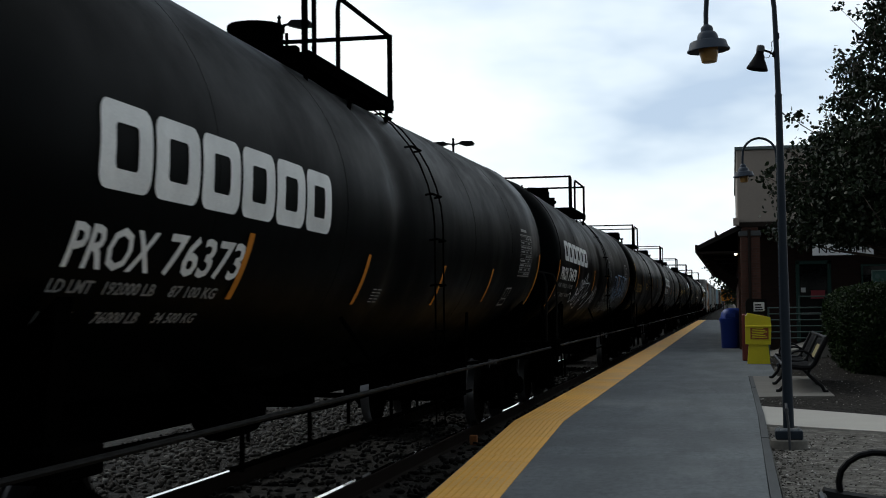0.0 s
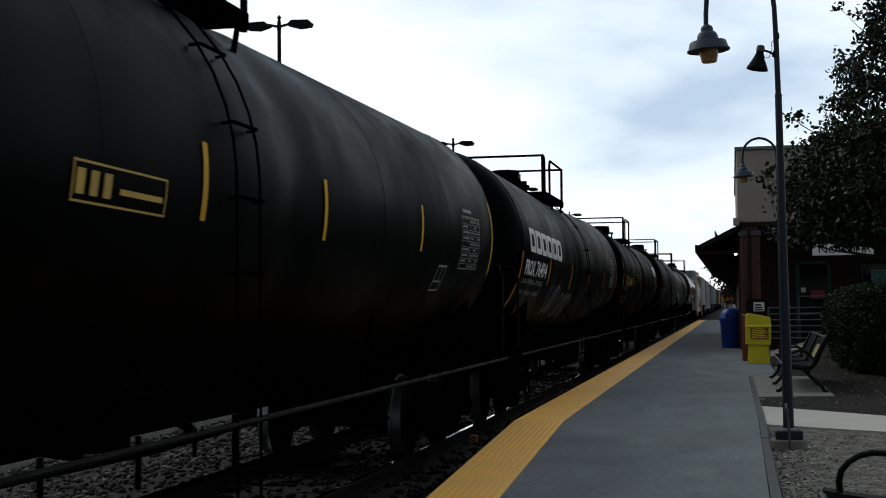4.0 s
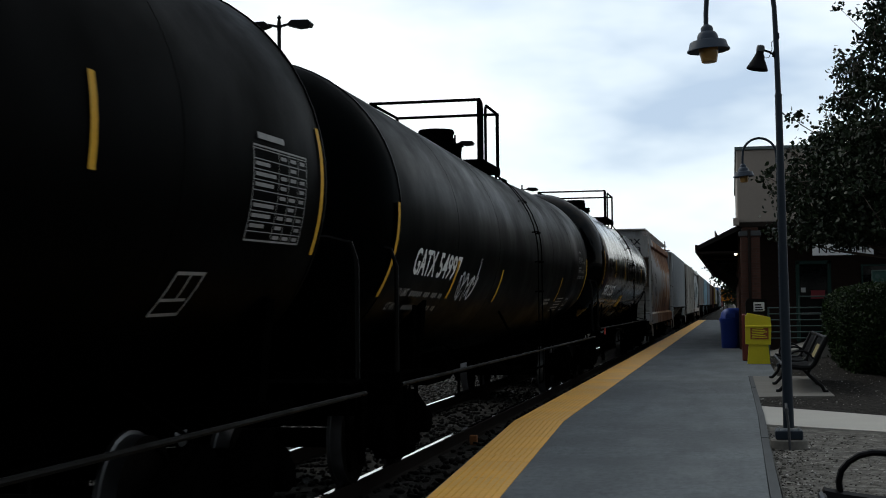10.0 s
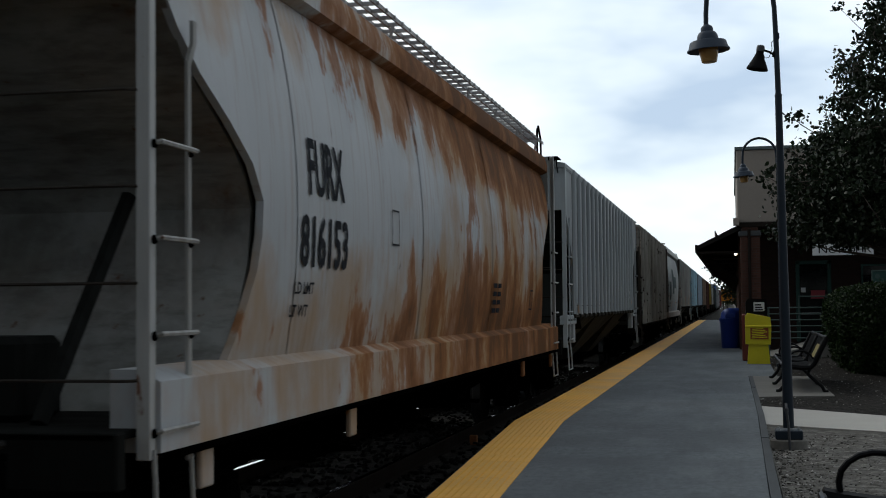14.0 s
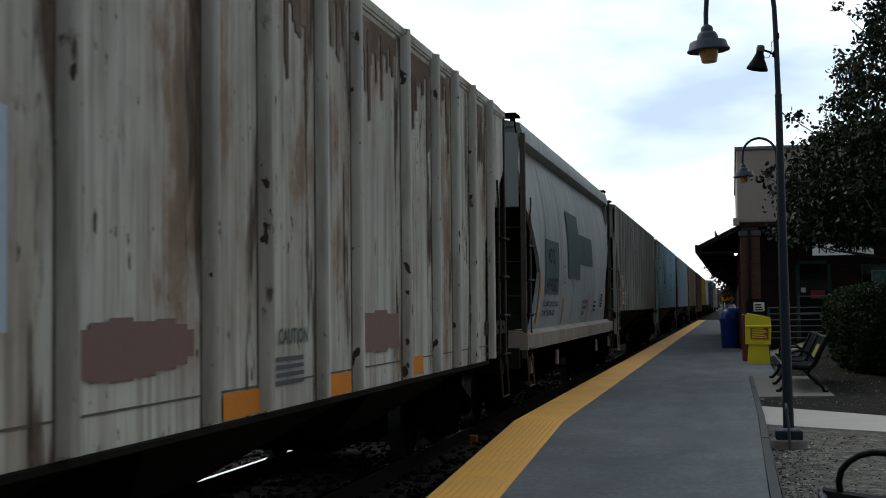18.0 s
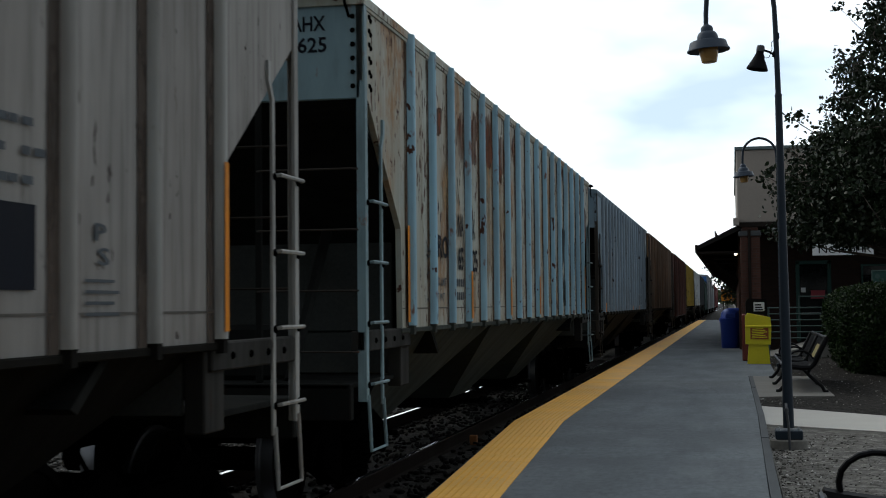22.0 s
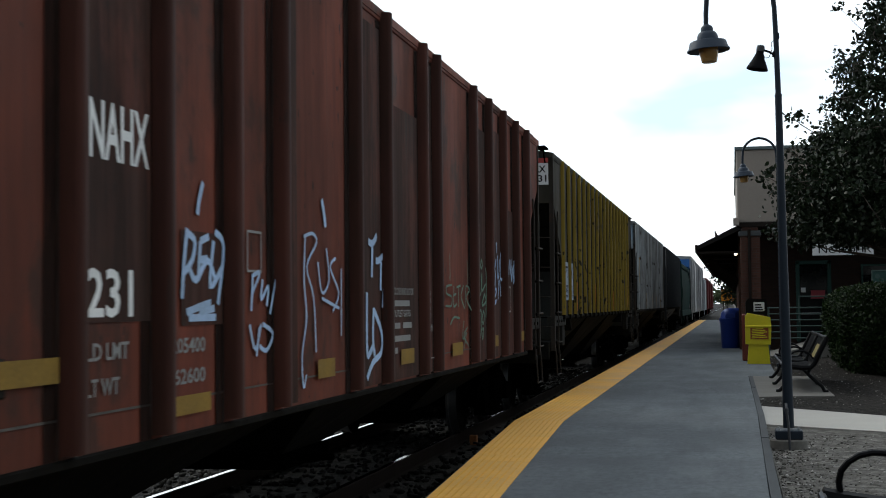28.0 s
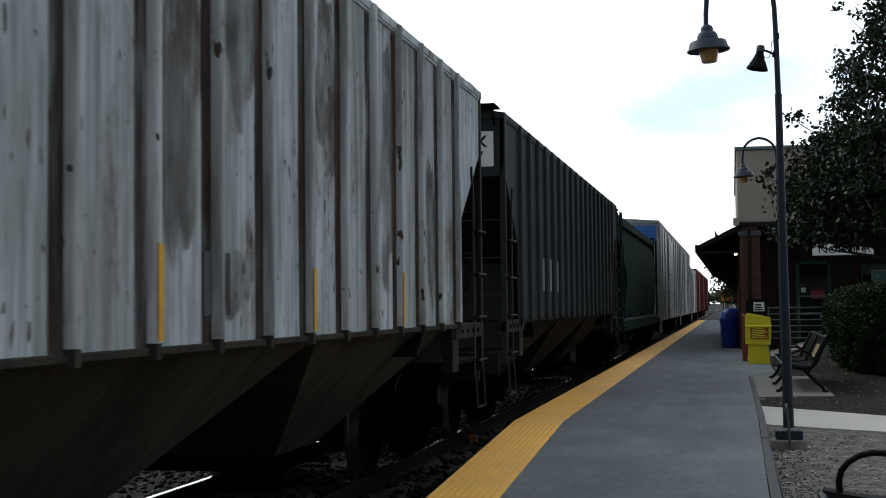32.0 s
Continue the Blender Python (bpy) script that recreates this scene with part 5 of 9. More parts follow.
def platform():
    pf = structure("platform", Shape().prism([*INNER, (0.3, 122.0), (0.3, 38.0), (0.86, 38.0), (0.86, 28.36), *[(x, min(y, 28.36)) for x, y in reversed(KERB)]], 'z', -0.3, 0.0), M_PLAT,
                   "grey asphalt station platform with a yellow warning strip along the track")
    # edge stones below the strip, a little proud of the track side
    ys = [-6.0]
    while ys[-1] < 121:
        ys.append(ys[-1] + 2.4)
    for a, b in zip(ys, ys[1:]):
        q = [(along(EDGE, a) - 0.03, a), (along(EDGE, b) - 0.03, b - 0.012), (along(INNER, b) - 0.004, b - 0.012), (along(INNER, a) - 0.004, a)]
        part("edge_stone", Shape().prism(q, 'z', BALLAST_Z - 0.1, -0.012), M_CURB, pf)
    # yellow panels
    y = -6.0
    while y < 121.5:
        b = min(y + 1.22, 122.0)
        for brk in (10.35, 17.3):
            if y < brk < b:
                b = brk
        q = [(along(EDGE, y), y), (along(EDGE, b), b - 0.008), (along(INNER, b), b - 0.008), (along(INNER, y), y)]
        part("tactile_panel", Shape().prism(q, 'z', -0.012, 0.008), M_TACT, pf)
        y = b
    # raised domes, nearest stretch
    vs, fs = [], []
    y = 8.0
    while y < 24.0:
        xa, xb = along(EDGE, y) + 0.04, along(INNER, y) - 0.03
        n = int((xb - xa) / 0.058)
        for k in range(n):
            x = xa + (xb - xa) * (k + 0.5) / n
            i = len(vs)
            for r, z in ((0.013, 0.008), (0.008, 0.0115)):
                for j in range(6):
                    vs.append((x + r * math.cos(j * 1.047), y + r * math.sin(j * 1.047), z))
            fs += [(i + j, i + (j + 1) % 6, i + 6 + (j + 1) % 6, i + 6 + j) for j in range(6)]
            fs += [(i + 6, i + 7, i + 8, i + 9), (i + 6, i + 9, i + 10, i + 11)]
        y += 0.058
    loose("tactile_domes", vs, fs, M_TACT, "rows of raised yellow warning domes", pf)
    # kerb along the landscaped side, with a return at the bench
    y = -6.0
    rng = random.Random(4)
    while y < 28.2:
        b = min(y + 3.05, 28.3)
        w0, w1, up = 0.082 + rng.uniform(-0.006, 0.006), 0.082 + rng.uniform(-0.006, 0.006), rng.uniform(-0.004, 0.006)
        q = [(along(KERB, y) + 0.004, y), (along(KERB, y) + w0, y), (along(KERB, b) + w1, b - 0.008), (along(KERB, b) + 0.004, b - 0.008)]
        part("kerb_stone", Shape().prism(q, 'z', -0.3, 0.008 + up), M_CURB, pf)
        y = b
    part("kerb_return", Shape().box(0.4, 0.95, 28.28, 28.35, -0.3, -0.006, 0.006), M_TIMBER, pf, "dark joint board at the end of the kerb")
    return pf


platform()


def track():
    for k, dx in ((1, 0.755), (2, -0.755)):
        x = TRACK_X + dx
        prof = [(-0.07, -0.185), (-0.07, -0.175), (-0.012, -0.15), (-0.012, -0.045), (-0.036, -0.035), (-0.036, -0.006), (-0.028, 0.0), (0.028, 0.0), (0.036, -0.006),
                (0.036, -0.035), (0.012, -0.045), (0.012, -0.15), (0.07, -0.175), (0.07, -0.185)]
        r = structure("rail_%d" % k, Shape().prism([(x + a, RAIL_Z + b) for a, b in prof], 'y', -360, 900), M_RAIL, "steel rail with a polished running surface")
        part("railhead", Shape().box(x - 0.027, x + 0.027, -360, 900, RAIL_Z - 0.0005, RAIL_Z + 0.003), M_TREAD, r, "polished bright running surface")
    bed = structure("track_bed", Shape().prism([(TRACK_X - 2.9, BALLAST_Z - 0.1), (TRACK_X - 1.9, BALLAST_Z + 0.05), (TRACK_X + 1.2, BALLAST_Z + 0.05), (TRACK_X + 1.5, BALLAST_Z - 0.1)],
                                               'y', -360, 900), M_BALLAST_BED, "crushed stone track bed under the rails")
    tie = Shape().box(-1.3, 1.3, -0.11, 0.11, -0.17, 0.0, 0.012).mesh("tie", M_TIE)
    plate = Shape().box(-0.1, 0.1, -0.09, 0.09, 0.0, 0.012, 0.003).mesh("tie_plate", M_RAIL)
    rng = random.Random(8)
    for k in range(150):
        y = 3.0 + 0.52 * k
        t = part("tie", tie, None, bed, at=pose(TRACK_X + rng.uniform(-0.03, 0.03), y, RAIL_Z - 0.188, 0, 0, rng.uniform(-0.8, 0.8)))
        if k < 60:
            for dx in (-0.755, 0.755):
                part("tie_plate", plate, None, t, at=pose(dx, 0, 0))
    rg = np.random.default_rng(5)
    n = 15000
    x = np.concatenate([rg.uniform(-9.0, -5.55, n // 2), rg.uniform(-5.6, -2.95, n // 2)])
    y = 6 + 34 * rg.uniform(0, 1, n) ** 1.4
    z = np.interp(x, [-9.0, -7.28, -6.3, -3.2, -2.9], [BALLAST_Z - 0.12, BALLAST_Z - 0.05, BALLAST_Z + 0.06, BALLAST_Z + 0.06, BALLAST_Z])
    keep = (abs(x - TRACK_X - 0.755) > 0.1) & (abs(x - TRACK_X + 0.755) > 0.1) & ((abs(x - TRACK_X) > 1.3) | (np.abs(((y - 3.0 + 0.26) % 0.52) - 0.26) > 0.12))
    pos = np.stack([x, y, z + rg.uniform(-0.01, 0.025, n)], -1)[keep]
    # stones from the far rail to the platform take the shade-darkened colour
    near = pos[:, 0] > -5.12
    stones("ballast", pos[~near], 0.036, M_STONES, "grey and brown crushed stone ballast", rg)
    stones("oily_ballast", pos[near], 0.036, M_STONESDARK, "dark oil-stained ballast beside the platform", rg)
    part_ob = tagged(part("track_marker", Shape().box(-0.05, 0.05, -0.04, 0.04, 0, 0.16, 0.01).box(-0.07, 0.07, -0.06, 0.06, 0, 0.03, 0.005), M_MARKER, at=pose(-3.42, 17.9, BALLAST_Z + 0.02)),
                     "small faded orange marker block beside the rail", "marker")


track()


def verge():
    rg = np.random.default_rng(6)
    n = 30000
    x = 0.38 + 6.0 * rg.uniform(0, 1, n) ** 1.5
    y = 5 + 36 * rg.uniform(0, 1, n) ** 1.3
    inpath = (y > 16.2) & (y < 20.6)
    inpad = (x < 1.6) & (y > 22.2) & (y < 28.7)
    pos = np.stack([x, y, -0.03 + 0.016 * (y > 20.5) + rg.uniform(-0.008, 0.004, n)], -1)[~(inpath | inpad | ((y > 20.5) & (rg.uniform(0, 1, n) < 0.65)) | ((x < 0.9) & (y > 28.2)))]
    stones("wood_and_stone_chips", pos, np.where(rg.uniform(0, 1, len(pos)) < 0.12, 0.017, 0.0095)[:, None, None], M_CHIPS, "pale stone chips and mulch scattered on bare soil", rg)
    path = structure("path", Shape().prism([(0.36, 17.25), (1.7, 16.4), (9.0, 13.9), (9.0, 16.9), (1.94, 18.67), (0.36, 20.3)], 'z', -0.15, -0.008), M_PALECONC,
                     "pale concrete footpath crossing the planted strip")
    structure("planting_bed", Shape().prism([(0.36, 19.0), (1.9, 17.5), (9.0, 15.5), (9.0, 37.8), (0.36, 37.8)], 'z', -0.2, -0.014), M_SOIL, "dark mulched soil under the hedge and tree")
    structure("bench_pad", Shape().prism([(0.37, 22.1), (1.56, 22.44), (1.55, 28.26), (0.37, 28.26)], 'z', -0.15, 0.002), M_CONC, "weathered concrete pad under the bench")
    structure("near_bench_pad", Shape().prism([(0.36, 5.2), (1.6, 5.1), (1.6, 8.6), (0.36, 8.7)], 'z', -0.15, -0.004), M_CONC, "concrete pad under the near bench")


verge()


# ---- lamps ----
def lamp_post(x, y, base_z=0.0):
    t = thing("lamp_post", "dark crook-neck platform lamp with a bell shade and amber glass", "street lamp", "platform lamps", pose(x, y, base_z))
    part("footing", Shape().lathe([(-0.3, 0.19), (0.05, 0.19), (0.065, 0.175)], 'z', (0, 0, 0), 20), M_CONC, t, "round concrete footing")
    part("base_plate", Shape().box(-0.14, 0.14, -0.14, 0.14, 0.065, 0.16, 0.012), M_POST, t)
    for sx in (-0.1, 0.1):
        for sy in (-0.1, 0.1):
            part("bolt", Shape().lathe([(0, 0.012), (0.02, 0.012)], 'z', (sx, sy, 0.16), 6), M_GALV, t)
    part("lower_post", Shape().tube([(0, 0, 0.18), (-0.02, 0, 1.9), (-0.037, 0, 3.68)], [0.057, 0.047, 0.036], 14), M_POST, t)
    part("collar", Shape().lathe([(0, 0.037), (0.02, 0.039), (0.05, 0.028)], 'z', (-0.037, 0, 3.66), 14), M_POST, t)
    arc = [(-0.037, 0, 3.7), (-0.05, 0, 4.3), (-0.062, 0, 4.62)]
    for k in range(1, 12):
        a = math.pi * k / 12
        arc.append((-0.42 + 0.355 * math.cos(a), 0, 4.66 + 0.355 * math.sin(a)))
    arc += [(-0.773, 0, 4.6), (-0.775, 0, 4.42)]
    part("crook", Shape().tube(arc, [0.03, 0.028] + [0.026] * (len(arc) - 2), 12), M_POST, t)
    part("cable_clip", Shape().box(-0.035, -0.015, -0.03, 0.03, 4.28, 4.34, 0.005), M_POST, t)
    sh = part("shade", Shape().lathe([(0.02, 0.03), (0.0, 0.055), (-0.015, 0.064), (-0.055, 0.068), (-0.062, 0.085), (-0.09, 0.105), (-0.145, 0.118), (-0.152, 0.13), (-0.162, 0.186), (-0.172, 0.195), (-0.225, 0.208),
                                      (-0.25, 0.226), (-0.262, 0.229), (-0.266, 0.222), (-0.235, 0.19), (-0.2, 0.12), (-0.19, 0.02)], 'z', (0, 0, 0), 32), M_SHADE, t, "stepped grey-blue bell shade",
              at=pose(-0.768, 0, 4.45, 0, -3.5, 0))
    part("globe", Shape().lathe([(-0.19, 0.1), (-0.24, 0.104), (-0.3, 0.1), (-0.315, 0.094), (-0.38, 0.082), (-0.388, 0.07), (-0.39, 0.01)], 'z', (0, 0, 0), 20), M_AMBER, sh, "frosted amber glass")
    return t


lamp_post(0.55, 14.7)


def horn():
    h = thing("loudspeaker_horn", "black bell-shaped loudspeaker bracketed to the lamp post", "loudspeaker", "", pose(0.32, 14.7, 4.075, 0, 10, 0))
    part("bell", Shape().lathe([(0.11, 0.035), (0.06, 0.04), (0.0, 0.062), (-0.05, 0.088), (-0.09, 0.106), (-0.105, 0.113), (-0.115, 0.112), (-0.11, 0.1), (-0.02, 0.03)], 'z', (0, 0, 0), 22), M_HORN, h)
    part("cap", Shape().lathe([(0.08, 0.043), (0.13, 0.042), (0.145, 0.036), (0.15, 0.02)], 'z', (0, 0, 0), 16), M_GALVDIM, h, "worn grey cap")
    part("bracket", Shape().tube([(0.03, 0, 0.1), (0.09, 0, 0.09), (0.17, 0, 0.06)], 0.012, 8).box(0.13, 0.165, -0.02, 0.02, 0.04, 0.1, 0.004), M_HORN, h)
    part("cable", Shape().tube([(0.03, 0, 0.07), (0.06, 0, 0.02), (0.1, 0, 0.03), (0.12, 0, 0.12), (0.1, 0, 0.19), (0.14, 0, 0.24)], 0.004, 5), M_HORN, h)


horn()
tagged(part("conduit", Shape().tube([(0, 0, -0.05), (-0.01, 0, 0.2), (-0.03, 0.0, 0.38), (-0.03, 0.05, 0.42)], 0.014, 8).lathe([(0, 0.02), (0.04, 0.02)], 'z', (-0.028, 0.0, 0.34), 10), M_GALVDIM,
            at=pose(0.55, 14.46, 0.02)), "bent grey electrical conduit rising beside the lamp footing", "conduit")


def yard_lamp(x, y, top):
    t = thing("twin_area_lamp", "tall dark pole with two flat area-light heads", "street lamp", "area lamps across the tracks", pose(x, y, -0.6))
    h = top + 0.6
    part("pole", Shape().tube([(0, 0, 0), (0, 0, h - 0.35)], [0.11, 0.07], 10), M_BLACK, t)
    part("finial", Shape().lathe([(0, 0.09), (0.25, 0.08), (0.4, 0.05), (0.45, 0.09), (0.55, 0.02)], 'z', (0, 0, h - 0.4), 10), M_BLACK, t)
    for sx in (-1, 1):
        a = part("arm", Shape().tube([(0, 0, h - 0.3), (sx * 0.45, 0, h - 0.2)], 0.05, 8), M_BLACK, t)
        part("lamp_head", Shape().prism([(sx * 0.35, h - 0.27), (sx * 0.55, h - 0.1), (sx * 1.2, h - 0.12), (sx * 1.32, h - 0.24), (sx * 1.25, h - 0.36), (sx * 0.8, h - 0.4)], 'y', -0.22, 0.22), M_BLACK, a)


for yy, zz in ((49, 12.5), (82, 11.75), (110, 11.2), (143, 11.2)):
    yard_lamp(-16.75, yy, zz)


# ---- benches, bins and boxes ----
M_SEAT = plain("coated_seat_mesh", (0.003, 0.003, 0.0034), 0.65, 0, 0.25, 20, 0.2, spec=0.02)


def bench(x, y, length, plaque=True, arms=2):
    """Faces the track (-x)."""
    t = thing("bench", "black metal slatted bench with arched arms and curved legs", "bench", "platform benches", pose(x, y, 0.0))

    def seat_z(u):
        return 0.455 - 0.045 * math.sin(min(1, max(0, u)) * 2.7)
    for k in range(11):
        u = k / 11
        x0 = -0.3 + 0.48 * u
        part("seat_slat", Shape().prism([(x0, seat_z(u) - 0.012), (x0 + 0.042, seat_z(u + 0.09) - 0.012), (x0 + 0.042, seat_z(u + 0.09)), (x0, seat_z(u))], 'y', 0.01, length - 0.01), M_SEAT, t)
    for k in range(10):
        u = k / 10
        x0, z0 = 0.2 + 0.2 * u, 0.46 + 0.42 * u
        part("back_slat", Shape().prism([(x0, z0), (x0 + 0.014, z0 - 0.007), (x0 + 0.035, z0 + 0.037), (x0 + 0.021, z0 + 0.044)], 'y', 0.01, length - 0.01), M_SEAT, t)
    for k in range(arms):
        yy = length * k / (arms - 1)
        part("front_leg", Shape().tube([(-0.24, yy, 0.44), (-0.2, yy, 0.3), (-0.26, yy, 0.14), (-0.36, yy, 0.03), (-0.42, yy, 0.015)], 0.03, 8), M_BLACK, t)
        part("rear_leg", Shape().tube([(0.14, yy, 0.42), (0.1, yy, 0.3), (0.2, yy, 0.2), (0.32, yy, 0.1), (0.36, yy, 0.015), (0.42, yy, 0.012)], 0.03, 8), M_BLACK, t)
        part("end_frame", Shape().tube([(-0.31, yy, 0.45), (-0.2, yy, 0.43), (0.0, yy, 0.405), (0.14, yy, 0.41), (0.2, yy, 0.47), (0.3, yy, 0.68), (0.41, yy, 0.9)], 0.048, 8), M_BLACK, t)
        arch = [(-0.21, yy, 0.44), (-0.22, yy, 0.52)]
        for j in range(9):
            a = math.pi * (1 - 0.92 * j / 8)
            arch.append((-0.02 + 0.2 * math.cos(a), yy, 0.53 + 0.155 * math.sin(a)))
        arch += [(0.24, yy, 0.56)]
        part("armrest", Shape().tube(arch, 0.018, 8), M_BLACK, t)
    part("front_edge", Shape().tube([(-0.31, 0, 0.45), (-0.31, length, 0.45)], 0.024, 8), M_BLACK, t)
    part("top_edge", Shape().tube([(0.41, 0, 0.9), (0.41, length, 0.9)], 0.028, 8), M_BLACK, t)
    if plaque:
        part("plaque", Shape().prism([(0.21, 0.56), (0.222, 0.555), (0.325, 0.77), (0.313, 0.776)], 'y', 0.12, 1.0), M_PLAQUE, t, "dull yellow plaque on the backrest")
    return t


bench(1.1, 23.3, 4.2, True, 3)
bench(0.76, 5.6, 2.0, False)


def bar_rows(x0, x1, y, z0, z1, n, slope=0.0):
    s = Shape()
    hh = (z1 - z0) / n
    for k in range(n):
        a = x0 + (x1 - x0) * (0.04 if k % 2 else 0.0)
        b = x1 - (x1 - x0) * (0.12 * (k % 3))
        s.add([(a, y, z0 + hh * k), (b, y, z0 + hh * k + slope), (b, y, z0 + hh * (k + 0.55) + slope), (a, y, z0 + hh * (k + 0.55))], [(0, 1, 2, 3)])
    return s


def news_box():
    t = thing("newspaper_box", "bright yellow plastic newspaper box with a red-and-yellow card", "newspaper box", "", pose(0.29, 34.0, 0.0))
    part("pedestal", Shape().prism([(0.04, 0.0), (0.04, 0.02), (0.08, 0.5), (0.54, 0.5), (0.58, 0.02), (0.58, 0.0)], 'y', 0.03, 0.5), M_YELLOW, t)
    part("body", Shape().prism([(0.0, 0.48), (0.0, 1.16), (0.06, 1.24), (0.6, 1.13), (0.62, 0.9), (0.6, 0.46)], 'y', 0.0, 0.52), M_YELLOW, t)
    part("rim", Shape().box(0.0, 0.62, -0.03, 0.0, 0.88, 0.94, 0.01), M_YELLOW, t)
    c = part("card", Shape().box(0.12, 0.55, -0.012, 0.0, 0.6, 0.9, 0.003), M_CARD, t, "brick-red card with yellow lines")
    part("card_lines", bar_rows(0.15, 0.52, -0.0145, 0.62, 0.87, 6, 0.02), M_YELLOW, c)


def dark_box():
    t = thing("leaflet_box", "black leaflet box with a white card, on a dark red stand", "newspaper box", "", pose(0.24, 35.6, 0.0))
    part("stand", Shape().box(-0.02, 0.55, 0.05, 0.5, 0.0, 1.2, 0.03), M_RED, t, "dark red stand")
    part("body", Shape().prism([(0.08, 1.18), (0.08, 1.5), (0.14, 1.6), (0.58, 1.58), (0.62, 1.5), (0.62, 1.18)], 'y', 0.0, 0.5), M_BLACK, t)
    c = part("card", Shape().box(0.28, 0.55, -0.012, 0.0, 1.27, 1.5, 0.003), M_LABEL, t, "white card with dark print")
    part("card_print", bar_rows(0.31, 0.52, -0.0145, 1.29, 1.48, 3), M_BLACK, c)


def bin_(x, y):
    t = thing("litter_bin", "blue plastic litter bin with a domed lid", "bin", "blue bins on the platform", pose(x, y, 0.0))
    part("barrel", Shape().lathe([(0.0, 0.28), (0.03, 0.3), (0.85, 0.34), (0.9, 0.37), (0.98, 0.37), (0.98, 0.33)], 'z', (0, 0, 0), 24), M_BLUE, t)
    part("lid", Shape().lathe([(0.96, 0.35), (1.0, 0.33), (1.16, 0.3), (1.26, 0.22), (1.31, 0.1), (1.32, 0.02)], 'z', (0, 0, 0), 24), M_BLUE, t)
    part("flap", Shape().box(-0.17, 0.17, -0.36, -0.28, 1.0, 1.14, 0.02), M_BLUE, t)


news_box()
dark_box()
bin_(-0.08, 46.0)
bin_(0.12, 47.2)


# ---- station building ----
def station():
    st = thing("station_building", "low brick and stucco station with a dark hipped platform canopy", "building", "", pose(0, 0, 0))
    part("upper_wall", Shape().box(0.19, 10.5, 42.0, 42.35, 3.92, 6.12, 0.02).box(0.19, 0.5, 42.35, 60.0, 3.92, 6.12, 0.02), M_STUCCO, st, "tan stucco upper wall")
    part("coping", Shape().box(0.14, 10.55, 41.95, 42.4, 6.12, 6.22, 0.01).box(0.14, 0.55, 42.4, 60.0, 6.12, 6.22, 0.01), M_COPING, st, "grey-green metal coping")
    part("beam", Shape().box(0.16, 10.4, 41.96, 42.4, 3.78, 3.92, 0.01), M_TIMBER, st)
    for x in (0.26, 6.2):
        p = part("pier", Shape().box(x, x + 0.58, 41.95, 42.55, 0.0, 3.5, 0.01), M_BRICK, st, "red-brown brick pier")
        part("pier_cap", Shape().box(x - 0.04, x + 0.62, 41.9, 42.6, 3.5, 3.66, 0.02), M_CURB, p)
        part("downpipe", Shape().tube([(x + 0.26, 41.9, 0.1), (x + 0.26, 41.9, 3.7)], 0.045, 8), M_TIMBER, p)
        part("pier_top", Shape().box(x + 0.05, x + 0.53, 42.0, 42.5, 3.66, 3.78, 0.01), M_BRICK, p)
    # set-back wall with door
    part("porch_wall", Shape().box(0.9, 2.0, 44.2, 44.5, 0.0, 3.9).box(3.0, 10.4, 44.2, 44.5, 0.0, 3.9).box(2.0, 3.0, 44.2, 44.5, 2.75, 3.9), M_SHADEDBRICK, st)
    part("side_wall", Shape().box(0.2, 0.5, 44.5, 70.0, 0.0, 3.9), M_BRICK, st)
    part("porch_ceiling", Shape().box(0.4, 10.4, 42.4, 44.5, 3.7, 3.78), M_TIMBER, st)
    d = part("door", Shape().box(2.08, 2.92, 44.3, 44.36, 0.3, 2.68, 0.01), M_GLASS, st, "dark glazed door")
    part("door_frame", Shape().box(1.96, 2.08, 44.15, 44.4, 0.25, 2.8, 0.01).box(2.92, 3.04, 44.15, 44.4, 0.25, 2.8, 0.01).box(1.96, 3.04, 44.15, 44.4, 2.68, 2.8, 0.01), M_GREENPAINT, d, "green painted frame")
    part("door_notice", Shape().box(2.42, 2.85, 44.27, 44.3, 1.6, 1.86, 0.003), M_SIGNRED, d, "red notice")
    part("small_notice", Shape().box(2.12, 2.26, 44.27, 44.3, 1.8, 1.95, 0.003), M_LABEL, d)
    part("door_bar", Shape().box(2.1, 2.9, 44.25, 44.3, 1.1, 1.16, 0.005), M_GALV, d)
    for x in (4.0, 7.2):
        w = part("window", Shape().box(x, x + 1.6, 44.16, 44.2, 1.0, 2.6, 0.005), M_GLASS, st)
        part("window_frame", Shape().box(x - 0.06, x, 44.1, 44.2, 0.94, 2.66, 0.005).box(x + 1.6, x + 1.66, 44.1, 44.2, 0.94, 2.66, 0.005)
             .box(x, x + 1.6, 44.1, 44.2, 2.6, 2.66, 0.005).box(x, x + 1.6, 44.1, 44.2, 0.94, 1.0, 0.005).box(x + 0.77, x + 0.83, 44.1, 44.2, 1.0, 2.6, 0.005), M_GREENPAINT, w)
    part("back_wall", Shape().box(10.1, 10.4, 42.4, 60.0, 0.0, 6.1).box(0.5, 10.1, 59.7, 60.0, 0.0, 6.1), M_BRICK, st)
    part("roof_deck", Shape().box(0.5, 10.1, 42.4, 59.7, 5.6, 5.75), M_ROOF, st)
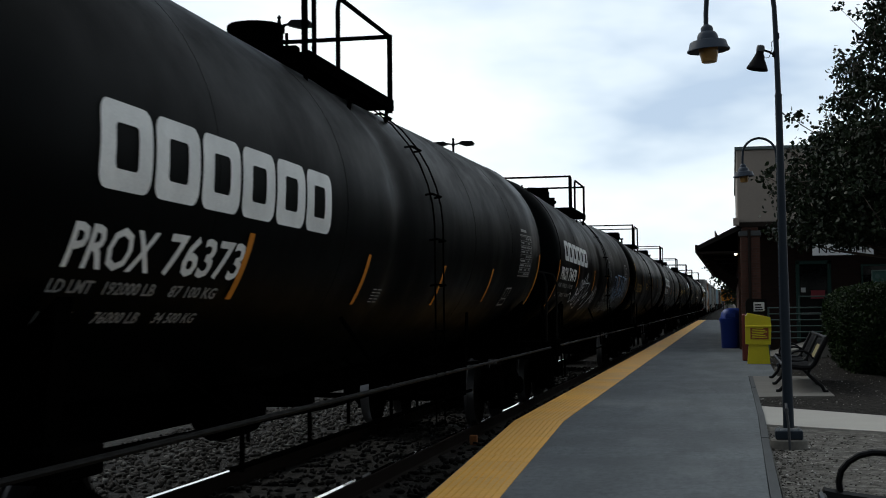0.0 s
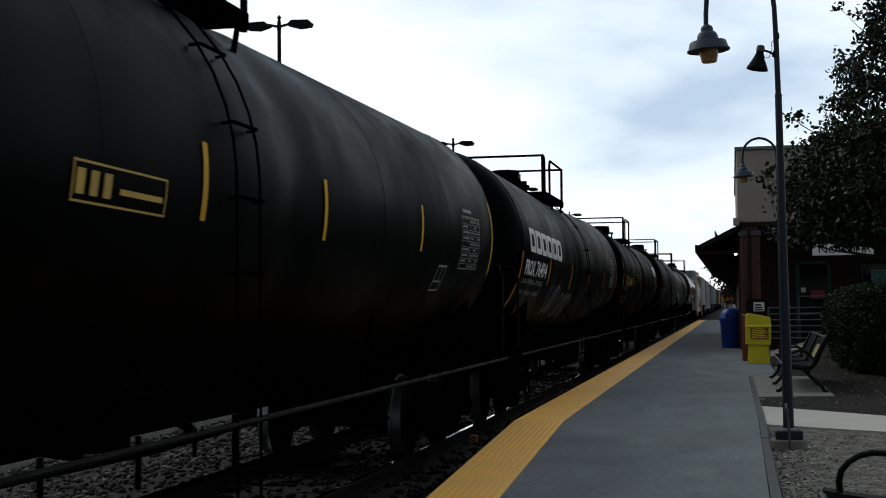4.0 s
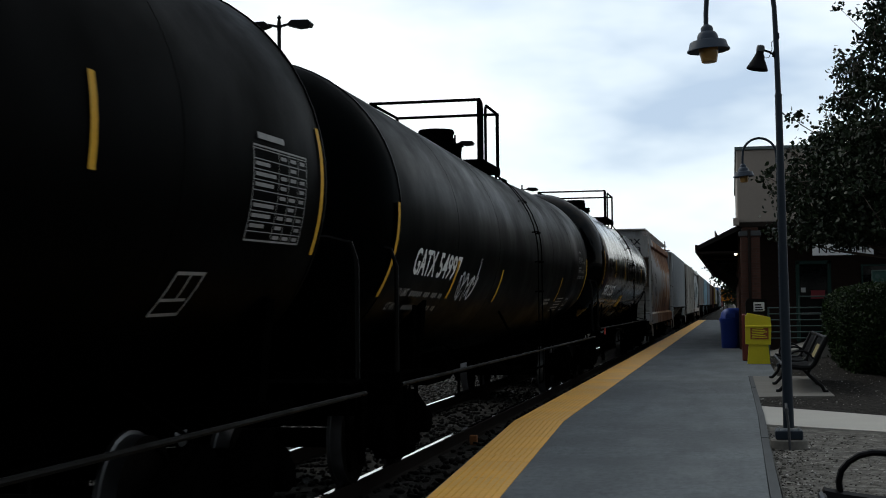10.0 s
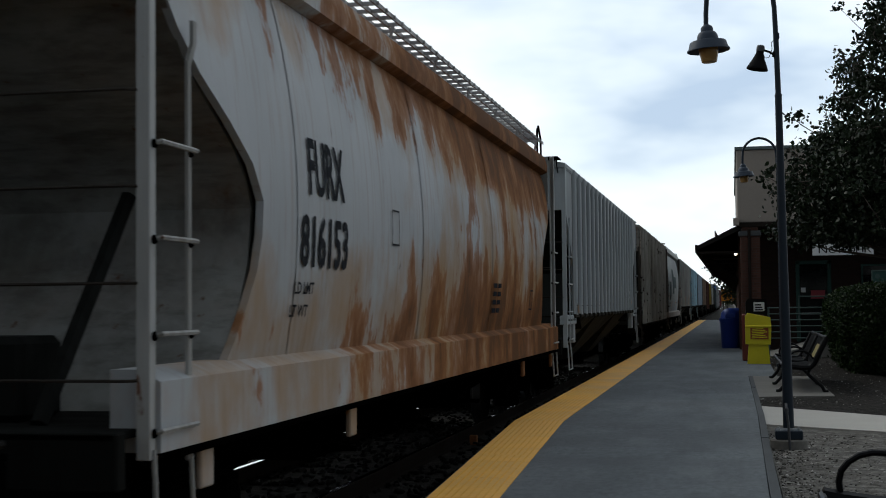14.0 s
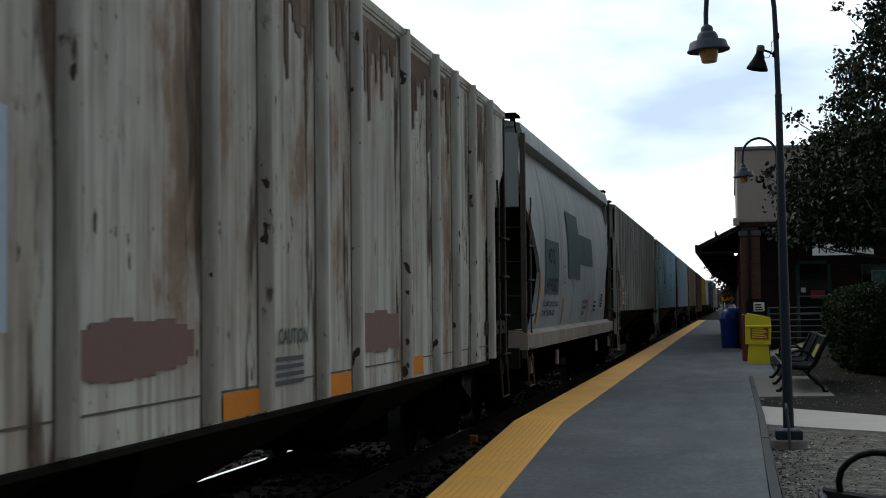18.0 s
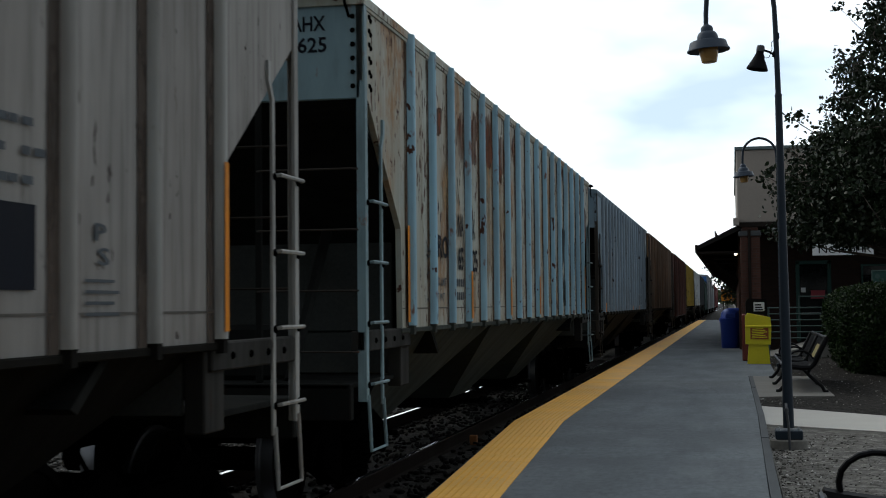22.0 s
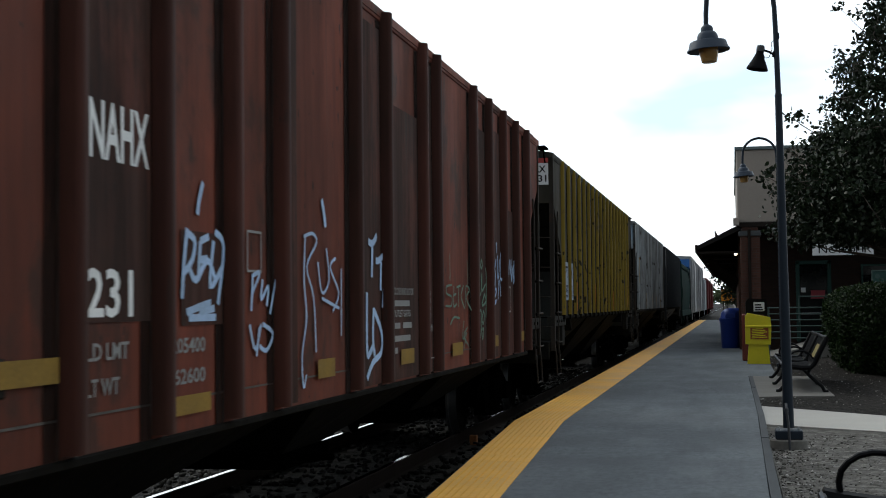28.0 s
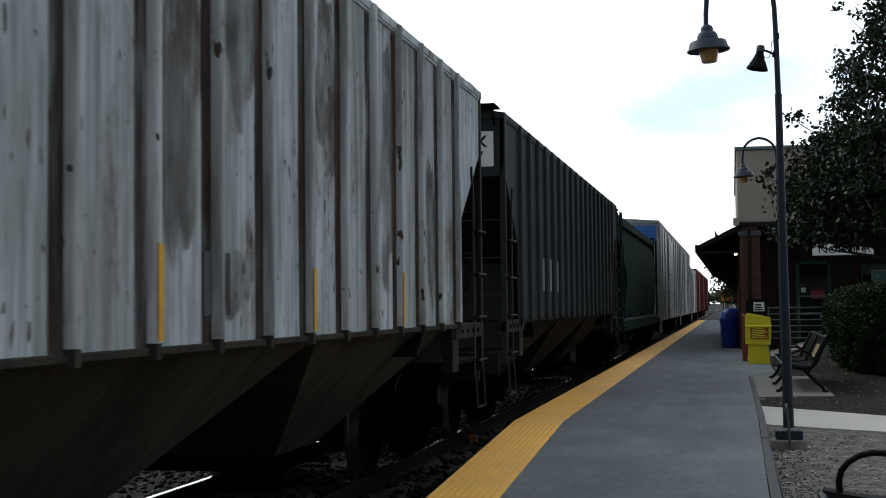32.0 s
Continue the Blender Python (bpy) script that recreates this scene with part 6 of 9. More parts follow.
    # canopy over the platform
    part("canopy_roof", Shape().add([(-1.08, 43.6, 3.3), (0.3, 43.6, 3.98), (0.3, 84.0, 3.98), (-1.08, 84.0, 3.3), (-1.08, 43.6, 3.16), (0.3, 43.6, 3.8), (0.3, 84.0, 3.8), (-1.08, 84.0, 3.16)],
                                    [(0, 1, 2, 3), (4, 7, 6, 5), (0, 4, 5, 1), (1, 5, 6, 2), (2, 6, 7, 3), (3, 7, 4, 0)]), M_ROOF, st, "dark shingled canopy")
    part("fascia", Shape().box(-1.13, -1.06, 43.55, 84.0, 3.08, 3.34, 0.01), M_TIMBER, st)
    part("soffit", Shape().box(-1.06, 0.3, 43.6, 84.0, 3.06, 3.12), M_TIMBER, st)
    for k in range(8):
        y = 45.5 + 5.2 * k
        part("bracket", Shape().tube([(0.2, y, 2.2), (-0.25, y, 2.55), (-0.85, y, 3.06)], 0.07, 6).box(-0.95, 0.22, y - 0.06, y + 0.06, 2.95, 3.06, 0.01), M_TIMBER, st)
    for k in range(6):
        y = 43.8 + 1.3 * k
        part("snow_guard", Shape().tube([(-0.5 + 0.1 * (k % 2), y, 3.6), (-0.5, y, 3.78)], 0.02, 5), M_TIMBER, st)
    part("bulkhead_lamp", Shape().lathe([(0.0, 0.03), (-0.03, 0.04), (-0.06, 0.03), (-0.07, 0.01)], 'z', (0.12, 43.9, 3.06), 12), M_BULB, st, "small lit globe under the canopy")
    part("eave_box", Shape().box(0.06, 0.24, 41.75, 41.96, 3.82, 4.05, 0.01), M_STUCCO, st)
    return st


station()


def place_sign(t, items):
    """Upright letters on the face of the board, one mesh each."""
    for txt, x0, x1 in items:
        cu = bpy.data.curves.new("letter", 'FONT')
        cu.body, cu.size, cu.extrude, cu.resolution_u = txt, 0.3, 0.002, 3
        ob = new("letter", cu)
        dg = bpy.context.evaluated_depsgraph_get()
        me = bpy.data.meshes.new_from_object(ob.evaluated_get(dg))
        bpy.data.objects.remove(ob)
        xs, zs = [v.co.x for v in me.vertices], [v.co.y for v in me.vertices]
        kx, kz = (x1 - x0) / (max(xs) - min(xs)), 0.21 / (max(zs) - min(zs))
        lo, zl = min(xs), min(zs)
        for v in me.vertices:
            v.co = (x0 + (v.co.x - lo) * kx, -0.004 - v.co.z, 0.065 + (v.co.y - zl) * kz)
        me.materials.clear()
        me.materials.append(M_BLACK)
        part("letter", me, None, t)


def sign_board():
    t = thing("station_sign", "long white name board with dark print, half behind leaves", "sign", "", pose(2.36, 41.9, 2.88))
    part("board", Shape().box(0, 1.75, 0, 0.05, 0, 0.34, 0.005), M_LABEL, t)
    place_sign(t, [("N", 0.18, 0.42), ("O", 0.46, 0.70), ("R", 0.76, 0.98), ("T", 1.02, 1.2), ("H", 1.24, 1.46), ("R", 1.49, 1.69)])
    for x in (0.25, 1.5):
        part("hanger", Shape().tube([(x, 0.025, 0.34), (x, 0.025, 0.95)], 0.015, 6), M_TIMBER, t)
    g = thing("green_notice_board", "small green notice board on two posts behind the hedge", "sign", "", pose(3.98, 41.0, 0.0))
    part("panel", Shape().box(0, 1.2, 0, 0.05, 1.8, 2.36, 0.01), M_GREENPAINT, g)
    part("emblem", Shape().lathe([(-0.004, 0.07), (0.0, 0.07)], 'y', (0.13, -0.002, 2.22), 16), M_PALEGREEN, g)
    part("board_frame", Shape().box(-0.03, 0.0, -0.01, 0.06, 1.75, 2.4, 0.005).box(0, 1.2, -0.01, 0.06, 2.36, 2.4, 0.005), M_PALEGREEN, g)
    for x in (0.0, 1.15):
        part("post", Shape().box(x, x + 0.05, 0.02, 0.07, 0.0, 1.8, 0.005), M_GREENPAINT, g)


sign_board()


def ramp_rail():
    structure("ramp", Shape().prism([(0.95, 0.0), (0.95, 0.02), (2.4, 0.42), (4.2, 0.42), (4.2, 0.0)], 'y', 37.9, 41.5), M_CONC, "low concrete access ramp to the station door")
    t = thing("ramp_railing", "pale green pipe railing along the access ramp", "railing", "", pose(0, 38.0, 0))
    for k in range(6):
        z = 0.52 + 0.165 * k
        part("rail", Shape().tube([(0.92, 0, z), (3.4, 0, z)], 0.017, 8), M_PALEGREEN, t)
    for x in (0.95, 2.53, 3.4):
        part("post", Shape().tube([(x, 0, 0.0 if x < 1 else 0.42), (x, 0, 1.36)], 0.024, 8), M_PALEGREEN, t)
    part("handrail", Shape().tube([(1.9, 3.2, 0.9), (1.9, 3.2, 1.66), (3.4, 3.2, 1.66)], 0.02, 8), M_PALEGREEN, t)


ramp_rail()


# ---- planting ----
def leaf_cards(pts, size, rng, per=3, broad=0.45):
    """Small bent leaves round each point: arrays of corners and faces."""
    n = len(pts) * per
    c = np.repeat(pts, per, 0) + rng.normal(0, size * 0.9, (n, 3))
    a, b = rng.standard_normal((n, 3)), rng.standard_normal((n, 3))
    a /= np.linalg.norm(a, axis=1)[:, None]
    b -= (b * a).sum(1)[:, None] * a
    b /= np.linalg.norm(b, axis=1)[:, None]
    k = size * rng.uniform(0.6, 1.3, (n, 1))
    nrm = np.cross(a, b) * k
    a, b = a * k, b * k * broad
    v = np.stack([c - a, c - 0.35 * a + b + 0.2 * nrm, c + 0.4 * a + 0.85 * b + 0.25 * nrm, c + a - 0.2 * nrm, c + 0.4 * a - 0.85 * b + 0.25 * nrm, c - 0.35 * a - b + 0.2 * nrm], 1)
    return v.reshape(-1, 3), np.arange(6 * n).reshape(n, 6)


def tree(x, y, h, trunk_h, width, label, mat, seed, leaf=0.07, clumps=2600, per=4, cat="tree", squash=1.0, shape=((0, 0.3, 0.6, 1), (0.6, 1, 0.85, 0.15))):
    rg = np.random.default_rng(seed)
    t = thing("tree", label, cat, "", pose(x, y, -0.05))
    part("trunk", Shape().tube([(0, 0, 0), (0.04, 0.02, trunk_h), (-0.03, 0.05, h * 0.55), (0.02, 0, h * 0.92)], [0.15, 0.11, 0.06, 0.015], 10), M_BARK, t)
    centres = []
    nl = 34
    for k in range(nl):
        u = (k + 0.5) / nl
        z = trunk_h + (h * 0.95 - trunk_h) * u
        r = width * float(np.interp(z / h, *shape))
        a = k * 2.4 + rg.uniform(-0.4, 0.4)
        r *= rg.uniform(0.72, 1.15)
        tip = Vector((r * math.cos(a), r * math.sin(a) * squash, z + r * 0.25))
        mid = Vector((tip.x * 0.5, tip.y * 0.5, z - 0.1))
        part("limb", Shape().tube([(0, 0, z - 0.45), mid, tip], [0.04, 0.025, 0.006], 5), M_BARK, t)
        for j in range(9):
            q = 0.3 + 0.72 * j / 8
            p = mid.lerp(tip, (q - 0.5) / 0.5) if q > 0.5 else Vector((0, 0, z - 0.4)).lerp(mid, q / 0.5)
            centres.append((p.x, p.y, p.z, 0.16 + 0.28 * rg.uniform() * (1.1 - 0.5 * q)))
    centres = np.array(centres)
    wt = np.clip(1.25 - 0.95 * centres[:, 2] / h, 0.15, 1)
    pick = centres[rg.choice(len(centres), clumps, p=wt / wt.sum())]
    pts = pick[:, :3] + rg.normal(0, 1, (clumps, 3)) * pick[:, 3:4]
    v, f = leaf_cards(pts, leaf, rg, per)
    loose("crown", v, f, mat, "", t)
    return t


def platform_tree(x, y):
    """Round lower crown packed with leaves, airy twigs with leaf clumps above."""
    rg = np.random.default_rng(12)
    t = thing("tree", "broad-leaved tree with dark leaves, dense below and airy above", "tree", "", pose(x, y, -0.05))
    part("trunk", Shape().tube([(0, 0, 0), (0.04, 0.02, 1.9), (-0.03, 0.05, 4.6), (0.1, 0, 7.2), (0.15, 0, 9.2)], [0.15, 0.11, 0.07, 0.035, 0.01], 10), M_BARK, t)
    hs = (2.4, 2.8, 3.1, 3.6, 4.1, 4.4, 4.8, 5.05, 5.4, 5.75, 6.1, 6.45, 6.8, 7.4, 9.2)
    reach = (2.3, 2.6, 2.75, 2.8, 2.65, 2.2, 2.05, 1.7, 1.8, 1.4, 1.72, 1.4, 0.8, 0.72, 0.3)
    clumps = []
    z = 2.75
    k = 0
    while z < 9.0:
        for j in range(5 if z < 5 else 4):
            a = k * 2.4 + j * 1.571 + rg.uniform(-0.5, 0.5)
            r = float(np.interp(z, hs, reach)) * (rg.uniform(0.8, 1.06) if z < 5 else rg.uniform(0.62, 1.03))
            tip = Vector((r * math.cos(a), r * math.sin(a), z + 0.05 * r))
            root = Vector((0.03, 0.02, max(2.3, z - 0.5 * r)))
            mid = root.lerp(tip, 0.55) + Vector((0, 0, -0.08))
            limb = part("limb", Shape().tube([root, mid, tip], [0.035 if z < 5 else 0.026, 0.02, 0.007], 5), M_BARK, t)
            tw = Shape()
            for i in range(7):
                q = 0.45 + 0.55 * i / 6
                p = root.lerp(mid, q / 0.55) if q < 0.55 else mid.lerp(tip, (q - 0.55) / 0.45)
                e = p + Vector((rg.normal() * 0.22, rg.normal() * 0.22, 0.12 + rg.normal() * 0.16))
                tw.tube([p, e], [0.007, 0.004], 4)
                if rg.uniform() < (0.98 if z < 5 else 0.8):
                    clumps.append((*e, rg.uniform(0.055, 0.095), 30 if z < 5 else 24))
            tagged(part("twig_spray", tw, M_BARK, limb), kind="stuff")
        z += 0.26 if z < 4.9 else 0.27
        k += 1
    # inner leaves of the lower crown
    for k in range(1500):
        zz = rg.uniform(2.5, 4.75)
        a, r = rg.uniform(0, 6.283), math.sqrt(rg.uniform(0, 1)) * 0.86 * float(np.interp(zz, hs, reach))
        clumps.append((r * math.cos(a), r * math.sin(a), zz, 0.15, 22))
    for k in range(430):
        zz = 4.6 + 3.8 * rg.uniform(0, 1) ** 1.5
        a, r = rg.uniform(0, 6.283), math.sqrt(rg.uniform(0, 1)) * 0.8 * float(np.interp(zz, hs, reach))
        clumps.append((r * math.cos(a), r * math.sin(a), zz, 0.1, 22))
    pts = np.concatenate([np.array(c[:3]) + rg.normal(0, 1, (c[4], 3)) * c[3] * np.array([1, 1, 0.75]) for c in clumps])
    low = 2.66 + 0.07 * np.sin(pts[:, 0] * 7.0) + rg.normal(0, 0.05, len(pts))
    pts = pts[pts[:, 2] > low]
    v, f = leaf_cards(pts, 0.047, rg, 1, 0.62)
    loose("crown", v, f, M_LEAF, "", t)
    return t


platform_tree(3.35, 27.0)


def hedge():
    """A long clipped mound, bulging over its base."""
    rg = np.random.default_rng(21)
    t = thing("hedge", "dense clipped green hedge with rounded, bulging sides", "hedge", "", pose(0, 0, 0))

    def skin(a, q):
        # a: round the plan; q: 0 at the ground, 1 at the crown
        girth = np.interp(q, [0, 0.2, 0.45, 0.62, 0.74, 0.84, 0.93, 1.0], [0.86, 0.93, 1.0, 0.99, 0.94, 0.84, 0.6, 0.0])
        hh = np.interp(q, [0, 0.2, 0.45, 0.62, 0.74, 0.84, 0.93, 1.0], [0.0, 0.35, 0.95, 1.35, 1.6, 1.76, 1.86, 1.9])
        ca, sa = np.cos(a), np.sin(a)
        k = (np.abs(ca) ** 2.6 + np.abs(sa) ** 2.6) ** (-1 / 2.6)
        lump = 1 + 0.02 * np.sin(a * 11 + q * 9) + 0.015 * np.sin(a * 23 - q * 13)
        return np.stack([4.7 + 2.6 * ca * k * girth * lump, 31.6 + 4.6 * sa * k * girth * lump, hh * (0.98 + 0.02 * np.sin(a * 9))], -1)
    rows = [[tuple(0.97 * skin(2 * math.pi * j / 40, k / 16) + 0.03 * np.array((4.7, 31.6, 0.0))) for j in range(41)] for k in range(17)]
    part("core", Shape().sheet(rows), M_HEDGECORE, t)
    n = 17000
    a = math.pi + rg.uniform(-1.7, 1.75, n)
    pts = skin(a, rg.uniform(0, 1, n) ** 0.8) + rg.normal(0, 0.028, (n, 3))
    pts[:, 2] = np.abs(pts[:, 2])
    v, f = leaf_cards(pts, 0.034, rg, 4)
    loose("leaves", v, f, M_HEDGE, "", t)


# the core's dark colour stands for the shade between the leaves
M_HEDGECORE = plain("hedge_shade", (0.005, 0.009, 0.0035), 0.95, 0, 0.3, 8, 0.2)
hedge()


def far_woods():
    """Trees and low things at the end of the view."""
    rg = np.random.default_rng(31)
    pts = []
    for k in range(26):
        cx, cy = 3.0 + 26 * rg.uniform() ** 1.5, 125 + 190 * rg.uniform()
        hh = 6 + 4 * rg.uniform()
        w = 2.4 + 1.4 * rg.uniform()
        q = rg.normal(0, 1, (170, 3))
        q /= np.linalg.norm(q, axis=1)[:, None]
        q *= rg.uniform(0.55, 1.05, (170, 1))
        pts.append(np.stack([cx + q[:, 0] * w, cy + q[:, 1] * w, hh * 0.55 + q[:, 2] * hh * 0.45], -1))
    v, f = leaf_cards(np.concatenate(pts), 0.34, rg, 4)
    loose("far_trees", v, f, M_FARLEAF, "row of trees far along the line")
    pts = []
    for k in range(60):
        cx, cy = -130 + 260 * k / 59 + rg.normal() * 3, 640 + 60 * rg.uniform()
        q = rg.normal(0, 1, (60, 3))
        pts.append(np.stack([cx + q[:, 0] * 5, cy + q[:, 1] * 4, 2.5 + np.abs(q[:, 2]) * 2.2], -1))
    v, f = leaf_cards(np.concatenate(pts), 1.0, rg, 3)
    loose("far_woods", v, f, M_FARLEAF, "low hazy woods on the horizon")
    t = thing("rail_signal", "distant trackside signal on a mast", "signal", "", pose(-0.9, 230, -0.4))
    part("mast", Shape().tube([(0, 0, 0), (0, 0, 4.6)], 0.09, 8), M_BLACK, t)
    part("head", Shape().box(-0.3, 0.3, -0.15, 0.15, 3.6, 4.8, 0.05), M_BLACK, t)
    b = thing("crossing_board", "orange-brown board on two posts far down the platform", "sign", "", pose(-0.3, 150, 0.0))
    part("panel", Shape().box(-0.9, 0.9, 0, 0.06, 1.7, 3.0, 0.02), M_ORANGE, b)
    for x in (-0.7, 0.7):
        part("post", Shape().box(x - 0.05, x + 0.05, 0.0, 0.1, -0.3, 1.7, 0.01), M_TIMBER, b)


far_woods()
tree(0.9, 96.0, 6.4, 1.6, 2.1, "rounded tree beyond the canopy, leaves showing under its eave", M_LEAF, 17, 0.11, 1500, 4)
lamp_post(1.04, 30.0, 0.03)


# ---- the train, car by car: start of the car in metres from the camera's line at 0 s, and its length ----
# grimy car ends and hopper bays, bases lowered further for their shade
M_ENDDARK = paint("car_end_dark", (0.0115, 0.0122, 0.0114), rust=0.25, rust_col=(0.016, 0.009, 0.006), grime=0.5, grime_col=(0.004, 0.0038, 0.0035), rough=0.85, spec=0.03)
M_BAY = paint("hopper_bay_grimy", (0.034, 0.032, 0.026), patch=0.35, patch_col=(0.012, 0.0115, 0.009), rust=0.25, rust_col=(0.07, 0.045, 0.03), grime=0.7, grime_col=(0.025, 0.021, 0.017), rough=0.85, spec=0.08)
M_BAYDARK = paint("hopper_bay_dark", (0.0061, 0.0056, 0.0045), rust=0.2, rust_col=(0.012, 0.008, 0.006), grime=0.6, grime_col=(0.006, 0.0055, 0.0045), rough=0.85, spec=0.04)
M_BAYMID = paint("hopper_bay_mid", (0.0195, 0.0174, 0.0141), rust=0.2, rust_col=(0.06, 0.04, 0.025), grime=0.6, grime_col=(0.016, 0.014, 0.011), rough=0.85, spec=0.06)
M_LADMID = paint("grimy_ladder_paint", (0.0660, 0.0594, 0.0523), rust=0.2, grime=0.5, grime_col=(0.05, 0.042, 0.034), rough=0.75)
M_BRONZE = plain("faded_bronze_reflector", (0.26, 0.15, 0.07), 0.5, 0, 0.2, 10, 0.0)
M_PANEL_E = plain("pale_grey_panel", (0.3, 0.32, 0.36), 0.4, 0, 0.15, 6, 0.0)
M_PANELBLUE = plain("pale_blue_panel", (0.27, 0.34, 0.42), 0.6, 0, 0.15, 6, 0.0)
M_PANELGREY = plain("blue_grey_panel", (0.062, 0.088, 0.09), 0.75, 0, 0.25, 2.5, 0.0, spec=0.05)
M_BROWNPATCH = plain("maroon_patch", (0.12, 0.065, 0.055), 0.7, 0, 0.25, 6, 0.0)
M_TANPATCH = plain("tan_patch", (0.15, 0.125, 0.105), 0.7, 0, 0.2, 6, 0.0, spec=0.1)
M_YLETDIM = plain("faded_yellow_paint", (0.16, 0.115, 0.03), 0.65, 0, 0.3, 14, 0.0)
BLK = M_BLACKLET
M_YWORN = plain("worn_yellow_reflector", (0.2, 0.125, 0.025), 0.6, 0, 0.4, 12, 0.05, spec=0.1)

YS = (4.6, 7.45, 10.5, 13.45)


def wave(rng, y0, y1, v0, v1, n, w):
    """A run of slanted, looping letter outlines."""
    out = []
    for k in range(n):
        a = y0 + (y1 - y0) * k / n
        d = (y1 - y0) / n
        t, b = v1 - rng.uniform(0, 0.2) * (v1 - v0), v0 + rng.uniform(0, 0.2) * (v1 - v0)
        m = (t + b) / 2
        if k % 3 == 0:
            pts = [(a, b), (a + 0.35 * d, t), (a + 0.5 * d, t - 0.05), (a + 0.6 * d, b), (a + d, b + 0.06)]
        elif k % 3 == 1:
            pts = [(a + 0.8 * d, t), (a + 0.2 * d, t - 0.04), (a, m), (a + 0.15 * d, b), (a + 0.7 * d, b), (a + d, m), (a + 0.8 * d, t)]
        else:
            pts = [(a + 0.1 * d, t), (a, b), (a + 0.6 * d, m), (a + 0.9 * d, t), (a + 0.95 * d, b)]
        out.append(("line", pts, w))
    return out


def hanging_runs(rng, spans, top, drop, w=0.07):
    """Rust that hangs from the eave in ragged runs; one bundle for each panel."""
    out = []
    for u0, u1 in spans:
        bars, u = [], u0
        while u < u1 - 0.02:
            e = min(u1, u + w * rng.uniform(0.4, 1.3))
            bars.append(("bar", u, e, top - drop * rng.uniform(0.15, 1.0) ** 1.4, top))
            u = e
        out.append(("bundle", bars))
    return out


def sill_marks(car, y0, y1, items):
    """Edge channel of the end platform, with small words on it."""
    part("platform_edge", Shape().box(1.45, 1.5, y0, y1, 1.0, 1.12, 0.006), M_UNDER, car)
    place_marks(car, [("sill_stencil", M_DULLWHITE, items, "small white stencil on the sill")], lambda u, w: ((1.505, u, w), (1.0, 0.0, 0.0)))


def maker_tank(s0, L, number, extra=(), label="", up=0.0, du=0.0, dl=0.0, ys=YS):
    marks = [("maker_mark", M_WHITE, block_logo(2.45 + dl, 2.29 + up * 0.8, 0.44 - up * 0.3, 3.85, 6), "white block of a maker's mark"),
             ("reporting_mark", M_WHITE, [("fit", "PROX", 2.33 + du, 3.3 + du, 1.89 + up, 0.23), ("fit", number, 3.45 + du, 4.62 + du, 1.89 + up, 0.24)], "white stencilled reporting mark"),
             ("load_stencil", M_DULLWHITE, [("fit", "LD LMT", 2.3 + du, 2.75 + du, 1.75 + up, 0.075), ("fit", "LT WT", 2.35 + du, 2.7 + du, 1.57 + up, 0.075)]
              + [("fit", w, a + du, b + du, v + up, 0.075) for w, a, b, v in (("192000 LB", 2.88, 3.5, 1.75), ("87 100 KG", 3.7, 4.4, 1.75), ("76000 LB", 2.95, 3.5, 1.57), ("34 500 KG", 3.7, 4.3, 1.57))], ""),
             ("reflector", M_ORANGE, stripes(L, ys, 1.75 + 1.15 * up, 2.2 + 1.15 * up, (1.6, 2.47), 0.09, 1.14), "orange reflective strip"),
             ("data_plate", M_DULLWHITE, tank_plates(L) + hazard_frame(L - 3.95, 1.67, 1.95) + [("bundle", [("bar", a, a + 0.12, 1.78 + 0.03 * j, 1.79 + 0.03 * j) for a in (7.95, 8.1) for j in range(5)])], "white stencilled test data")]
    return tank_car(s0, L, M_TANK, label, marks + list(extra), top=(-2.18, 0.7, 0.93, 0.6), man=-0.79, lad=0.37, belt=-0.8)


def union_tank(s0, L, number, label, extra=(), opti=0.0, u=1.9, up=0.0, mat=None, R=1.45, zc=2.55, first=1.05, ys=(4.7, 7.85, 10.4, 13.55), vs=(2.27, 2.72), hv=1.86, last=1.36, tail=1.3, haz=4.4, lm=None):
    lm = lm or M_YLET
    marks = [("reporting_mark", lm, [("fit", "UTLX", u, u + 1.06, 2.08 + up, 0.28), ("fit", number, u + 1.18, u + 2.28, 2.09 + up, 0.27)], "yellow stencilled reporting mark"),
             ("load_stencil", M_YLETDIM, [("fit", "THE TANK CAR PEOPLE", u - 0.25, u + 0.95, 1.95 + up, 0.09)] + small_lines(u - 0.3, 1.7 + up, 2, 1.6), "faded yellow stencils"),
             ("reflector", M_YREF, stripes(L, ys, vs[0], vs[1], (2.06, 2.97), 0.07, first, last), "yellow reflective strip"),
             ("data_plate", M_DULLWHITE, tank_plates(L) + hazard_frame(L - haz, hv, hv + 0.29) + [("frame", u + 2.85, u + 3.08, 2.0 + up, 2.27 + up, 0.015)], "white stencilled test data")]
    if opti:
        marks.append(("lining_mark", M_YLET, [("frame", 6.4, 7.45, opti, opti + 0.2, 0.012), ("bar", 6.44, 6.52, opti + 0.04, opti + 0.16), ("bar", 6.58, 6.66, opti + 0.04, opti + 0.16), ("bar", 6.72, 6.8, opti + 0.04, opti + 0.16), ("bar", 6.9, 7.4, opti + 0.07, opti + 0.1)], "small yellow mark in plain shapes"))
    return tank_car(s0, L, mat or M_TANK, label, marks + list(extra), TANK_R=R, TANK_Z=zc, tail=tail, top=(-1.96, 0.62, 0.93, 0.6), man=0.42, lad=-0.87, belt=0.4)


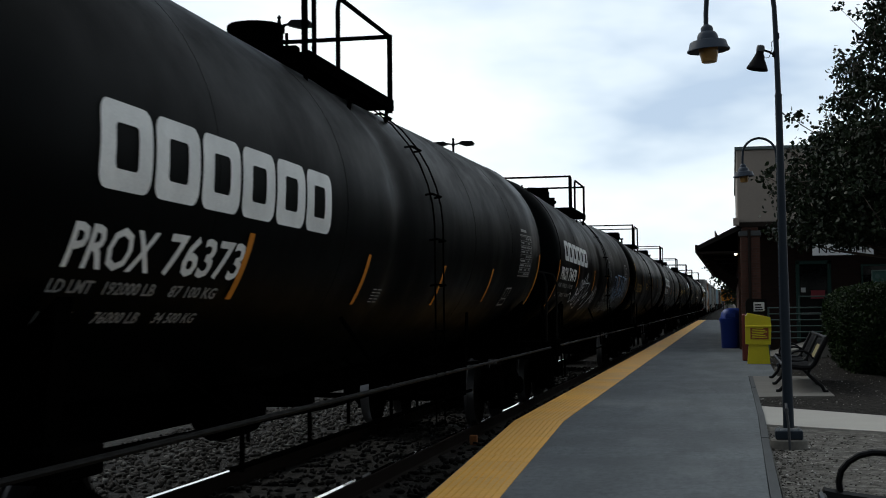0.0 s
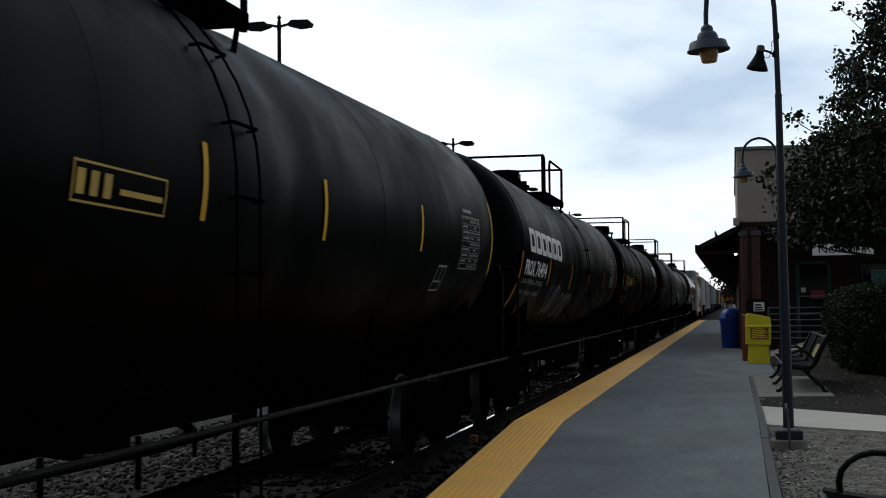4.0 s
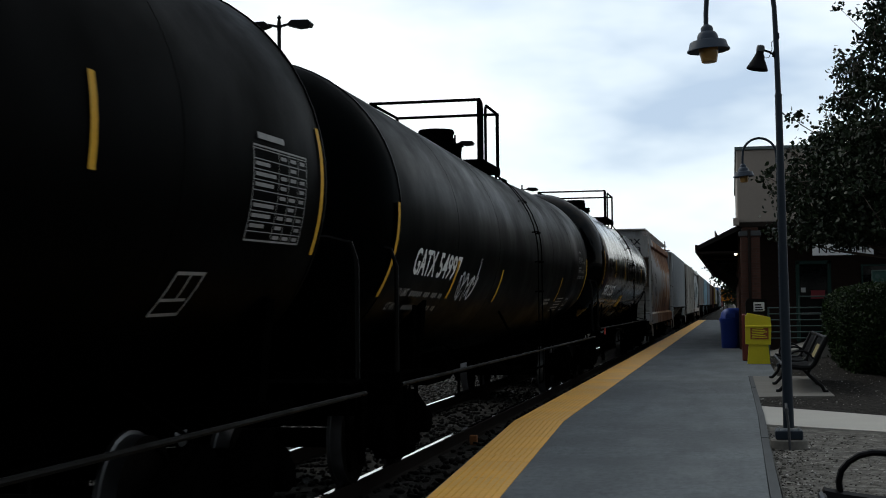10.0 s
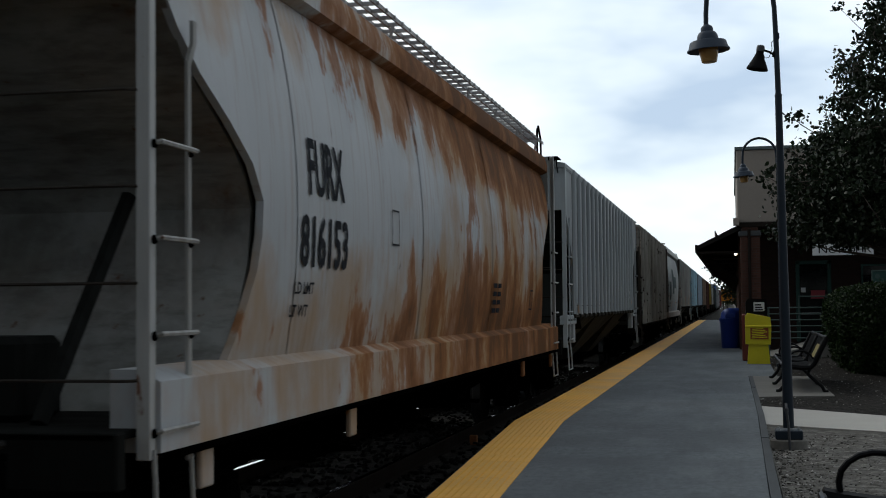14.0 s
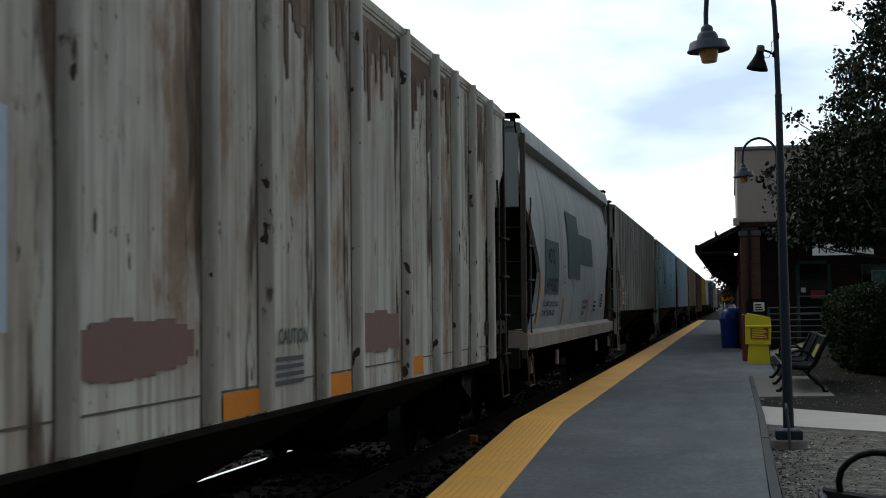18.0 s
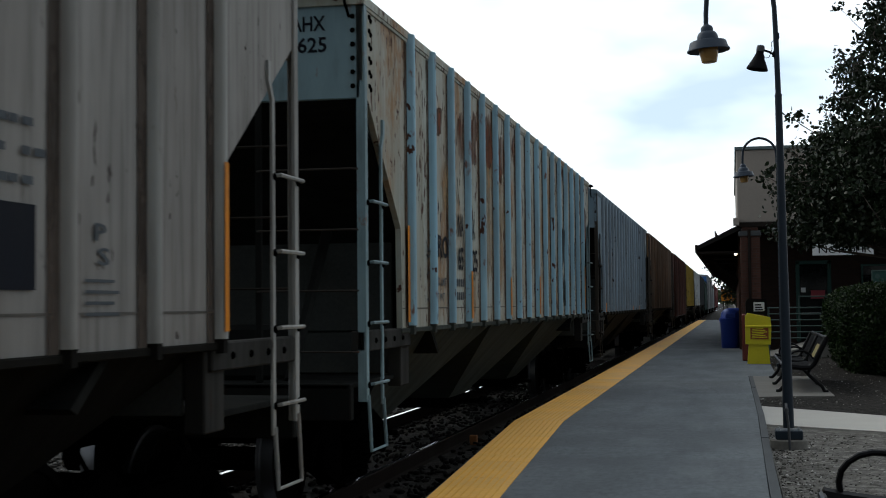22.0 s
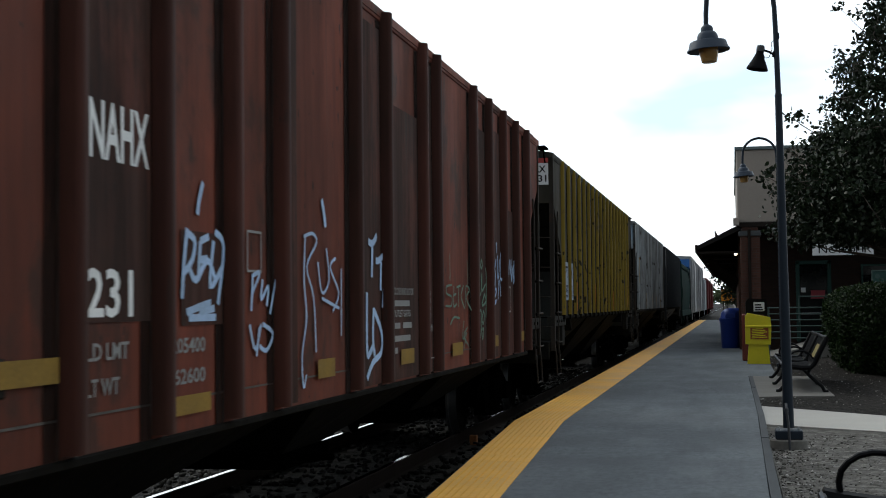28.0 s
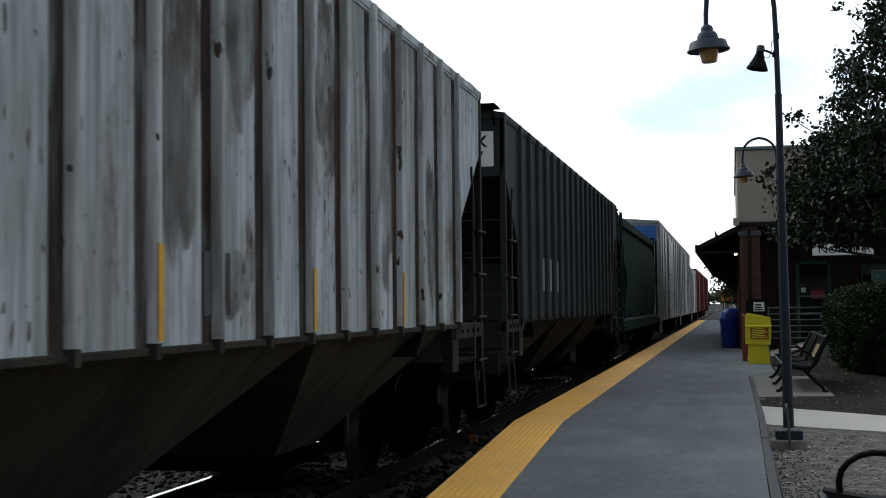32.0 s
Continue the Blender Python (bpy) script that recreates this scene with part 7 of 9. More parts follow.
CARS = []
rs = random.Random(3)
CARS.append(maker_tank(3.5, 18.85, "76373", label="black tank car with white block lettering and orange strips"))
LINE_TAG_START = [("line", [(3.62, 1.92), (3.76, 1.91), (3.87, 1.84), (3.97, 1.75), (4.12, 1.75), (4.33, 1.81), (4.55, 1.95), (4.60, 2.02), (4.53, 2.03), (4.50, 1.95), (4.64, 1.92), (4.91, 1.94)], 0.028),
    ("line", [(4.39, 1.73), (4.44, 1.81), (4.62, 1.90)], 0.028),
    ("line", [(4.89, 1.93), (4.67, 1.81), (4.60, 1.73), (4.71, 1.68), (4.91, 1.75), (5.07, 1.93), (5.10, 2.23), (4.91, 2.13), (4.94, 1.97), (5.07, 1.94)], 0.028),
    ("line", [(5.23, 2.19), (5.15, 2.07), (5.23, 2.01), (5.35, 2.08), (5.32, 2.22)], 0.028),
    ("line", [(5.44, 2.28), (5.38, 2.06)], 0.028)]
LINE_TAG_MIDDLE = [("line", [(5.53, 2.30), (5.41, 2.15), (5.59, 2.21), (5.55, 2.11), (5.38, 2.06)], 0.028),
    ("line", [(5.55, 2.02), (5.35, 1.82), (5.20, 1.68), (5.20, 1.61), (5.37, 1.64), (5.52, 1.80), (5.68, 1.92), (5.55, 1.82), (5.71, 1.79)], 0.028),
    ("line", [(5.91, 2.39), (5.68, 2.10)], 0.028),
    ("line", [(5.91, 2.39), (6.01, 2.09), (5.77, 1.88)], 0.028),
    ("line", [(5.71, 2.17), (6.33, 2.20)], 0.028)]
LINE_TAG_END = [("line", [(6.52, 2.21), (6.25, 2.05), (6.07, 1.93), (6.11, 1.86), (6.55, 2.00), (6.44, 1.86), (6.21, 1.70)], 0.028),
    ("line", [(6.47, 1.56), (6.96, 1.76), (7.56, 2.00), (7.37, 2.04)], 0.028),
    ("line", [(7.56, 2.00), (7.41, 1.85)], 0.028),
    ("line", [(7.91, 2.17), (7.76, 2.04), (7.65, 1.85), (7.90, 1.78), (7.80, 1.95), (8.07, 2.12), (8.23, 1.99), (8.12, 1.86)], 0.028)]
OUTLINE_TAG = [("line", [(10.75, 2.86), (10.55, 2.95), (10.5, 2.8), (10.6, 2.66), (10.78, 2.68)], 0.03),
    ("line", [(10.98, 2.8), (10.88, 2.78), (10.9, 2.62), (11.12, 2.58), (11.05, 2.76), (10.98, 2.8)], 0.03),
    ("line", [(11.3, 2.6), (11.15, 2.48), (11.36, 2.5), (11.3, 2.28)], 0.03),
    ("line", [(11.36, 2.5), (11.62, 2.34)], 0.03)]
def bubble(y0, y1, v0, v1, n, th, seed):
    """Fat, leaning, rounded letter outlines, one after another."""
    rg = random.Random(seed)
    out, d = [], (y1 - y0) / n
    for k in range(n):
        a, lean = y0 + d * k, rg.uniform(0.1, 0.35)
        t, b = v1 - rg.uniform(0, 0.15) * (v1 - v0), v0 + rg.uniform(0, 0.25) * (v1 - v0)
        m = b + (t - b) * rg.uniform(0.4, 0.6)
        legs = [(a + lean * d, t), (a + 0.1 * d, m), (a - 0.05 * d, b), (a + 0.25 * d, b - 0.04), (a + 0.4 * d, m - 0.05), (a + 0.6 * d, b + 0.02), (a + 0.9 * d, b), (a + 0.8 * d, m), (a + (0.75 + lean) * d, t - 0.03), (a + lean * d, t)]
        out.append(("line", legs, th))
        if k % 2:
            out.append(("line", [(a + 0.35 * d, m + 0.04), (a + 0.5 * d, m + 0.12), (a + 0.65 * d, m + 0.05), (a + 0.5 * d, m), (a + 0.35 * d, m + 0.04)], th * 0.7))
    return out


g2 = [("graffiti", M_GRAF, LINE_TAG_START + LINE_TAG_MIDDLE + LINE_TAG_END, "thin pale spray-paint line"),
      ("tag", M_GRAFDIM, OUTLINE_TAG + wave(rs, 10.1, 12.6, 1.86, 2.2, 9, 0.022) + wave(rs, 9.7, 13.4, 1.5, 1.85, 11, 0.026) + bubble(12.9, 16.6, 1.5, 1.95, 7, 0.03, 5) + bubble(15.6, 17.0, 2.05, 2.45, 3, 0.022, 8), "grey spray-paint lettering outlines"),
      ("tag_highlight", M_GRAFBLUE, bubble(12.4, 16.2, 1.85, 2.5, 5, 0.03, 3), "pale blue spray-paint highlights")]
CARS.append(maker_tank(22.35, 18.85, "76479", g2, "black tank car with white block lettering, heavily tagged with spray paint", up=0.26, du=-0.72, dl=-0.5, ys=(4.2, 7.25, 10.4, 13.8)))
CARS.append(union_tank(41.2, 18.8, "670034", "black tank car with yellow stencilled lettering and white-tipped strips", opti=2.25, u=2.15, first=1.36, ys=(4.98, 7.95, 10.3, 13.5)))
g4 = [("graffiti", M_GRAFDIM, scribble(rs, 5.0, 6.2, 1.5, 2.1, 4, 0.035) + scribble(rs, 6.6, 8.0, 1.45, 1.95, 3, 0.05), "faint grey spray-paint tag")]
CARS.append(maker_tank(60.0, 18.7, "76494", g4, "black tank car with white block lettering and a faint tag", up=0.26, du=-0.72, dl=-0.5, ys=(4.2, 7.25, 10.38, 13.82)))
g5 = [("reflective_panel", M_PANEL_E, [("bar", 15.52, 17.05, 2.74, 3.13)], "large pale grey panel near the far head")]
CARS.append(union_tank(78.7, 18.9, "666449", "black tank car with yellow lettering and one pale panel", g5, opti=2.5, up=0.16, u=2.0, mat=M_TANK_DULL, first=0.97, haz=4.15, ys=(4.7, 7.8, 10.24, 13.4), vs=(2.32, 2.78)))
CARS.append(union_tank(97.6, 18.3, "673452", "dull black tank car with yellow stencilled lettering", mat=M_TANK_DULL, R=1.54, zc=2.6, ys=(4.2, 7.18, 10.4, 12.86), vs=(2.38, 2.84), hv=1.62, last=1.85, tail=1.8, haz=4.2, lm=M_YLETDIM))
M7_DATA = [("fit", "AAR211A100W1", 15.41, 15.8, 2.7, 0.055),
           ("fit", "SAFETY VALVE 75 PSI", 15.41, 16.01, 2.58, 0.055),
           ("fit", "TESTED", 15.41, 15.64, 2.51, 0.055),
           ("bundle", [("bar", 15.79, 15.85, 2.52, 2.56), ("bar", 16.05, 16.12, 2.52, 2.56), ("bar", 16.39, 16.45, 2.52, 2.56)]),
           ("fit", "DUE", 16.26, 16.37, 2.515, 0.055),
           ("fit", "TANK 100 PSI", 15.41, 15.8, 2.4, 0.055),
           ("fit", "TESTED TRN -LGVW- 1996", 15.4, 16.12, 2.33, 0.055),
           ("fit", "DUE 2016", 16.23, 16.48, 2.33, 0.055),
           ("fit", "EXTERIOR HEATER COIL", 15.38, 16.03, 2.22, 0.055),
           ("fit", "200 PSI", 16.2, 16.41, 2.22, 0.055)]
m7 = [("reporting_mark", M_WHITE, [("fit", "GATX", 1.64, 2.6, 2.0, 0.27), ("fit", "54997", 2.73, 3.86, 2.0, 0.27)], "white stencilled reporting mark"),
      ("load_stencil", M_DULLWHITE, [("fit", "LD LMT", 1.4, 1.85, 1.76, 0.085), ("fit", "LT WT", 1.3, 1.65, 1.6, 0.085)] + small_lines(1.95, 1.76, 2, 1.5), ""),
      ("reflector", M_YREF, stripes(18.5, (3.65, 6.6, 13.0), 1.77, 2.22, (1.74, 2.63), 0.09, 0.72, 1.6), "yellow reflective strip"),
      ("graffiti", M_GRAF, [("line", [(4.0, 2.0), (4.15, 2.1), (4.25, 1.95), (4.4, 2.05), (4.55, 1.95), (4.7, 2.05), (4.9, 1.98), (5.0, 2.3)], 0.03)] + scribble(rs, 4.0, 5.0, 1.75, 2.1, 4, 0.025), "thin pale spray-paint signature"),
      ("data_plate", M_DULLWHITE, M7_DATA + hazard_frame(14.55, 1.55, 1.81)
       + [("bundle", [("bar", 13.06 + 0.07 * k, 14.0 + 0.05 * k, 1.56 + 0.062 * k, 1.585 + 0.062 * k) for k in range(5)])]
       + [("bundle", [("bar", 11.6 + a, 11.6 + c, v, v + 0.045) for v in (1.72, 1.79) for a, c in ((0.0, 0.08), (0.12, 0.42), (0.47, 0.72))])], "white stencilled test data")]
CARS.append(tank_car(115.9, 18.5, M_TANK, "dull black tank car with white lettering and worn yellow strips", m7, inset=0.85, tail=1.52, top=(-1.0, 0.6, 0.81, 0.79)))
m8 = [("reporting_mark", M_WHITE, [("fit", "SHPX", 2.25, 3.3, 1.89, 0.26), ("fit", "212557", 3.5, 4.9, 1.89, 0.26)], "white reporting mark"),
      ("load_stencil", M_DULLWHITE, [("fit", "LD LMT", 1.7, 2.1, 1.69, 0.085), ("fit", "LT WT", 1.6, 1.95, 1.53, 0.085)] + small_lines(2.2, 1.69, 2, 1.5) + [("frame", 4.85, 5.12, 1.86, 2.16, 0.014)], ""),
      ("reflector", M_YREF, stripes(17.9, (4.2, 7.15, 10.5, 13.68), 2.36, 2.8, (2.15, 2.9), 0.07, 1.15), "yellow reflective strip"),
      ("placard", M_YREF, [("bar", 7.42, 8.2, 1.56, 1.91, -0.05)], "yellow slanted safety placard"),
      ("placard_print", M_TIMBER, [("bundle", [("bar", 7.55, 8.0, 1.875, 1.885), ("bar", 7.6, 7.95, 1.8, 1.835), ("bar", 7.5, 8.05, 1.75, 1.757), ("bar", 7.5, 8.0, 1.72, 1.727), ("bar", 7.55, 7.9, 1.63, 1.655), ("bar", 7.5, 8.0, 1.59, 1.597)])], ""),
      ("data_plate", M_DULLWHITE, tank_plates(17.9, 15.35) + hazard_frame(13.6, 1.54, 1.85) + data_block(9.0, 9.3, 1.2, 1.4, 3, 1) + data_block(12.6, 13.4, 1.6, 1.66, 1, 3), "white stencilled test data")]
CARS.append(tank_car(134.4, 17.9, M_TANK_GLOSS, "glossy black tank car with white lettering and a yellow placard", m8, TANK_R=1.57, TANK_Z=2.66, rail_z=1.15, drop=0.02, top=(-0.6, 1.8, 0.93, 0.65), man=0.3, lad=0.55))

sill_marks(CARS[-2], 15.5, 17.9, [("fit", "2 INCH", 15.76, 15.98, 1.03, 0.05), ("fit", "HF COMP SHOES", 16.28, 16.8, 1.04, 0.05)])
sill_marks(CARS[-1], 0.3, 1.45, [("fit", "2 INCH TREAD COND SHOES", 0.36, 1.26, 1.05, 0.05)])
part("warning_flag", Shape().box(1.5, 1.53, 1.48, 1.53, 1.0, 1.15, 0.004), M_REDLET, CARS[-1], "small red flag plate")

# smooth-sided hoppers
P_FURX = rust_cloud("rusted_white_paint", (0.37, 0.385, 0.40), (0.30, 0.175, 0.075), (0.20, 0.075, 0.02))
P_FURXPOST = paint("dirty_white_paint", (0.33, 0.335, 0.33), rust=0.15, rust_col=(0.12, 0.05, 0.025), grime=0.4, grime_col=(0.14, 0.12, 0.095), rough=0.65)
P_FURXEND = paint("grimy_white_end", (0.22, 0.222, 0.212), rust=0.1, rust_col=(0.1, 0.05, 0.025), grime=0.5, grime_col=(0.06, 0.055, 0.042), patch=0.25, patch_col=(0.14, 0.08, 0.045), rough=0.7)
mI = [("reporting_mark", BLK, [("fit", "FURX", 3.15, 4.0, 2.46, 0.39), ("fit", "816153", 2.97, 4.08, 1.97, 0.35)], "dark blue stencilled reporting mark"),
      ("load_stencil", BLK, [("fit", "LD LMT", 2.88, 3.3, 1.78, 0.08), ("fit", "LT WT", 2.82, 3.2, 1.63, 0.08)] + [("frame", 5.4, 5.65, 2.2, 2.5, 0.015), ("frame", 13.4, 13.65, 1.62, 1.9, 0.02)] + data_block(10.4, 11.0, 1.6, 2.0, 4, 2), "dark stencils")]
eI = [("end_mark", BLK, [("fit", "FURX", 0.45, 1.25, 3.78, 0.2), ("fit", "816153", 0.25, 1.25, 3.5, 0.2)], "dark end lettering")]
CARS.append(smooth_hopper(152.3, 16.9, P_FURX, "white covered hopper streaked all over with orange-brown rust", mI, eI, end_sheet=P_FURXEND, end_mat=P_FURXPOST, sill=(0.98, 1.33), near=0.6))
P_J = paint("clean_grey_white_paint", (0.3360, 0.3650, 0.3800), rust=0.0, grime=0.12, grime_col=(0.3, 0.29, 0.27), rough=0.5, fade=0.06, runs=0.14)
J_STENCIL = [("fit", "LINING", 13.83, 14.09, 1.88, 0.055),
    ("fit", "URETHANE", 13.65, 14.07, 1.8, 0.055),
    ("fit", "EXTERIOR PAINT", 14.37, 14.83, 1.91, 0.045),
    ("bar", 14.4, 14.8, 1.855, 1.89),
    ("fit", "APPLIED 03-10", 14.37, 14.75, 1.795, 0.045),
    ("bundle", [("bar", 14.52, 14.72, 1.975 + 0.018 * j, 1.985 + 0.018 * j) for j in range(4)]),
    ("bundle", [("bar", 15.97, 16.38 - 0.1 * (j % 2), 2.2 + 0.045 * j, 2.225 + 0.045 * j) for j in range(3)]),
    ("bundle", [("bar", 15.99, 16.3 - 0.06 * (j % 2), 1.84 + 0.035 * j, 1.857 + 0.035 * j) for j in range(4)]),
    ("bundle", [("bar", 16.0, 16.34, 1.57 + 0.045 * j, 1.6 + 0.045 * j) for j in range(2)])]
mJ = [("warning_text", M_GREENLET, [("fit", "CAUTION", 10.6, 10.84, 2.1, 0.07), ("fit", "OPEN HATCH COVERS", 10.44, 11.02, 2.0, 0.07), ("fit", "BEFORE UNLOADING", 10.44, 11.0, 1.9, 0.07), ("fit", "COMPARTMENTS", 10.5, 10.94, 1.8, 0.07)], "dark caution stencil"),
      ("stencil", M_GREENLET, J_STENCIL, "dark stencils"),
      ("test_plate", M_LABEL, [("bar", 15.22, 15.64, 1.83, 2.11)], "white-edged test plate"),
      ("plate_print", BLK, [("bar", 15.26, 15.36, 2.0, 2.08), ("bar", 15.26, 15.36, 1.9, 1.98), ("bar", 15.42, 15.6, 1.9, 2.08)], ""),
      ("reflector", M_BRONZE, [("bar", 10.44, 10.84, 1.53, 1.66), ("bar", 13.7, 13.98, 1.55, 1.66), ("bar", 2.45, 2.85, 1.54, 1.68), ("bar", 6.2, 6.6, 1.54, 1.67), ("bar", 15.96, 16.37, 1.68, 1.79)], "faded bronze reflective strips")]
eJ = [("end_mark", BLK, [("text", "X 46", 0.6, 3.8, 0.18, 0.8)], "")]
CARS.append(ribbed_hopper(169.2, 19.0, 18, P_J, P_J, "clean grey-white ribbed covered hopper with dark caution stencils", mJ, eJ, plate=P_J))
P_K = paint("worn_beige_paint", (0.37, 0.368, 0.333), rust=0.2, rust_col=(0.06, 0.035, 0.024), grime=0.45, grime_col=(0.17, 0.135, 0.1), patch=0.25, patch_col=(0.2, 0.125, 0.08), rough=0.7, runs=0.45, chips=0.35, chip_col=(0.05, 0.03, 0.02))
kp = [p - 0.13 for p in (2.02, 2.94, 3.88, 4.9, 5.83, 7.45, 8.34, 9.5, 10.4, 11.98, 13.2, 14.15, 15.1, 16.2)]
P_KRUST = paint("eave_rust", (0.07, 0.042, 0.028), rust=0.3, rust_col=(0.035, 0.022, 0.017), grime=0.5, grime_col=(0.12, 0.085, 0.06), rough=0.85, fade=0.3, runs=0.5, patch=0.4, patch_col=(0.18, 0.14, 0.11))
K_PATCH = [("bundle", [("bar", 5.9, 6.0, 1.38, 1.6), ("bar", 6.0, 6.2, 1.36, 1.63), ("bar", 6.2, 6.45, 1.35, 1.65), ("bar", 6.45, 6.7, 1.36, 1.63), ("bar", 6.7, 6.95, 1.38, 1.64), ("bar", 6.95, 7.1, 1.4, 1.61), ("bar", 7.1, 7.19, 1.44, 1.58)]),
    ("bundle", [("bar", 10.55, 10.9, 1.34, 1.64), ("bar", 10.9, 11.3, 1.32, 1.66), ("bar", 11.3, 11.7, 1.35, 1.63)])]
mK = [("rust_run", P_KRUST, hanging_runs(rs, [(8.5, 9.2), (9.7, 10.1), (10.6, 11.7), (12.05, 13.0), (13.3, 13.9), (15.2, 15.8)], 3.98, 0.85), "brown rust hanging from the eave"),
      ("mark_panel", M_PANELBLUE, [("bar", 3.3, 3.76, 1.6, 2.5), ("bar", 3.9, 4.76, 1.6, 2.5), ("bar", 4.92, 5.3, 1.6, 2.5)], "pale blue painted panel"),
      ("reporting_mark", BLK, [("fit", "IT", 3.35, 3.65, 2.15, 0.25), ("fit", "LX", 4.2, 4.65, 2.15, 0.25), ("fit", "200", 3.33, 3.73, 1.72, 0.25), ("fit", "52", 4.25, 4.6, 1.72, 0.25)], "dark stencilled mark"),
      ("repaint_patch", M_BROWNPATCH, K_PATCH, "maroon repaint patches"),
      ("stencil", M_GREENLET, [("fit", "CAUTION", 8.55, 9.15, 1.46, 0.1)] + data_block(8.5, 9.2, 1.2, 1.4, 4, 1) + data_block(14.9, 15.05, 1.5, 1.9, 2, 1), "dark stencils"),
      ("reflector", M_ORANGE, [("bar", 2.55, 3.1, 1.5, 1.8), ("bar", 9.6, 10.2, 1.06, 1.21), ("bar", 7.6, 8.2, 1.06, 1.21), ("bar", 12.05, 12.6, 1.08, 1.24)], "orange reflective strips")]
eK = [("end_panel_paint", M_PANELBLUE, [("bar", -1.5, 1.5, 3.36, 4.0)], "pale blue-grey end panel"), ("end_mark", BLK, [("fit", "PTLX", 0.84, 1.33, 3.85, 0.11), ("fit", "220052", 0.76, 1.37, 3.68, 0.11)], "")]
P_KRIB = paint("worn_beige_rib", (0.38, 0.375, 0.345), rust=0.3, rust_col=(0.05, 0.03, 0.02), grime=0.45, grime_col=(0.16, 0.13, 0.1), rough=0.7, runs=0.4, chips=0.4, chip_col=(0.04, 0.026, 0.018))
CARS.append(ribbed_hopper(188.2, 18.25, 0, P_K, P_KRIB, "worn beige ribbed hopper with maroon patches and rust at the eave", mK, eK, deep=True, wide=kp, rib_w=0.12, rib_d=0.08, rivets=True, lad=M_LADBROWN, under=M_BAYDARK, dirt_shade=stain("brown_grey_stain", (0.11, 0.085, 0.065), 0.12), dirt_shade_w=0.22))
P_L = paint("dusty_grey_paint", (0.226, 0.250, 0.252), rust=0.0, grime=0.3, grime_col=(0.22, 0.205, 0.18), rough=0.55, fade=0.08, runs=0.15)
LCUT = [(1.28, 1.74), (1.43, 1.81), (2.11, 2.15), (2.24, 2.18), (2.87, 1.39), (3.03, 1.33), (3.07, 0.95), (3.82, 0.85), (4.0, 0.85)]
P_LSILL = paint("dusty_tan_sill", (0.2081, 0.1792, 0.1561), rust=0.1, grime=0.35, grime_col=(0.2, 0.15, 0.12), rough=0.65)
mL = [("dark_panel", M_PANELGREY, [("bar", 2.74, 4.36, 1.85, 2.7), ("bar", 5.66, 7.46, 2.14, 3.32), ("bar", 7.47, 9.8, 2.44, 3.0)], "blue-grey painted panels"),
      ("reporting_mark", BLK, [("fit", "MOCX", 3.04, 3.86, 2.34, 0.25), ("fit", "499007", 2.85, 4.23, 1.9, 0.22)], "dark reporting mark"),
      ("stencil", BLK, [("fit", "LD LMT 228100 LBS", 2.58, 4.4, 1.665, 0.085), ("fit", "LT WT 57900 LBS", 2.5, 4.1, 1.52, 0.085), ("fit", "DO NOT OPERATE CAR", 8.12, 9.02, 1.71, 0.065), ("fit", "WITH HATCHES OR", 8.1, 8.85, 1.6, 0.065),
                         ("fit", "GATES OPEN", 8.05, 8.55, 1.49, 0.065)] + data_block(10.2, 10.7, 1.55, 1.8, 3, 2) + [("frame", 5.05, 5.25, 2.05, 2.35, 0.016)], "dark stencils"),
      ("test_plate", BLK, [("bar", 11.62, 12.0, 1.62, 1.92)], "black test plate"), ("plate_edge", M_LABEL, [("frame", 11.6, 12.02, 1.6, 1.94, 0.014)], "white plate edge"), ("plate_print", M_DULLWHITE, [("bundle", [("bar", 11.66, 11.78, 1.66 + 0.06 * j, 1.69 + 0.06 * j) for j in range(4)] + [("bar", 11.83, 11.95, 1.66 + 0.06 * j, 1.69 + 0.06 * j) for j in range(3)])], ""),
      ("reflector", M_ORANGE, [("bar", 2.02, 2.14, 1.42, 2.2, 0.12), ("bar", 5.1, 5.22, 1.38, 1.8), ("bar", 9.15, 9.27, 1.38, 1.86), ("bar", 12.4, 12.5, 1.4, 2.1)], "orange reflective strips")]
eL = [("end_mark", BLK, [("fit", "D6", 0.68, 0.8, 3.64, 0.07), ("fit", "D6A", 0.68, 0.86, 3.54, 0.07), ("fit", "No. 18 Brake Beam", 0.43, 1.18, 3.35, 0.07), ("fit", "Draft Gear Grp J", 0.43, 1.11, 3.25, 0.07),
                         ("fit", "Grade E Coupler", 0.43, 1.08, 3.15, 0.07)], "dark end stencils")]
CARS.append(smooth_hopper(206.45, 14.85, P_L, "dusty grey smooth-sided hopper with blue-grey panels and a tan sill", mL, eL, sill_mat=P_LSILL, seams=6, grate=False, cut=LCUT, eave=4.0, lad=M_LADMID, sill=(1.07, 1.28), panel_lo=3.05))
P_M = paint("dusty_brown_grey_paint", (0.195, 0.187, 0.174), rust=0.05, rust_col=(0.07, 0.05, 0.04), grime=0.45, grime_col=(0.12, 0.105, 0.092), rough=0.75, fade=0.2, runs=0.45, chips=0.22, chip_col=(0.04, 0.032, 0.028))
P_MRIB = paint("dusty_rib", (0.262, 0.264, 0.25), rust=0.1, rust_col=(0.08, 0.06, 0.05), grime=0.35, grime_col=(0.17, 0.135, 0.115), rough=0.75, runs=0.4)
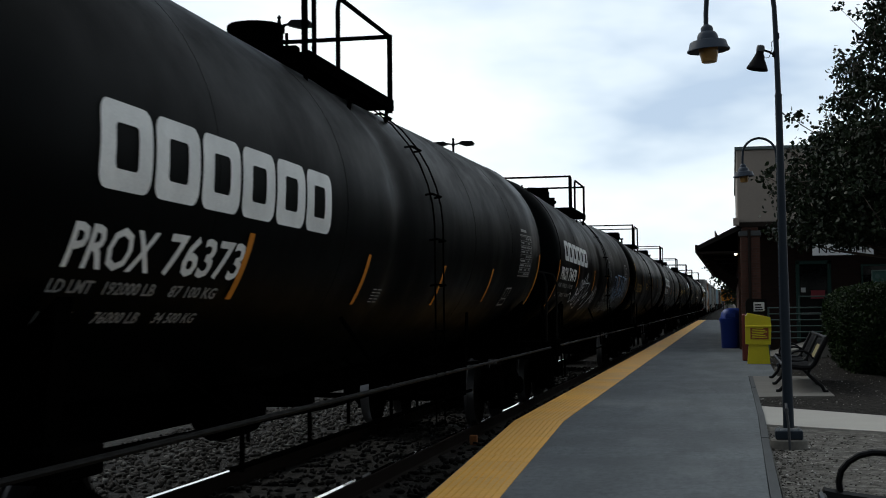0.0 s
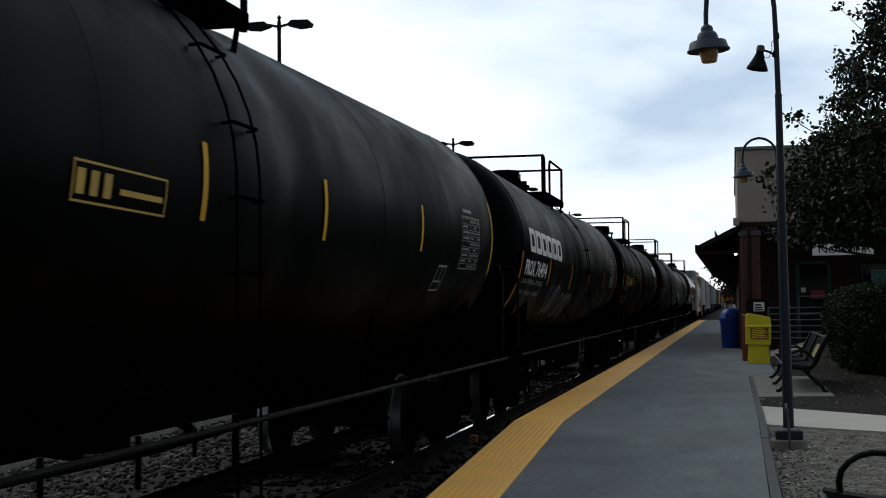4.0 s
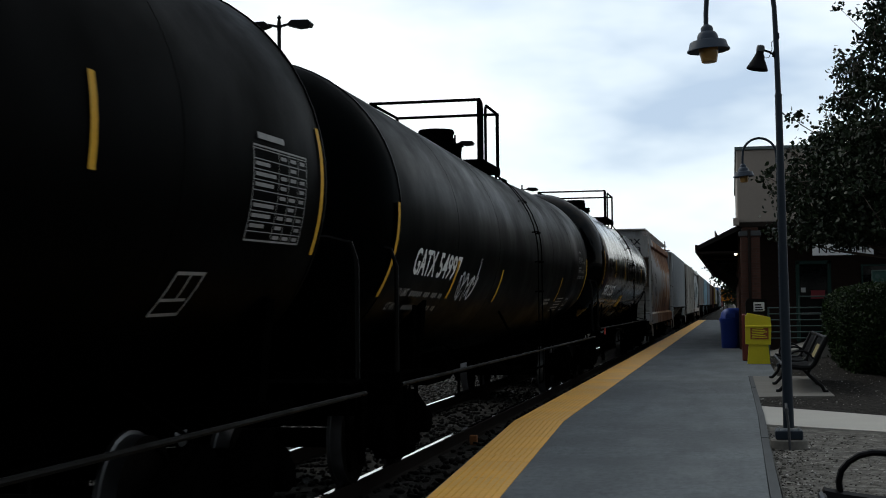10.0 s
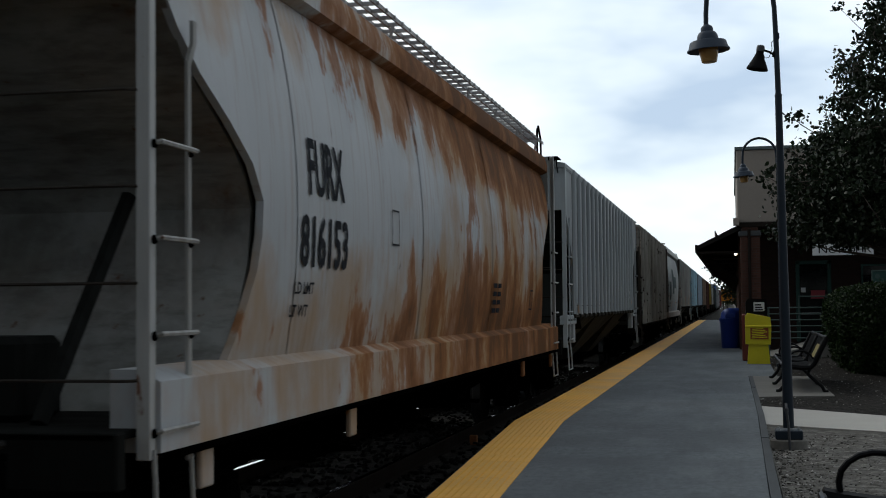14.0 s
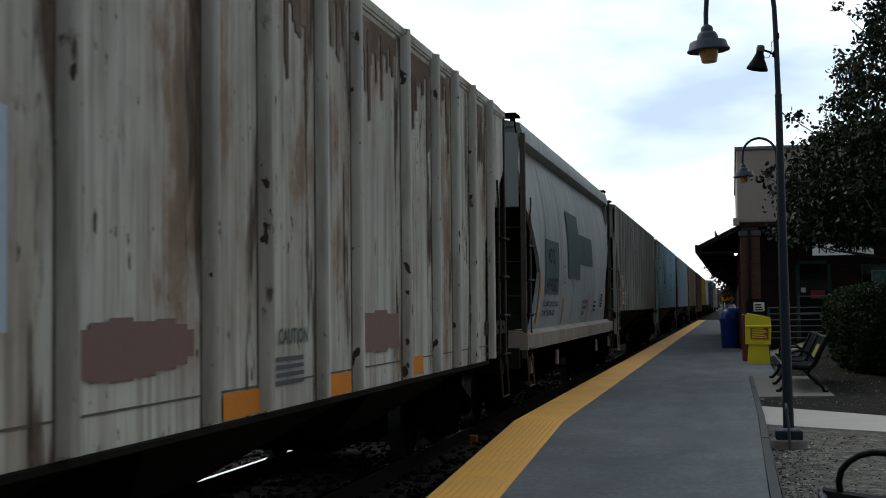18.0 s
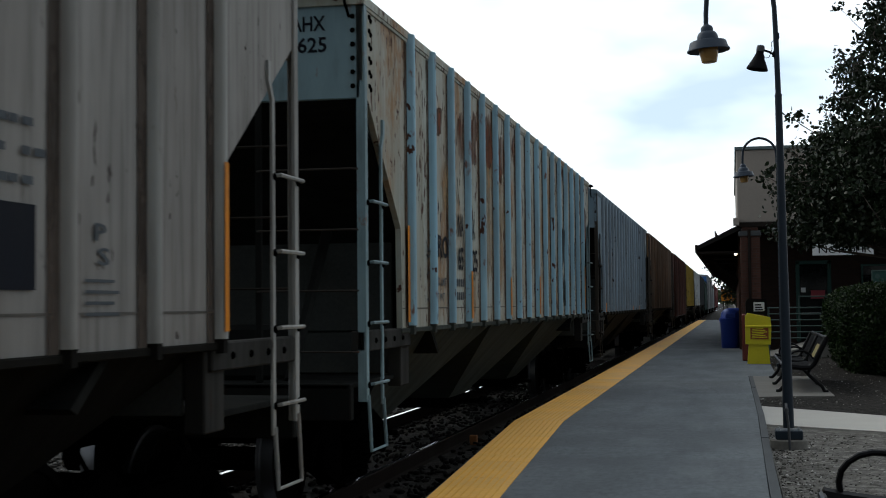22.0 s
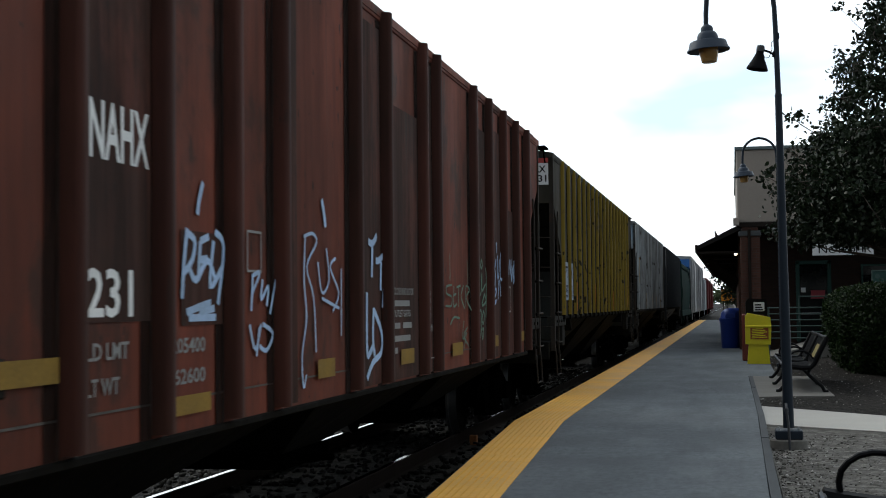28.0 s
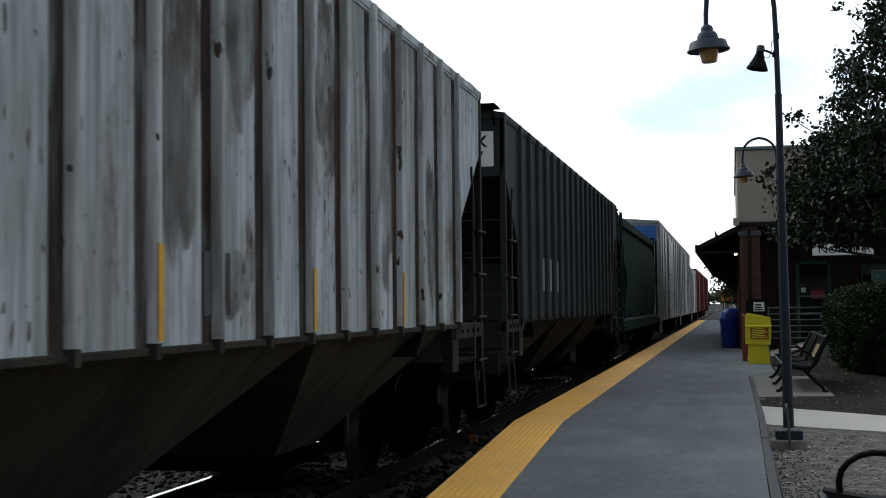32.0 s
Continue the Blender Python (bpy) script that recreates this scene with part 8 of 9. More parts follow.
mM = [("mark_plate", M_LABEL, [("bar", 2.1, 2.6, 2.12, 2.43), ("bar", 2.8, 3.25, 2.12, 2.43), ("bar", 2.08, 2.5, 1.7, 2.0), ("bar", 2.8, 3.2, 1.7, 2.0), ("bar", 3.5, 3.95, 1.7, 2.0)], "white plates behind the lettering"),
      ("reporting_mark", M_BLACK, [("fit", "MO", 2.13, 2.55, 2.16, 0.23), ("fit", "CX", 2.84, 3.22, 2.16, 0.23), ("fit", "98", 2.11, 2.46, 1.74, 0.23), ("fit", "00", 2.84, 3.17, 1.74, 0.23), ("fit", "66", 3.55, 3.91, 1.74, 0.23)], "black reporting mark"),
      ("stencil", M_GREENLET, [("fit", "P", 14.87, 14.99, 2.0, 0.08), ("fit", "S", 14.9, 15.02, 1.89, 0.08)] + data_block(10.3, 10.75, 2.0, 2.5, 3, 1) + data_block(12.6, 12.95, 1.7, 2.4, 6, 1) + [("bundle", [("bar", 13.93 + 0.1 * i, 14.0 + 0.1 * i + 0.02 * ((i + j) % 2), 2.2 + 0.12 * j, 2.235 + 0.12 * j) for j in range(3) for i in range(5) if (i + 2 * j) % 4]), ("bundle", [("bar", 14.78, 15.12 - 0.05 * (j % 2), 1.66 + 0.05 * j, 1.675 + 0.05 * j) for j in range(4)])], "dark stencils"),
      ("test_plate", BLK, [("bar", 13.02, 13.5, 1.77, 2.13), ("bar", 13.87, 14.34, 1.77, 2.12)], "black test plate"),
      ("plate_print", M_DULLWHITE, [("bundle", [("bar", 13.91, 13.96, 1.87, 1.89), ("bar", 13.89, 13.97, 1.8, 1.83)])], ""),
      ("reflector", M_ORANGE, [("bar", 1.98, 2.06, 1.55, 2.5), ("bar", 10.55, 10.67, 1.52, 2.05)], "orange reflective strips")]
CARS.append(ribbed_hopper(221.3, 18.7, 17, P_M, P_MRIB, "dusty grey-brown ribbed hopper with white number plates", mM, [("end_mark", M_LABEL, [("bar", 1.15, 1.4, 3.45, 3.65)], "")], under=M_BAYDARK, rib_span=(2.2, 16.42), lad=P_MRIB, dirt_shade=stain("dusty_brown_stain", (0.06, 0.048, 0.04), 0.62, edge=0.2), dirt_shade_w=0.11, strips=[(6, 1.54, 2.05, M_ORANGE), (12, 1.58, 2.05, M_ORANGE), (16, 1.56, 2.5, M_ORANGE)]))
P_N = paint("flaking_cream_paint", (0.32, 0.345, 0.305), rust=0.36, rust_col=(0.10, 0.036, 0.016), grime=0.35, grime_col=(0.25, 0.18, 0.105), patch=0.28, patch_col=(0.25, 0.14, 0.065), rough=0.7, runs=0.3, chips=0.9, chip_col=(0.05, 0.018, 0.01))
P_NBAY = paint("grey_green_bay", (0.03, 0.036, 0.031), rust=0.3, rust_col=(0.02, 0.015, 0.012), grime=0.5, grime_col=(0.03, 0.031, 0.027), rough=0.8, spec=0.08)
P_NRIB = paint("pale_blue_rib_paint", (0.25, 0.42, 0.52), rust=0.2, rust_col=(0.14, 0.06, 0.03), grime=0.3, grime_col=(0.24, 0.25, 0.23), rough=0.6, runs=0.35, chips=0.5)
P_NEND = paint("pale_blue_end_paint", (0.1768, 0.2584, 0.2856), rust=0.3, grime=0.4, rough=0.6)
rn = random.Random(9)
N_PATCHES = [("blob", a, c, v, w, k) for k, (a, c, v, w) in enumerate(((4.3, 4.88, 3.2, 3.75), (3.3, 3.7, 3.3, 3.7), (5.1, 5.6, 3.2, 3.9), (5.85, 6.62, 3.15, 4.05), (6.75, 7.5, 3.1, 3.95), (8.0, 8.4, 3.5, 3.95), (16.35, 17.3, 2.75, 3.6), (15.6, 16.1, 3.2, 3.9), (13.0, 13.35, 1.7, 2.1)))]
N_GHOSTS = [("blob", a, c, v, w, 20 + k) for k, (a, c, v, w) in enumerate(((3.62, 4.0, 2.6, 3.15), (5.75, 6.65, 1.6, 3.9), (6.72, 7.5, 1.6, 3.6), (7.6, 8.3, 2.6, 3.9), (5.05, 5.5, 1.6, 2.1), (3.0, 3.25, 1.7, 2.5), (9.4, 10.0, 1.7, 3.6), (11.2, 11.9, 1.6, 2.4), (12.1, 12.6, 2.5, 3.9), (14.0, 14.5, 1.7, 2.5)))]
N_TICKS = []
for k in range(34):
    a, v = rn.uniform(2.5, 13.0), rn.uniform(1.65, 3.2)
    N_TICKS.append(("line", [(a, v + rn.uniform(0.05, 0.2)), (a + rn.uniform(-0.02, 0.03), v + 0.03), (a + rn.uniform(-0.02, 0.05), v)], rn.uniform(0.012, 0.03)))
N_CURLS = [("line", [(2.88, 2.3), (2.95, 2.22), (3.06, 2.2), (2.97, 2.15), (2.88, 2.17)], 0.018), ("line", [(2.9, 1.98), (3.04, 2.02)], 0.018), ("line", [(2.9, 1.75), (3.0, 1.76), (3.02, 1.86)], 0.018),
           ("line", [(4.36, 3.02), (4.4, 2.9), (4.5, 2.74)], 0.025), ("line", [(14.0, 2.75), (14.1, 2.2), (14.17, 1.68)], 0.025)]
mN = [("rust_ghost", stain("tan_rust_film", (0.29, 0.195, 0.105), 0.12, (1.0, 1.4, 0.7), 0.24), N_GHOSTS, "tan rust bleeding through the paint"),
      ("rust_patch", stain("flaking_rust_film", (0.11, 0.038, 0.018), 0.5, (1.0, 1.6, 0.9), 0.16), N_PATCHES, "flaking red-brown rust"),
      ("reporting_mark", BLK, [("fit", "NA", 4.42, 4.72, 2.42, 0.24), ("fit", "HX", 5.08, 5.38, 2.42, 0.24), ("fit", "65", 4.42, 4.7, 2.07, 0.24), ("fit", "625", 5.06, 5.5, 2.07, 0.24)], "dark reporting mark"),
      ("old_lettering", M_BLACKLET, [("fit", "RO", 3.4, 3.92, 2.17, 0.22)], "faded dark letters"),
      ("load_stencil", M_GREENLET, [("fit", "LD LMT", 3.33, 3.8, 1.89, 0.08), ("fit", "LT WT", 3.3, 3.7, 1.74, 0.08)] + [("bundle", [("bar", a, a + 0.07, v, v + 0.08) for v in (1.75, 1.89) for a in (4.2, 4.3, 4.4, 4.52, 4.62)])], "dark load stencils"),
      ("rust_tick", M_BLACKLET, [("bundle", N_TICKS)], "small dark rust scratches"),
      ("scratch", M_BLACKLET, N_CURLS, "dark curled scratch"),
      ("graffiti", stain("dark_grey_spray", (0.03, 0.034, 0.036), 0.85, (1.0, 1.0, 1.0), 0.2), [("poly", [(12.9, 2.45), (13.22, 2.25), (13.52, 2.52), (13.64, 2.95), (12.9, 2.98)]), ("poly", [(12.9, 1.95), (13.38, 1.67), (14.12, 1.67), (13.7, 2.05), (13.22, 2.25), (12.9, 2.45)])], "angular dark grey spray paint"),
      ("notice_plate", BLK, [("bar", 14.8, 15.08, 2.22, 2.81)], "tall black notice plate"),
      ("notice_print", M_GREENLET, [("bundle", [("bar", 14.84, 15.02 - 0.04 * (k % 3), 2.28 + 0.08 * k, 2.3 + 0.08 * k) for k in range(6)] + [("bar", 14.8, 15.1 - 0.06 * (k % 2), 1.75 + 0.06 * k, 1.78 + 0.06 * k) for k in range(7)] + [("bar", 15.58, 15.9 - 0.05 * (k % 2), 2.55 + 0.06 * k, 2.57 + 0.06 * k) for k in range(5)])], ""),
      ("test_plate", BLK, [("bar", 15.54, 15.92, 2.17, 2.51), ("bar", 15.52, 15.9, 1.8, 2.13)], "black test plate"),
      ("reflector", M_ORANGE, [("bar", 2.12, 2.2, 1.55, 2.4)], "orange reflective strips")]
eN = [("end_mark", BLK, [("fit", "NAHX", 0.9, 1.28, 3.87, 0.12), ("fit", "65625", 0.88, 1.29, 3.7, 0.12)], "dark end lettering")]
CARS.append(ribbed_hopper(240.0, 18.7, 17, P_N, P_NRIB, "cream ribbed hopper with flaking rust spots and pale blue ribs", mN, eN, ends=P_NEND, rib_w=0.12, rib_d=0.065, rib_span=(2.2, 16.4), rivets=True, under=P_NBAY, strips=[(3, 1.55, 2.06, M_ORANGE), (6, 1.56, 2.04, M_ORANGE), (9, 1.55, 2.1, M_ORANGE), (16, 1.6, 2.41, M_ORANGE)], dirt_shade=stain("rusty_stain", (0.09, 0.05, 0.028), 0.3, edge=0.2), dirt_shade_w=0.1))
P_O = paint("blue_grey_paint", (0.160, 0.228, 0.278), rust=0.08, rust_col=(0.05, 0.045, 0.045), grime=0.14, grime_col=(0.22, 0.19, 0.155), rough=0.6, fade=0.1, runs=0.35, chips=0.3, chip_col=(0.03, 0.028, 0.03))
P_ORIB = paint("blue_grey_rib_paint", (0.215, 0.275, 0.335), rust=0.12, rust_col=(0.04, 0.035, 0.035), grime=0.14, grime_col=(0.24, 0.22, 0.18), rough=0.55, runs=0.35, chips=0.3, chip_col=(0.03, 0.028, 0.03))
O_LOOP = [("line", [(9.68, 1.60), (9.89, 1.77), (10.03, 1.88), (10.06, 1.98), (9.93, 2.15), (9.83, 2.07), (9.78, 1.92), (9.82, 1.75), (9.93, 1.68), (10.08, 1.65), (10.23, 1.73), (10.31, 1.88), (10.37, 2.16)], 0.03)]
O_STRIPS = [("bar", 2.48, 3.05, 1.52, 1.72),
    ("bar", 5.2, 5.65, 1.52, 1.66),
    ("bar", 7.0, 7.4, 1.51, 1.64),
    ("bar", 10.67, 11.2, 1.51, 1.63),
    ("bar", 13.32, 13.78, 1.51, 1.62),
    ("bar", 15.4, 15.85, 1.5, 1.62)]
mO = [("mark_patch", M_TANPATCH, [("bar", 2.72, 3.4, 2.1, 2.9), ("bar", 3.55, 4.25, 2.1, 2.9), ("bar", 4.4, 5.1, 2.1, 2.85)], "faded tan paint panel"),
      ("reporting_mark", BLK, [("fit", "CP", 2.86, 3.28, 2.41, 0.25), ("fit", "390", 3.62, 4.12, 2.41, 0.25), ("fit", "023", 4.48, 4.97, 2.43, 0.24)], "dark reporting mark"),
      ("stencil", M_GREENLET, scribble(rs, 2.7, 4.0, 1.6, 1.95, 5, 0.02) + data_block(4.4, 4.8, 1.7, 1.95, 3, 1) + data_block(8.0, 8.4, 1.7, 1.95, 4, 1) + [("frame", 7.9, 8.19, 1.68, 1.9, 0.012)], "dark stencils and scrawls"),
      ("squiggle", BLK, O_LOOP, "dark spray-paint loop"),
      ("test_plate", BLK, [("bar", 13.34, 13.74, 1.65, 1.96), ("bar", 14.18, 14.56, 1.65, 1.96)], "black test plates"),
      ("plate_edge", M_LABEL, [("frame", 13.32, 13.76, 1.63, 1.98, 0.022), ("frame", 14.16, 14.58, 1.63, 1.98, 0.022)], "white plate edge"),
      ("reflector", M_ORANGE, O_STRIPS, "orange reflective strips")]
CARS.append(ribbed_hopper(258.7, 18.7, 18, P_O, P_ORIB, "blue-grey ribbed hopper with dark lettering on faded tan paint", mO, None, rib_w=0.1, under=M_BAYMID, lad=M_LADBROWN))
P_P = paint("rusty_brown_paint", (0.1062, 0.0723, 0.0527), rust=0.15, rust_col=(0.10, 0.045, 0.025), grime=0.6, grime_col=(0.25, 0.21, 0.17), rough=0.8, fade=0.25, runs=0.3, patch=0.3, patch_col=(0.16, 0.08, 0.04))
P_PEND = paint("rusty_orange_end", (0.24, 0.14, 0.06), rust=0.4, grime=0.4, rough=0.75)
mP = [("mark_panel", M_PANELBLUE, [("bar", 2.3, 2.68, 1.73, 2.36), ("bar", 2.82, 3.3, 1.73, 2.36), ("bar", 3.7, 4.3, 1.65, 2.1), ("bar", 4.55, 5.15, 1.65, 2.1), ("bar", 5.4, 5.95, 1.65, 2.1)], "pale blue painted patches"),
      ("reporting_mark", BLK, [("fit", "PL", 2.33, 2.63, 2.1, 0.2), ("fit", "19", 2.33, 2.63, 1.78, 0.2), ("fit", "13", 2.87, 3.2, 1.78, 0.2)], "dark reporting mark"),
      ("reflector", M_YREF, [("bar", 2.4, 2.48, 1.55, 2.75), ("bar", 15.6, 15.7, 1.6, 3.0), ("bar", 8.8, 8.9, 1.55, 2.1)], "yellow reflective strips")]
eP = [("mark_plate", M_PANELBLUE, [("bar", 0.6, 1.4, 3.42, 3.95)], "pale plate"), ("end_mark", BLK, [("fit", "PLCX", 0.7, 1.3, 3.74, 0.16), ("fit", "19113", 0.66, 1.33, 3.48, 0.16)], "")]
CARS.append(ribbed_hopper(277.4, 18.65, 18, P_P, P_P, "dusty brown ribbed hopper streaked with rust and grey", mP, eP, ends=P_PEND, lad=M_LADMID, dirt_shade=stain("rust_brown_stain", (0.06, 0.035, 0.022), 0.4), dirt_shade_w=0.2))
P_Q = paint("oxide_red_paint", (0.142, 0.031, 0.0145), rust=0.05, rust_col=(0.05, 0.022, 0.015), grime=0.55, grime_col=(0.06, 0.022, 0.015), rough=0.7, fade=0.3, runs=0.22, streak=0.9, patch=0.3, patch_col=(0.04, 0.018, 0.012), chips=0.25, chip_col=(0.02, 0.012, 0.01))
# ribs: the same red, darkened in the paint for their shadowed look
P_QRIBSHADED = paint("oxide_red_rib", (0.06, 0.019, 0.0125), rust=0.1, rust_col=(0.03, 0.015, 0.011), grime=0.6, grime_col=(0.025, 0.014, 0.01), rough=0.7, fade=0.3, runs=0.4)
P_QSTAIN = paint("brown_stained_red", (0.036, 0.0165, 0.0115), rust=0.3, rust_col=(0.015, 0.01, 0.009), grime=0.6, grime_col=(0.02, 0.013, 0.01), rough=0.8, fade=0.35, runs=0.6, patch=0.35, patch_col=(0.085, 0.026, 0.017))
qp = [p - 0.16 for p in (1.98, 2.84, 3.78, 4.75, 5.6, 7.32, 8.25, 9.6, 10.2, 12.1, 13.06, 14.08, 15.06, 16.04)]
Q_STAINS = [("bar", 2.86, 3.6, 1.63, 3.9), ("bar", 3.98, 4.56, 1.6, 2.1), ("bar", 7.34, 8.06, 1.07, 3.95), ("bar", 8.28, 9.4, 1.07, 3.4), ("bar", 9.64, 10.0, 1.07, 3.98), ("bar", 12.14, 12.86, 1.07, 3.7),
                                   ("bar", 13.1, 13.88, 1.07, 3.8), ("bar", 14.12, 14.86, 1.07, 2.9), ("bar", 5.64, 5.9, 1.07, 3.9), ("bar", 0.9, 1.75, 1.07, 3.5)]
Q_TAG = [("line", [(4.05, 2.11), (4.01, 1.94), (3.98, 1.74)], 0.04),
       ("line", [(4.03, 2.09), (4.15, 2.05), (4.12, 1.95), (4.00, 1.87)], 0.04),
       ("line", [(4.19, 2.19), (4.21, 2.26), (4.27, 2.37)], 0.04),
       ("line", [(4.23, 2.05), (4.20, 1.84)], 0.04),
       ("line", [(4.23, 2.05), (4.35, 2.08)], 0.04),
       ("line", [(4.23, 1.95), (4.33, 1.96)], 0.04),
       ("line", [(4.42, 2.06), (4.37, 1.81), (4.55, 1.92)], 0.04),
       ("line", [(4.44, 2.11), (4.57, 2.03), (4.48, 1.71)], 0.04),
       ("line", [(4.07, 1.91), (4.17, 1.84), (4.33, 1.95), (4.44, 1.85)], 0.04),
       ("line", [(4.04, 1.67), (4.38, 1.72), (4.22, 1.67), (4.43, 1.69)], 0.04),
       ("line", [(4.07, 1.64), (4.45, 1.64)], 0.04),
       ("line", [(6.44, 2.44), (6.5, 2.32), (6.52, 2.25)], 0.05)]
Q_THIN_TAG = [("line", [(5.04, 1.89), (5.01, 1.67)], 0.028),
       ("line", [(5.04, 1.88), (5.16, 1.90), (5.03, 1.78)], 0.028),
       ("line", [(5.21, 1.86), (5.18, 1.74), (5.31, 1.82), (5.28, 1.70)], 0.028),
       ("line", [(5.45, 1.86), (5.34, 1.65)], 0.028),
       ("line", [(4.98, 1.59), (5.08, 1.44), (5.18, 1.59)], 0.028),
       ("line", [(5.15, 1.57), (5.10, 1.40)], 0.028),
       ("line", [(5.21, 1.59), (5.39, 1.53), (5.28, 1.43), (5.15, 1.46)], 0.028)]
Q_LOOP_TAG = [("line", [(6.05, 2.17), (6.02, 1.87), (6.07, 1.62), (5.97, 1.37), (6.00, 1.16), (6.06, 1.24)], 0.024),
       ("line", [(6.02, 2.16), (6.21, 2.19), (6.30, 2.13), (6.08, 1.96), (6.23, 1.75), (6.28, 1.38)], 0.024),
       ("line", [(6.33, 2.00), (6.42, 1.79), (6.59, 1.88), (6.53, 2.10)], 0.024),
       ("line", [(6.76, 2.04), (6.62, 1.97), (6.83, 1.79), (6.68, 1.66)], 0.024),
       ("line", [(6.90, 1.97), (6.89, 1.48)], 0.024),
       ("line", [(6.42, 1.75), (6.84, 1.68)], 0.024)]
Q_DRIP_TAG = [("line", [(7.65, 2.20), (7.78, 2.19), (7.91, 2.26)], 0.055),
       ("line", [(7.77, 2.21), (7.75, 1.92)], 0.055),
       ("line", [(7.87, 2.06), (7.97, 2.06), (8.22, 2.14)], 0.055),
       ("line", [(8.04, 2.05), (8.02, 1.82)], 0.055),
       ("line", [(8.26, 2.19), (8.15, 1.93), (8.08, 1.68)], 0.055),
       ("line", [(7.60, 1.80), (7.59, 1.57), (7.60, 1.32), (7.70, 1.34), (7.79, 1.39)], 0.055),
       ("line", [(7.80, 1.68), (7.77, 1.45), (7.82, 1.30)], 0.055),
       ("line", [(7.81, 1.66), (8.04, 1.48), (8.02, 1.32), (7.77, 1.25), (7.59, 1.13)], 0.055),
       ("line", [(8.10, 1.83), (8.38, 1.82)], 0.055)]
Q_FAR_TAG = [("line", [(13.19, 2.16), (13.21, 2.04), (13.17, 1.87)], 0.035),
             ("line", [(13.20, 2.14), (13.30, 2.11), (13.22, 2.00)], 0.035),
             ("line", [(13.36, 2.21), (13.46, 2.05), (13.42, 1.92)], 0.035),
             ("line", [(13.52, 2.25), (13.38, 2.09)], 0.035),
             ("line", [(13.63, 2.29), (13.59, 2.06), (13.69, 2.04), (13.75, 2.25)], 0.035),
             ("line", [(13.84, 2.33), (13.81, 2.02), (14.03, 2.05), (14.09, 2.15), (13.93, 2.24)], 0.035),
             ("line", [(13.69, 1.99), (13.63, 1.76)], 0.035),
             ("line", [(13.75, 2.00), (13.84, 1.80)], 0.035),
             ("line", [(13.55, 2.45), (13.58, 2.32)], 0.035)]
Q_FAR_TAG_END = [("line", [(13.24, 1.81), (13.41, 1.88), (13.52, 1.86), (13.25, 1.70), (13.52, 1.75), (13.25, 1.65)], 0.035),
                 ("line", [(14.27, 2.27), (14.31, 1.97)], 0.035),
                 ("line", [(14.29, 2.26), (14.47, 2.17), (14.33, 2.09)], 0.035),
                 ("line", [(14.45, 2.05), (14.54, 2.26), (14.61, 2.08)], 0.035),
                 ("line", [(14.65, 2.28), (14.67, 2.00), (14.80, 2.19), (14.82, 1.96)], 0.035),
                 ("line", [(14.88, 2.27), (14.88, 1.99)], 0.035),
                 ("line", [(14.84, 2.19), (15.13, 2.22)], 0.035),
                 ("line", [(14.84, 2.06), (15.08, 2.09)], 0.035)]
Q_GREEN_LETTERS = [("line", [(10.86, 1.90), (10.59, 1.88), (10.61, 1.81), (10.84, 1.78), (10.82, 1.69), (10.54, 1.69)], 0.022),
       ("line", [(10.96, 1.89), (10.93, 1.69), (11.10, 1.71)], 0.022),
       ("line", [(10.95, 1.80), (11.07, 1.81)], 0.022),
       ("line", [(11.10, 1.88), (11.30, 1.90)], 0.022),
       ("line", [(11.21, 1.90), (11.19, 1.68)], 0.022),
       ("line", [(11.46, 1.90), (11.33, 1.79), (11.51, 1.66)], 0.022),
       ("line", [(11.58, 1.66), (11.59, 1.89), (11.79, 1.86), (11.61, 1.77), (11.90, 1.64)], 0.022),
       ("line", [(10.77, 2.22), (10.77, 1.95)], 0.022),
       ("line", [(11.68, 2.18), (11.70, 1.92)], 0.022),
       ("line", [(10.76, 1.50), (10.95, 1.57), (11.24, 1.56)], 0.022),
       ("line", [(11.47, 1.53), (11.39, 1.34), (11.61, 1.40), (11.45, 1.24)], 0.022),
       ("line", [(11.67, 1.46), (11.45, 1.37), (11.72, 1.26)], 0.022)]
Q_GREEN_TAG = [("line", [(12.27, 2.07), (12.31, 1.96), (12.21, 1.89), (12.31, 1.81)], 0.03),
                            ("line", [(12.38, 2.06), (12.34, 1.87), (12.44, 1.81), (12.51, 1.91), (12.49, 2.06)], 0.03),
                            ("line", [(12.55, 2.05), (12.53, 1.86), (12.77, 1.94)], 0.03),
                            ("line", [(12.77, 2.12), (12.83, 1.98), (12.77, 1.55)], 0.03),
                            ("line", [(12.51, 2.21), (12.46, 2.14), (12.53, 2.11), (12.58, 2.16), (12.51, 2.21)], 0.03),
                            ("line", [(12.70, 1.82), (12.79, 1.74), (12.59, 1.69), (12.55, 1.72), (12.70, 1.82)], 0.03),
                            ("line", [(12.35, 1.63), (12.29, 1.50), (12.29, 1.36), (12.39, 1.32), (12.47, 1.42), (12.49, 1.61), (12.35, 1.64)], 0.03),
                            ("line", [(12.49, 1.54), (12.59, 1.48), (12.68, 1.57), (12.61, 1.62), (12.51, 1.53)], 0.03),
                            ("line", [(12.49, 1.42), (12.55, 1.31), (12.61, 1.42), (12.53, 1.42)], 0.03)]
Q_LOAD = [("fit", "LD LMT", 2.92, 3.35, 1.46, 0.08), ("fit", "LT WT", 2.92, 3.25, 1.3, 0.08), ("fit", "205400", 3.85, 4.3, 1.46, 0.08), ("fit", "62600", 3.88, 4.3, 1.3, 0.08)]
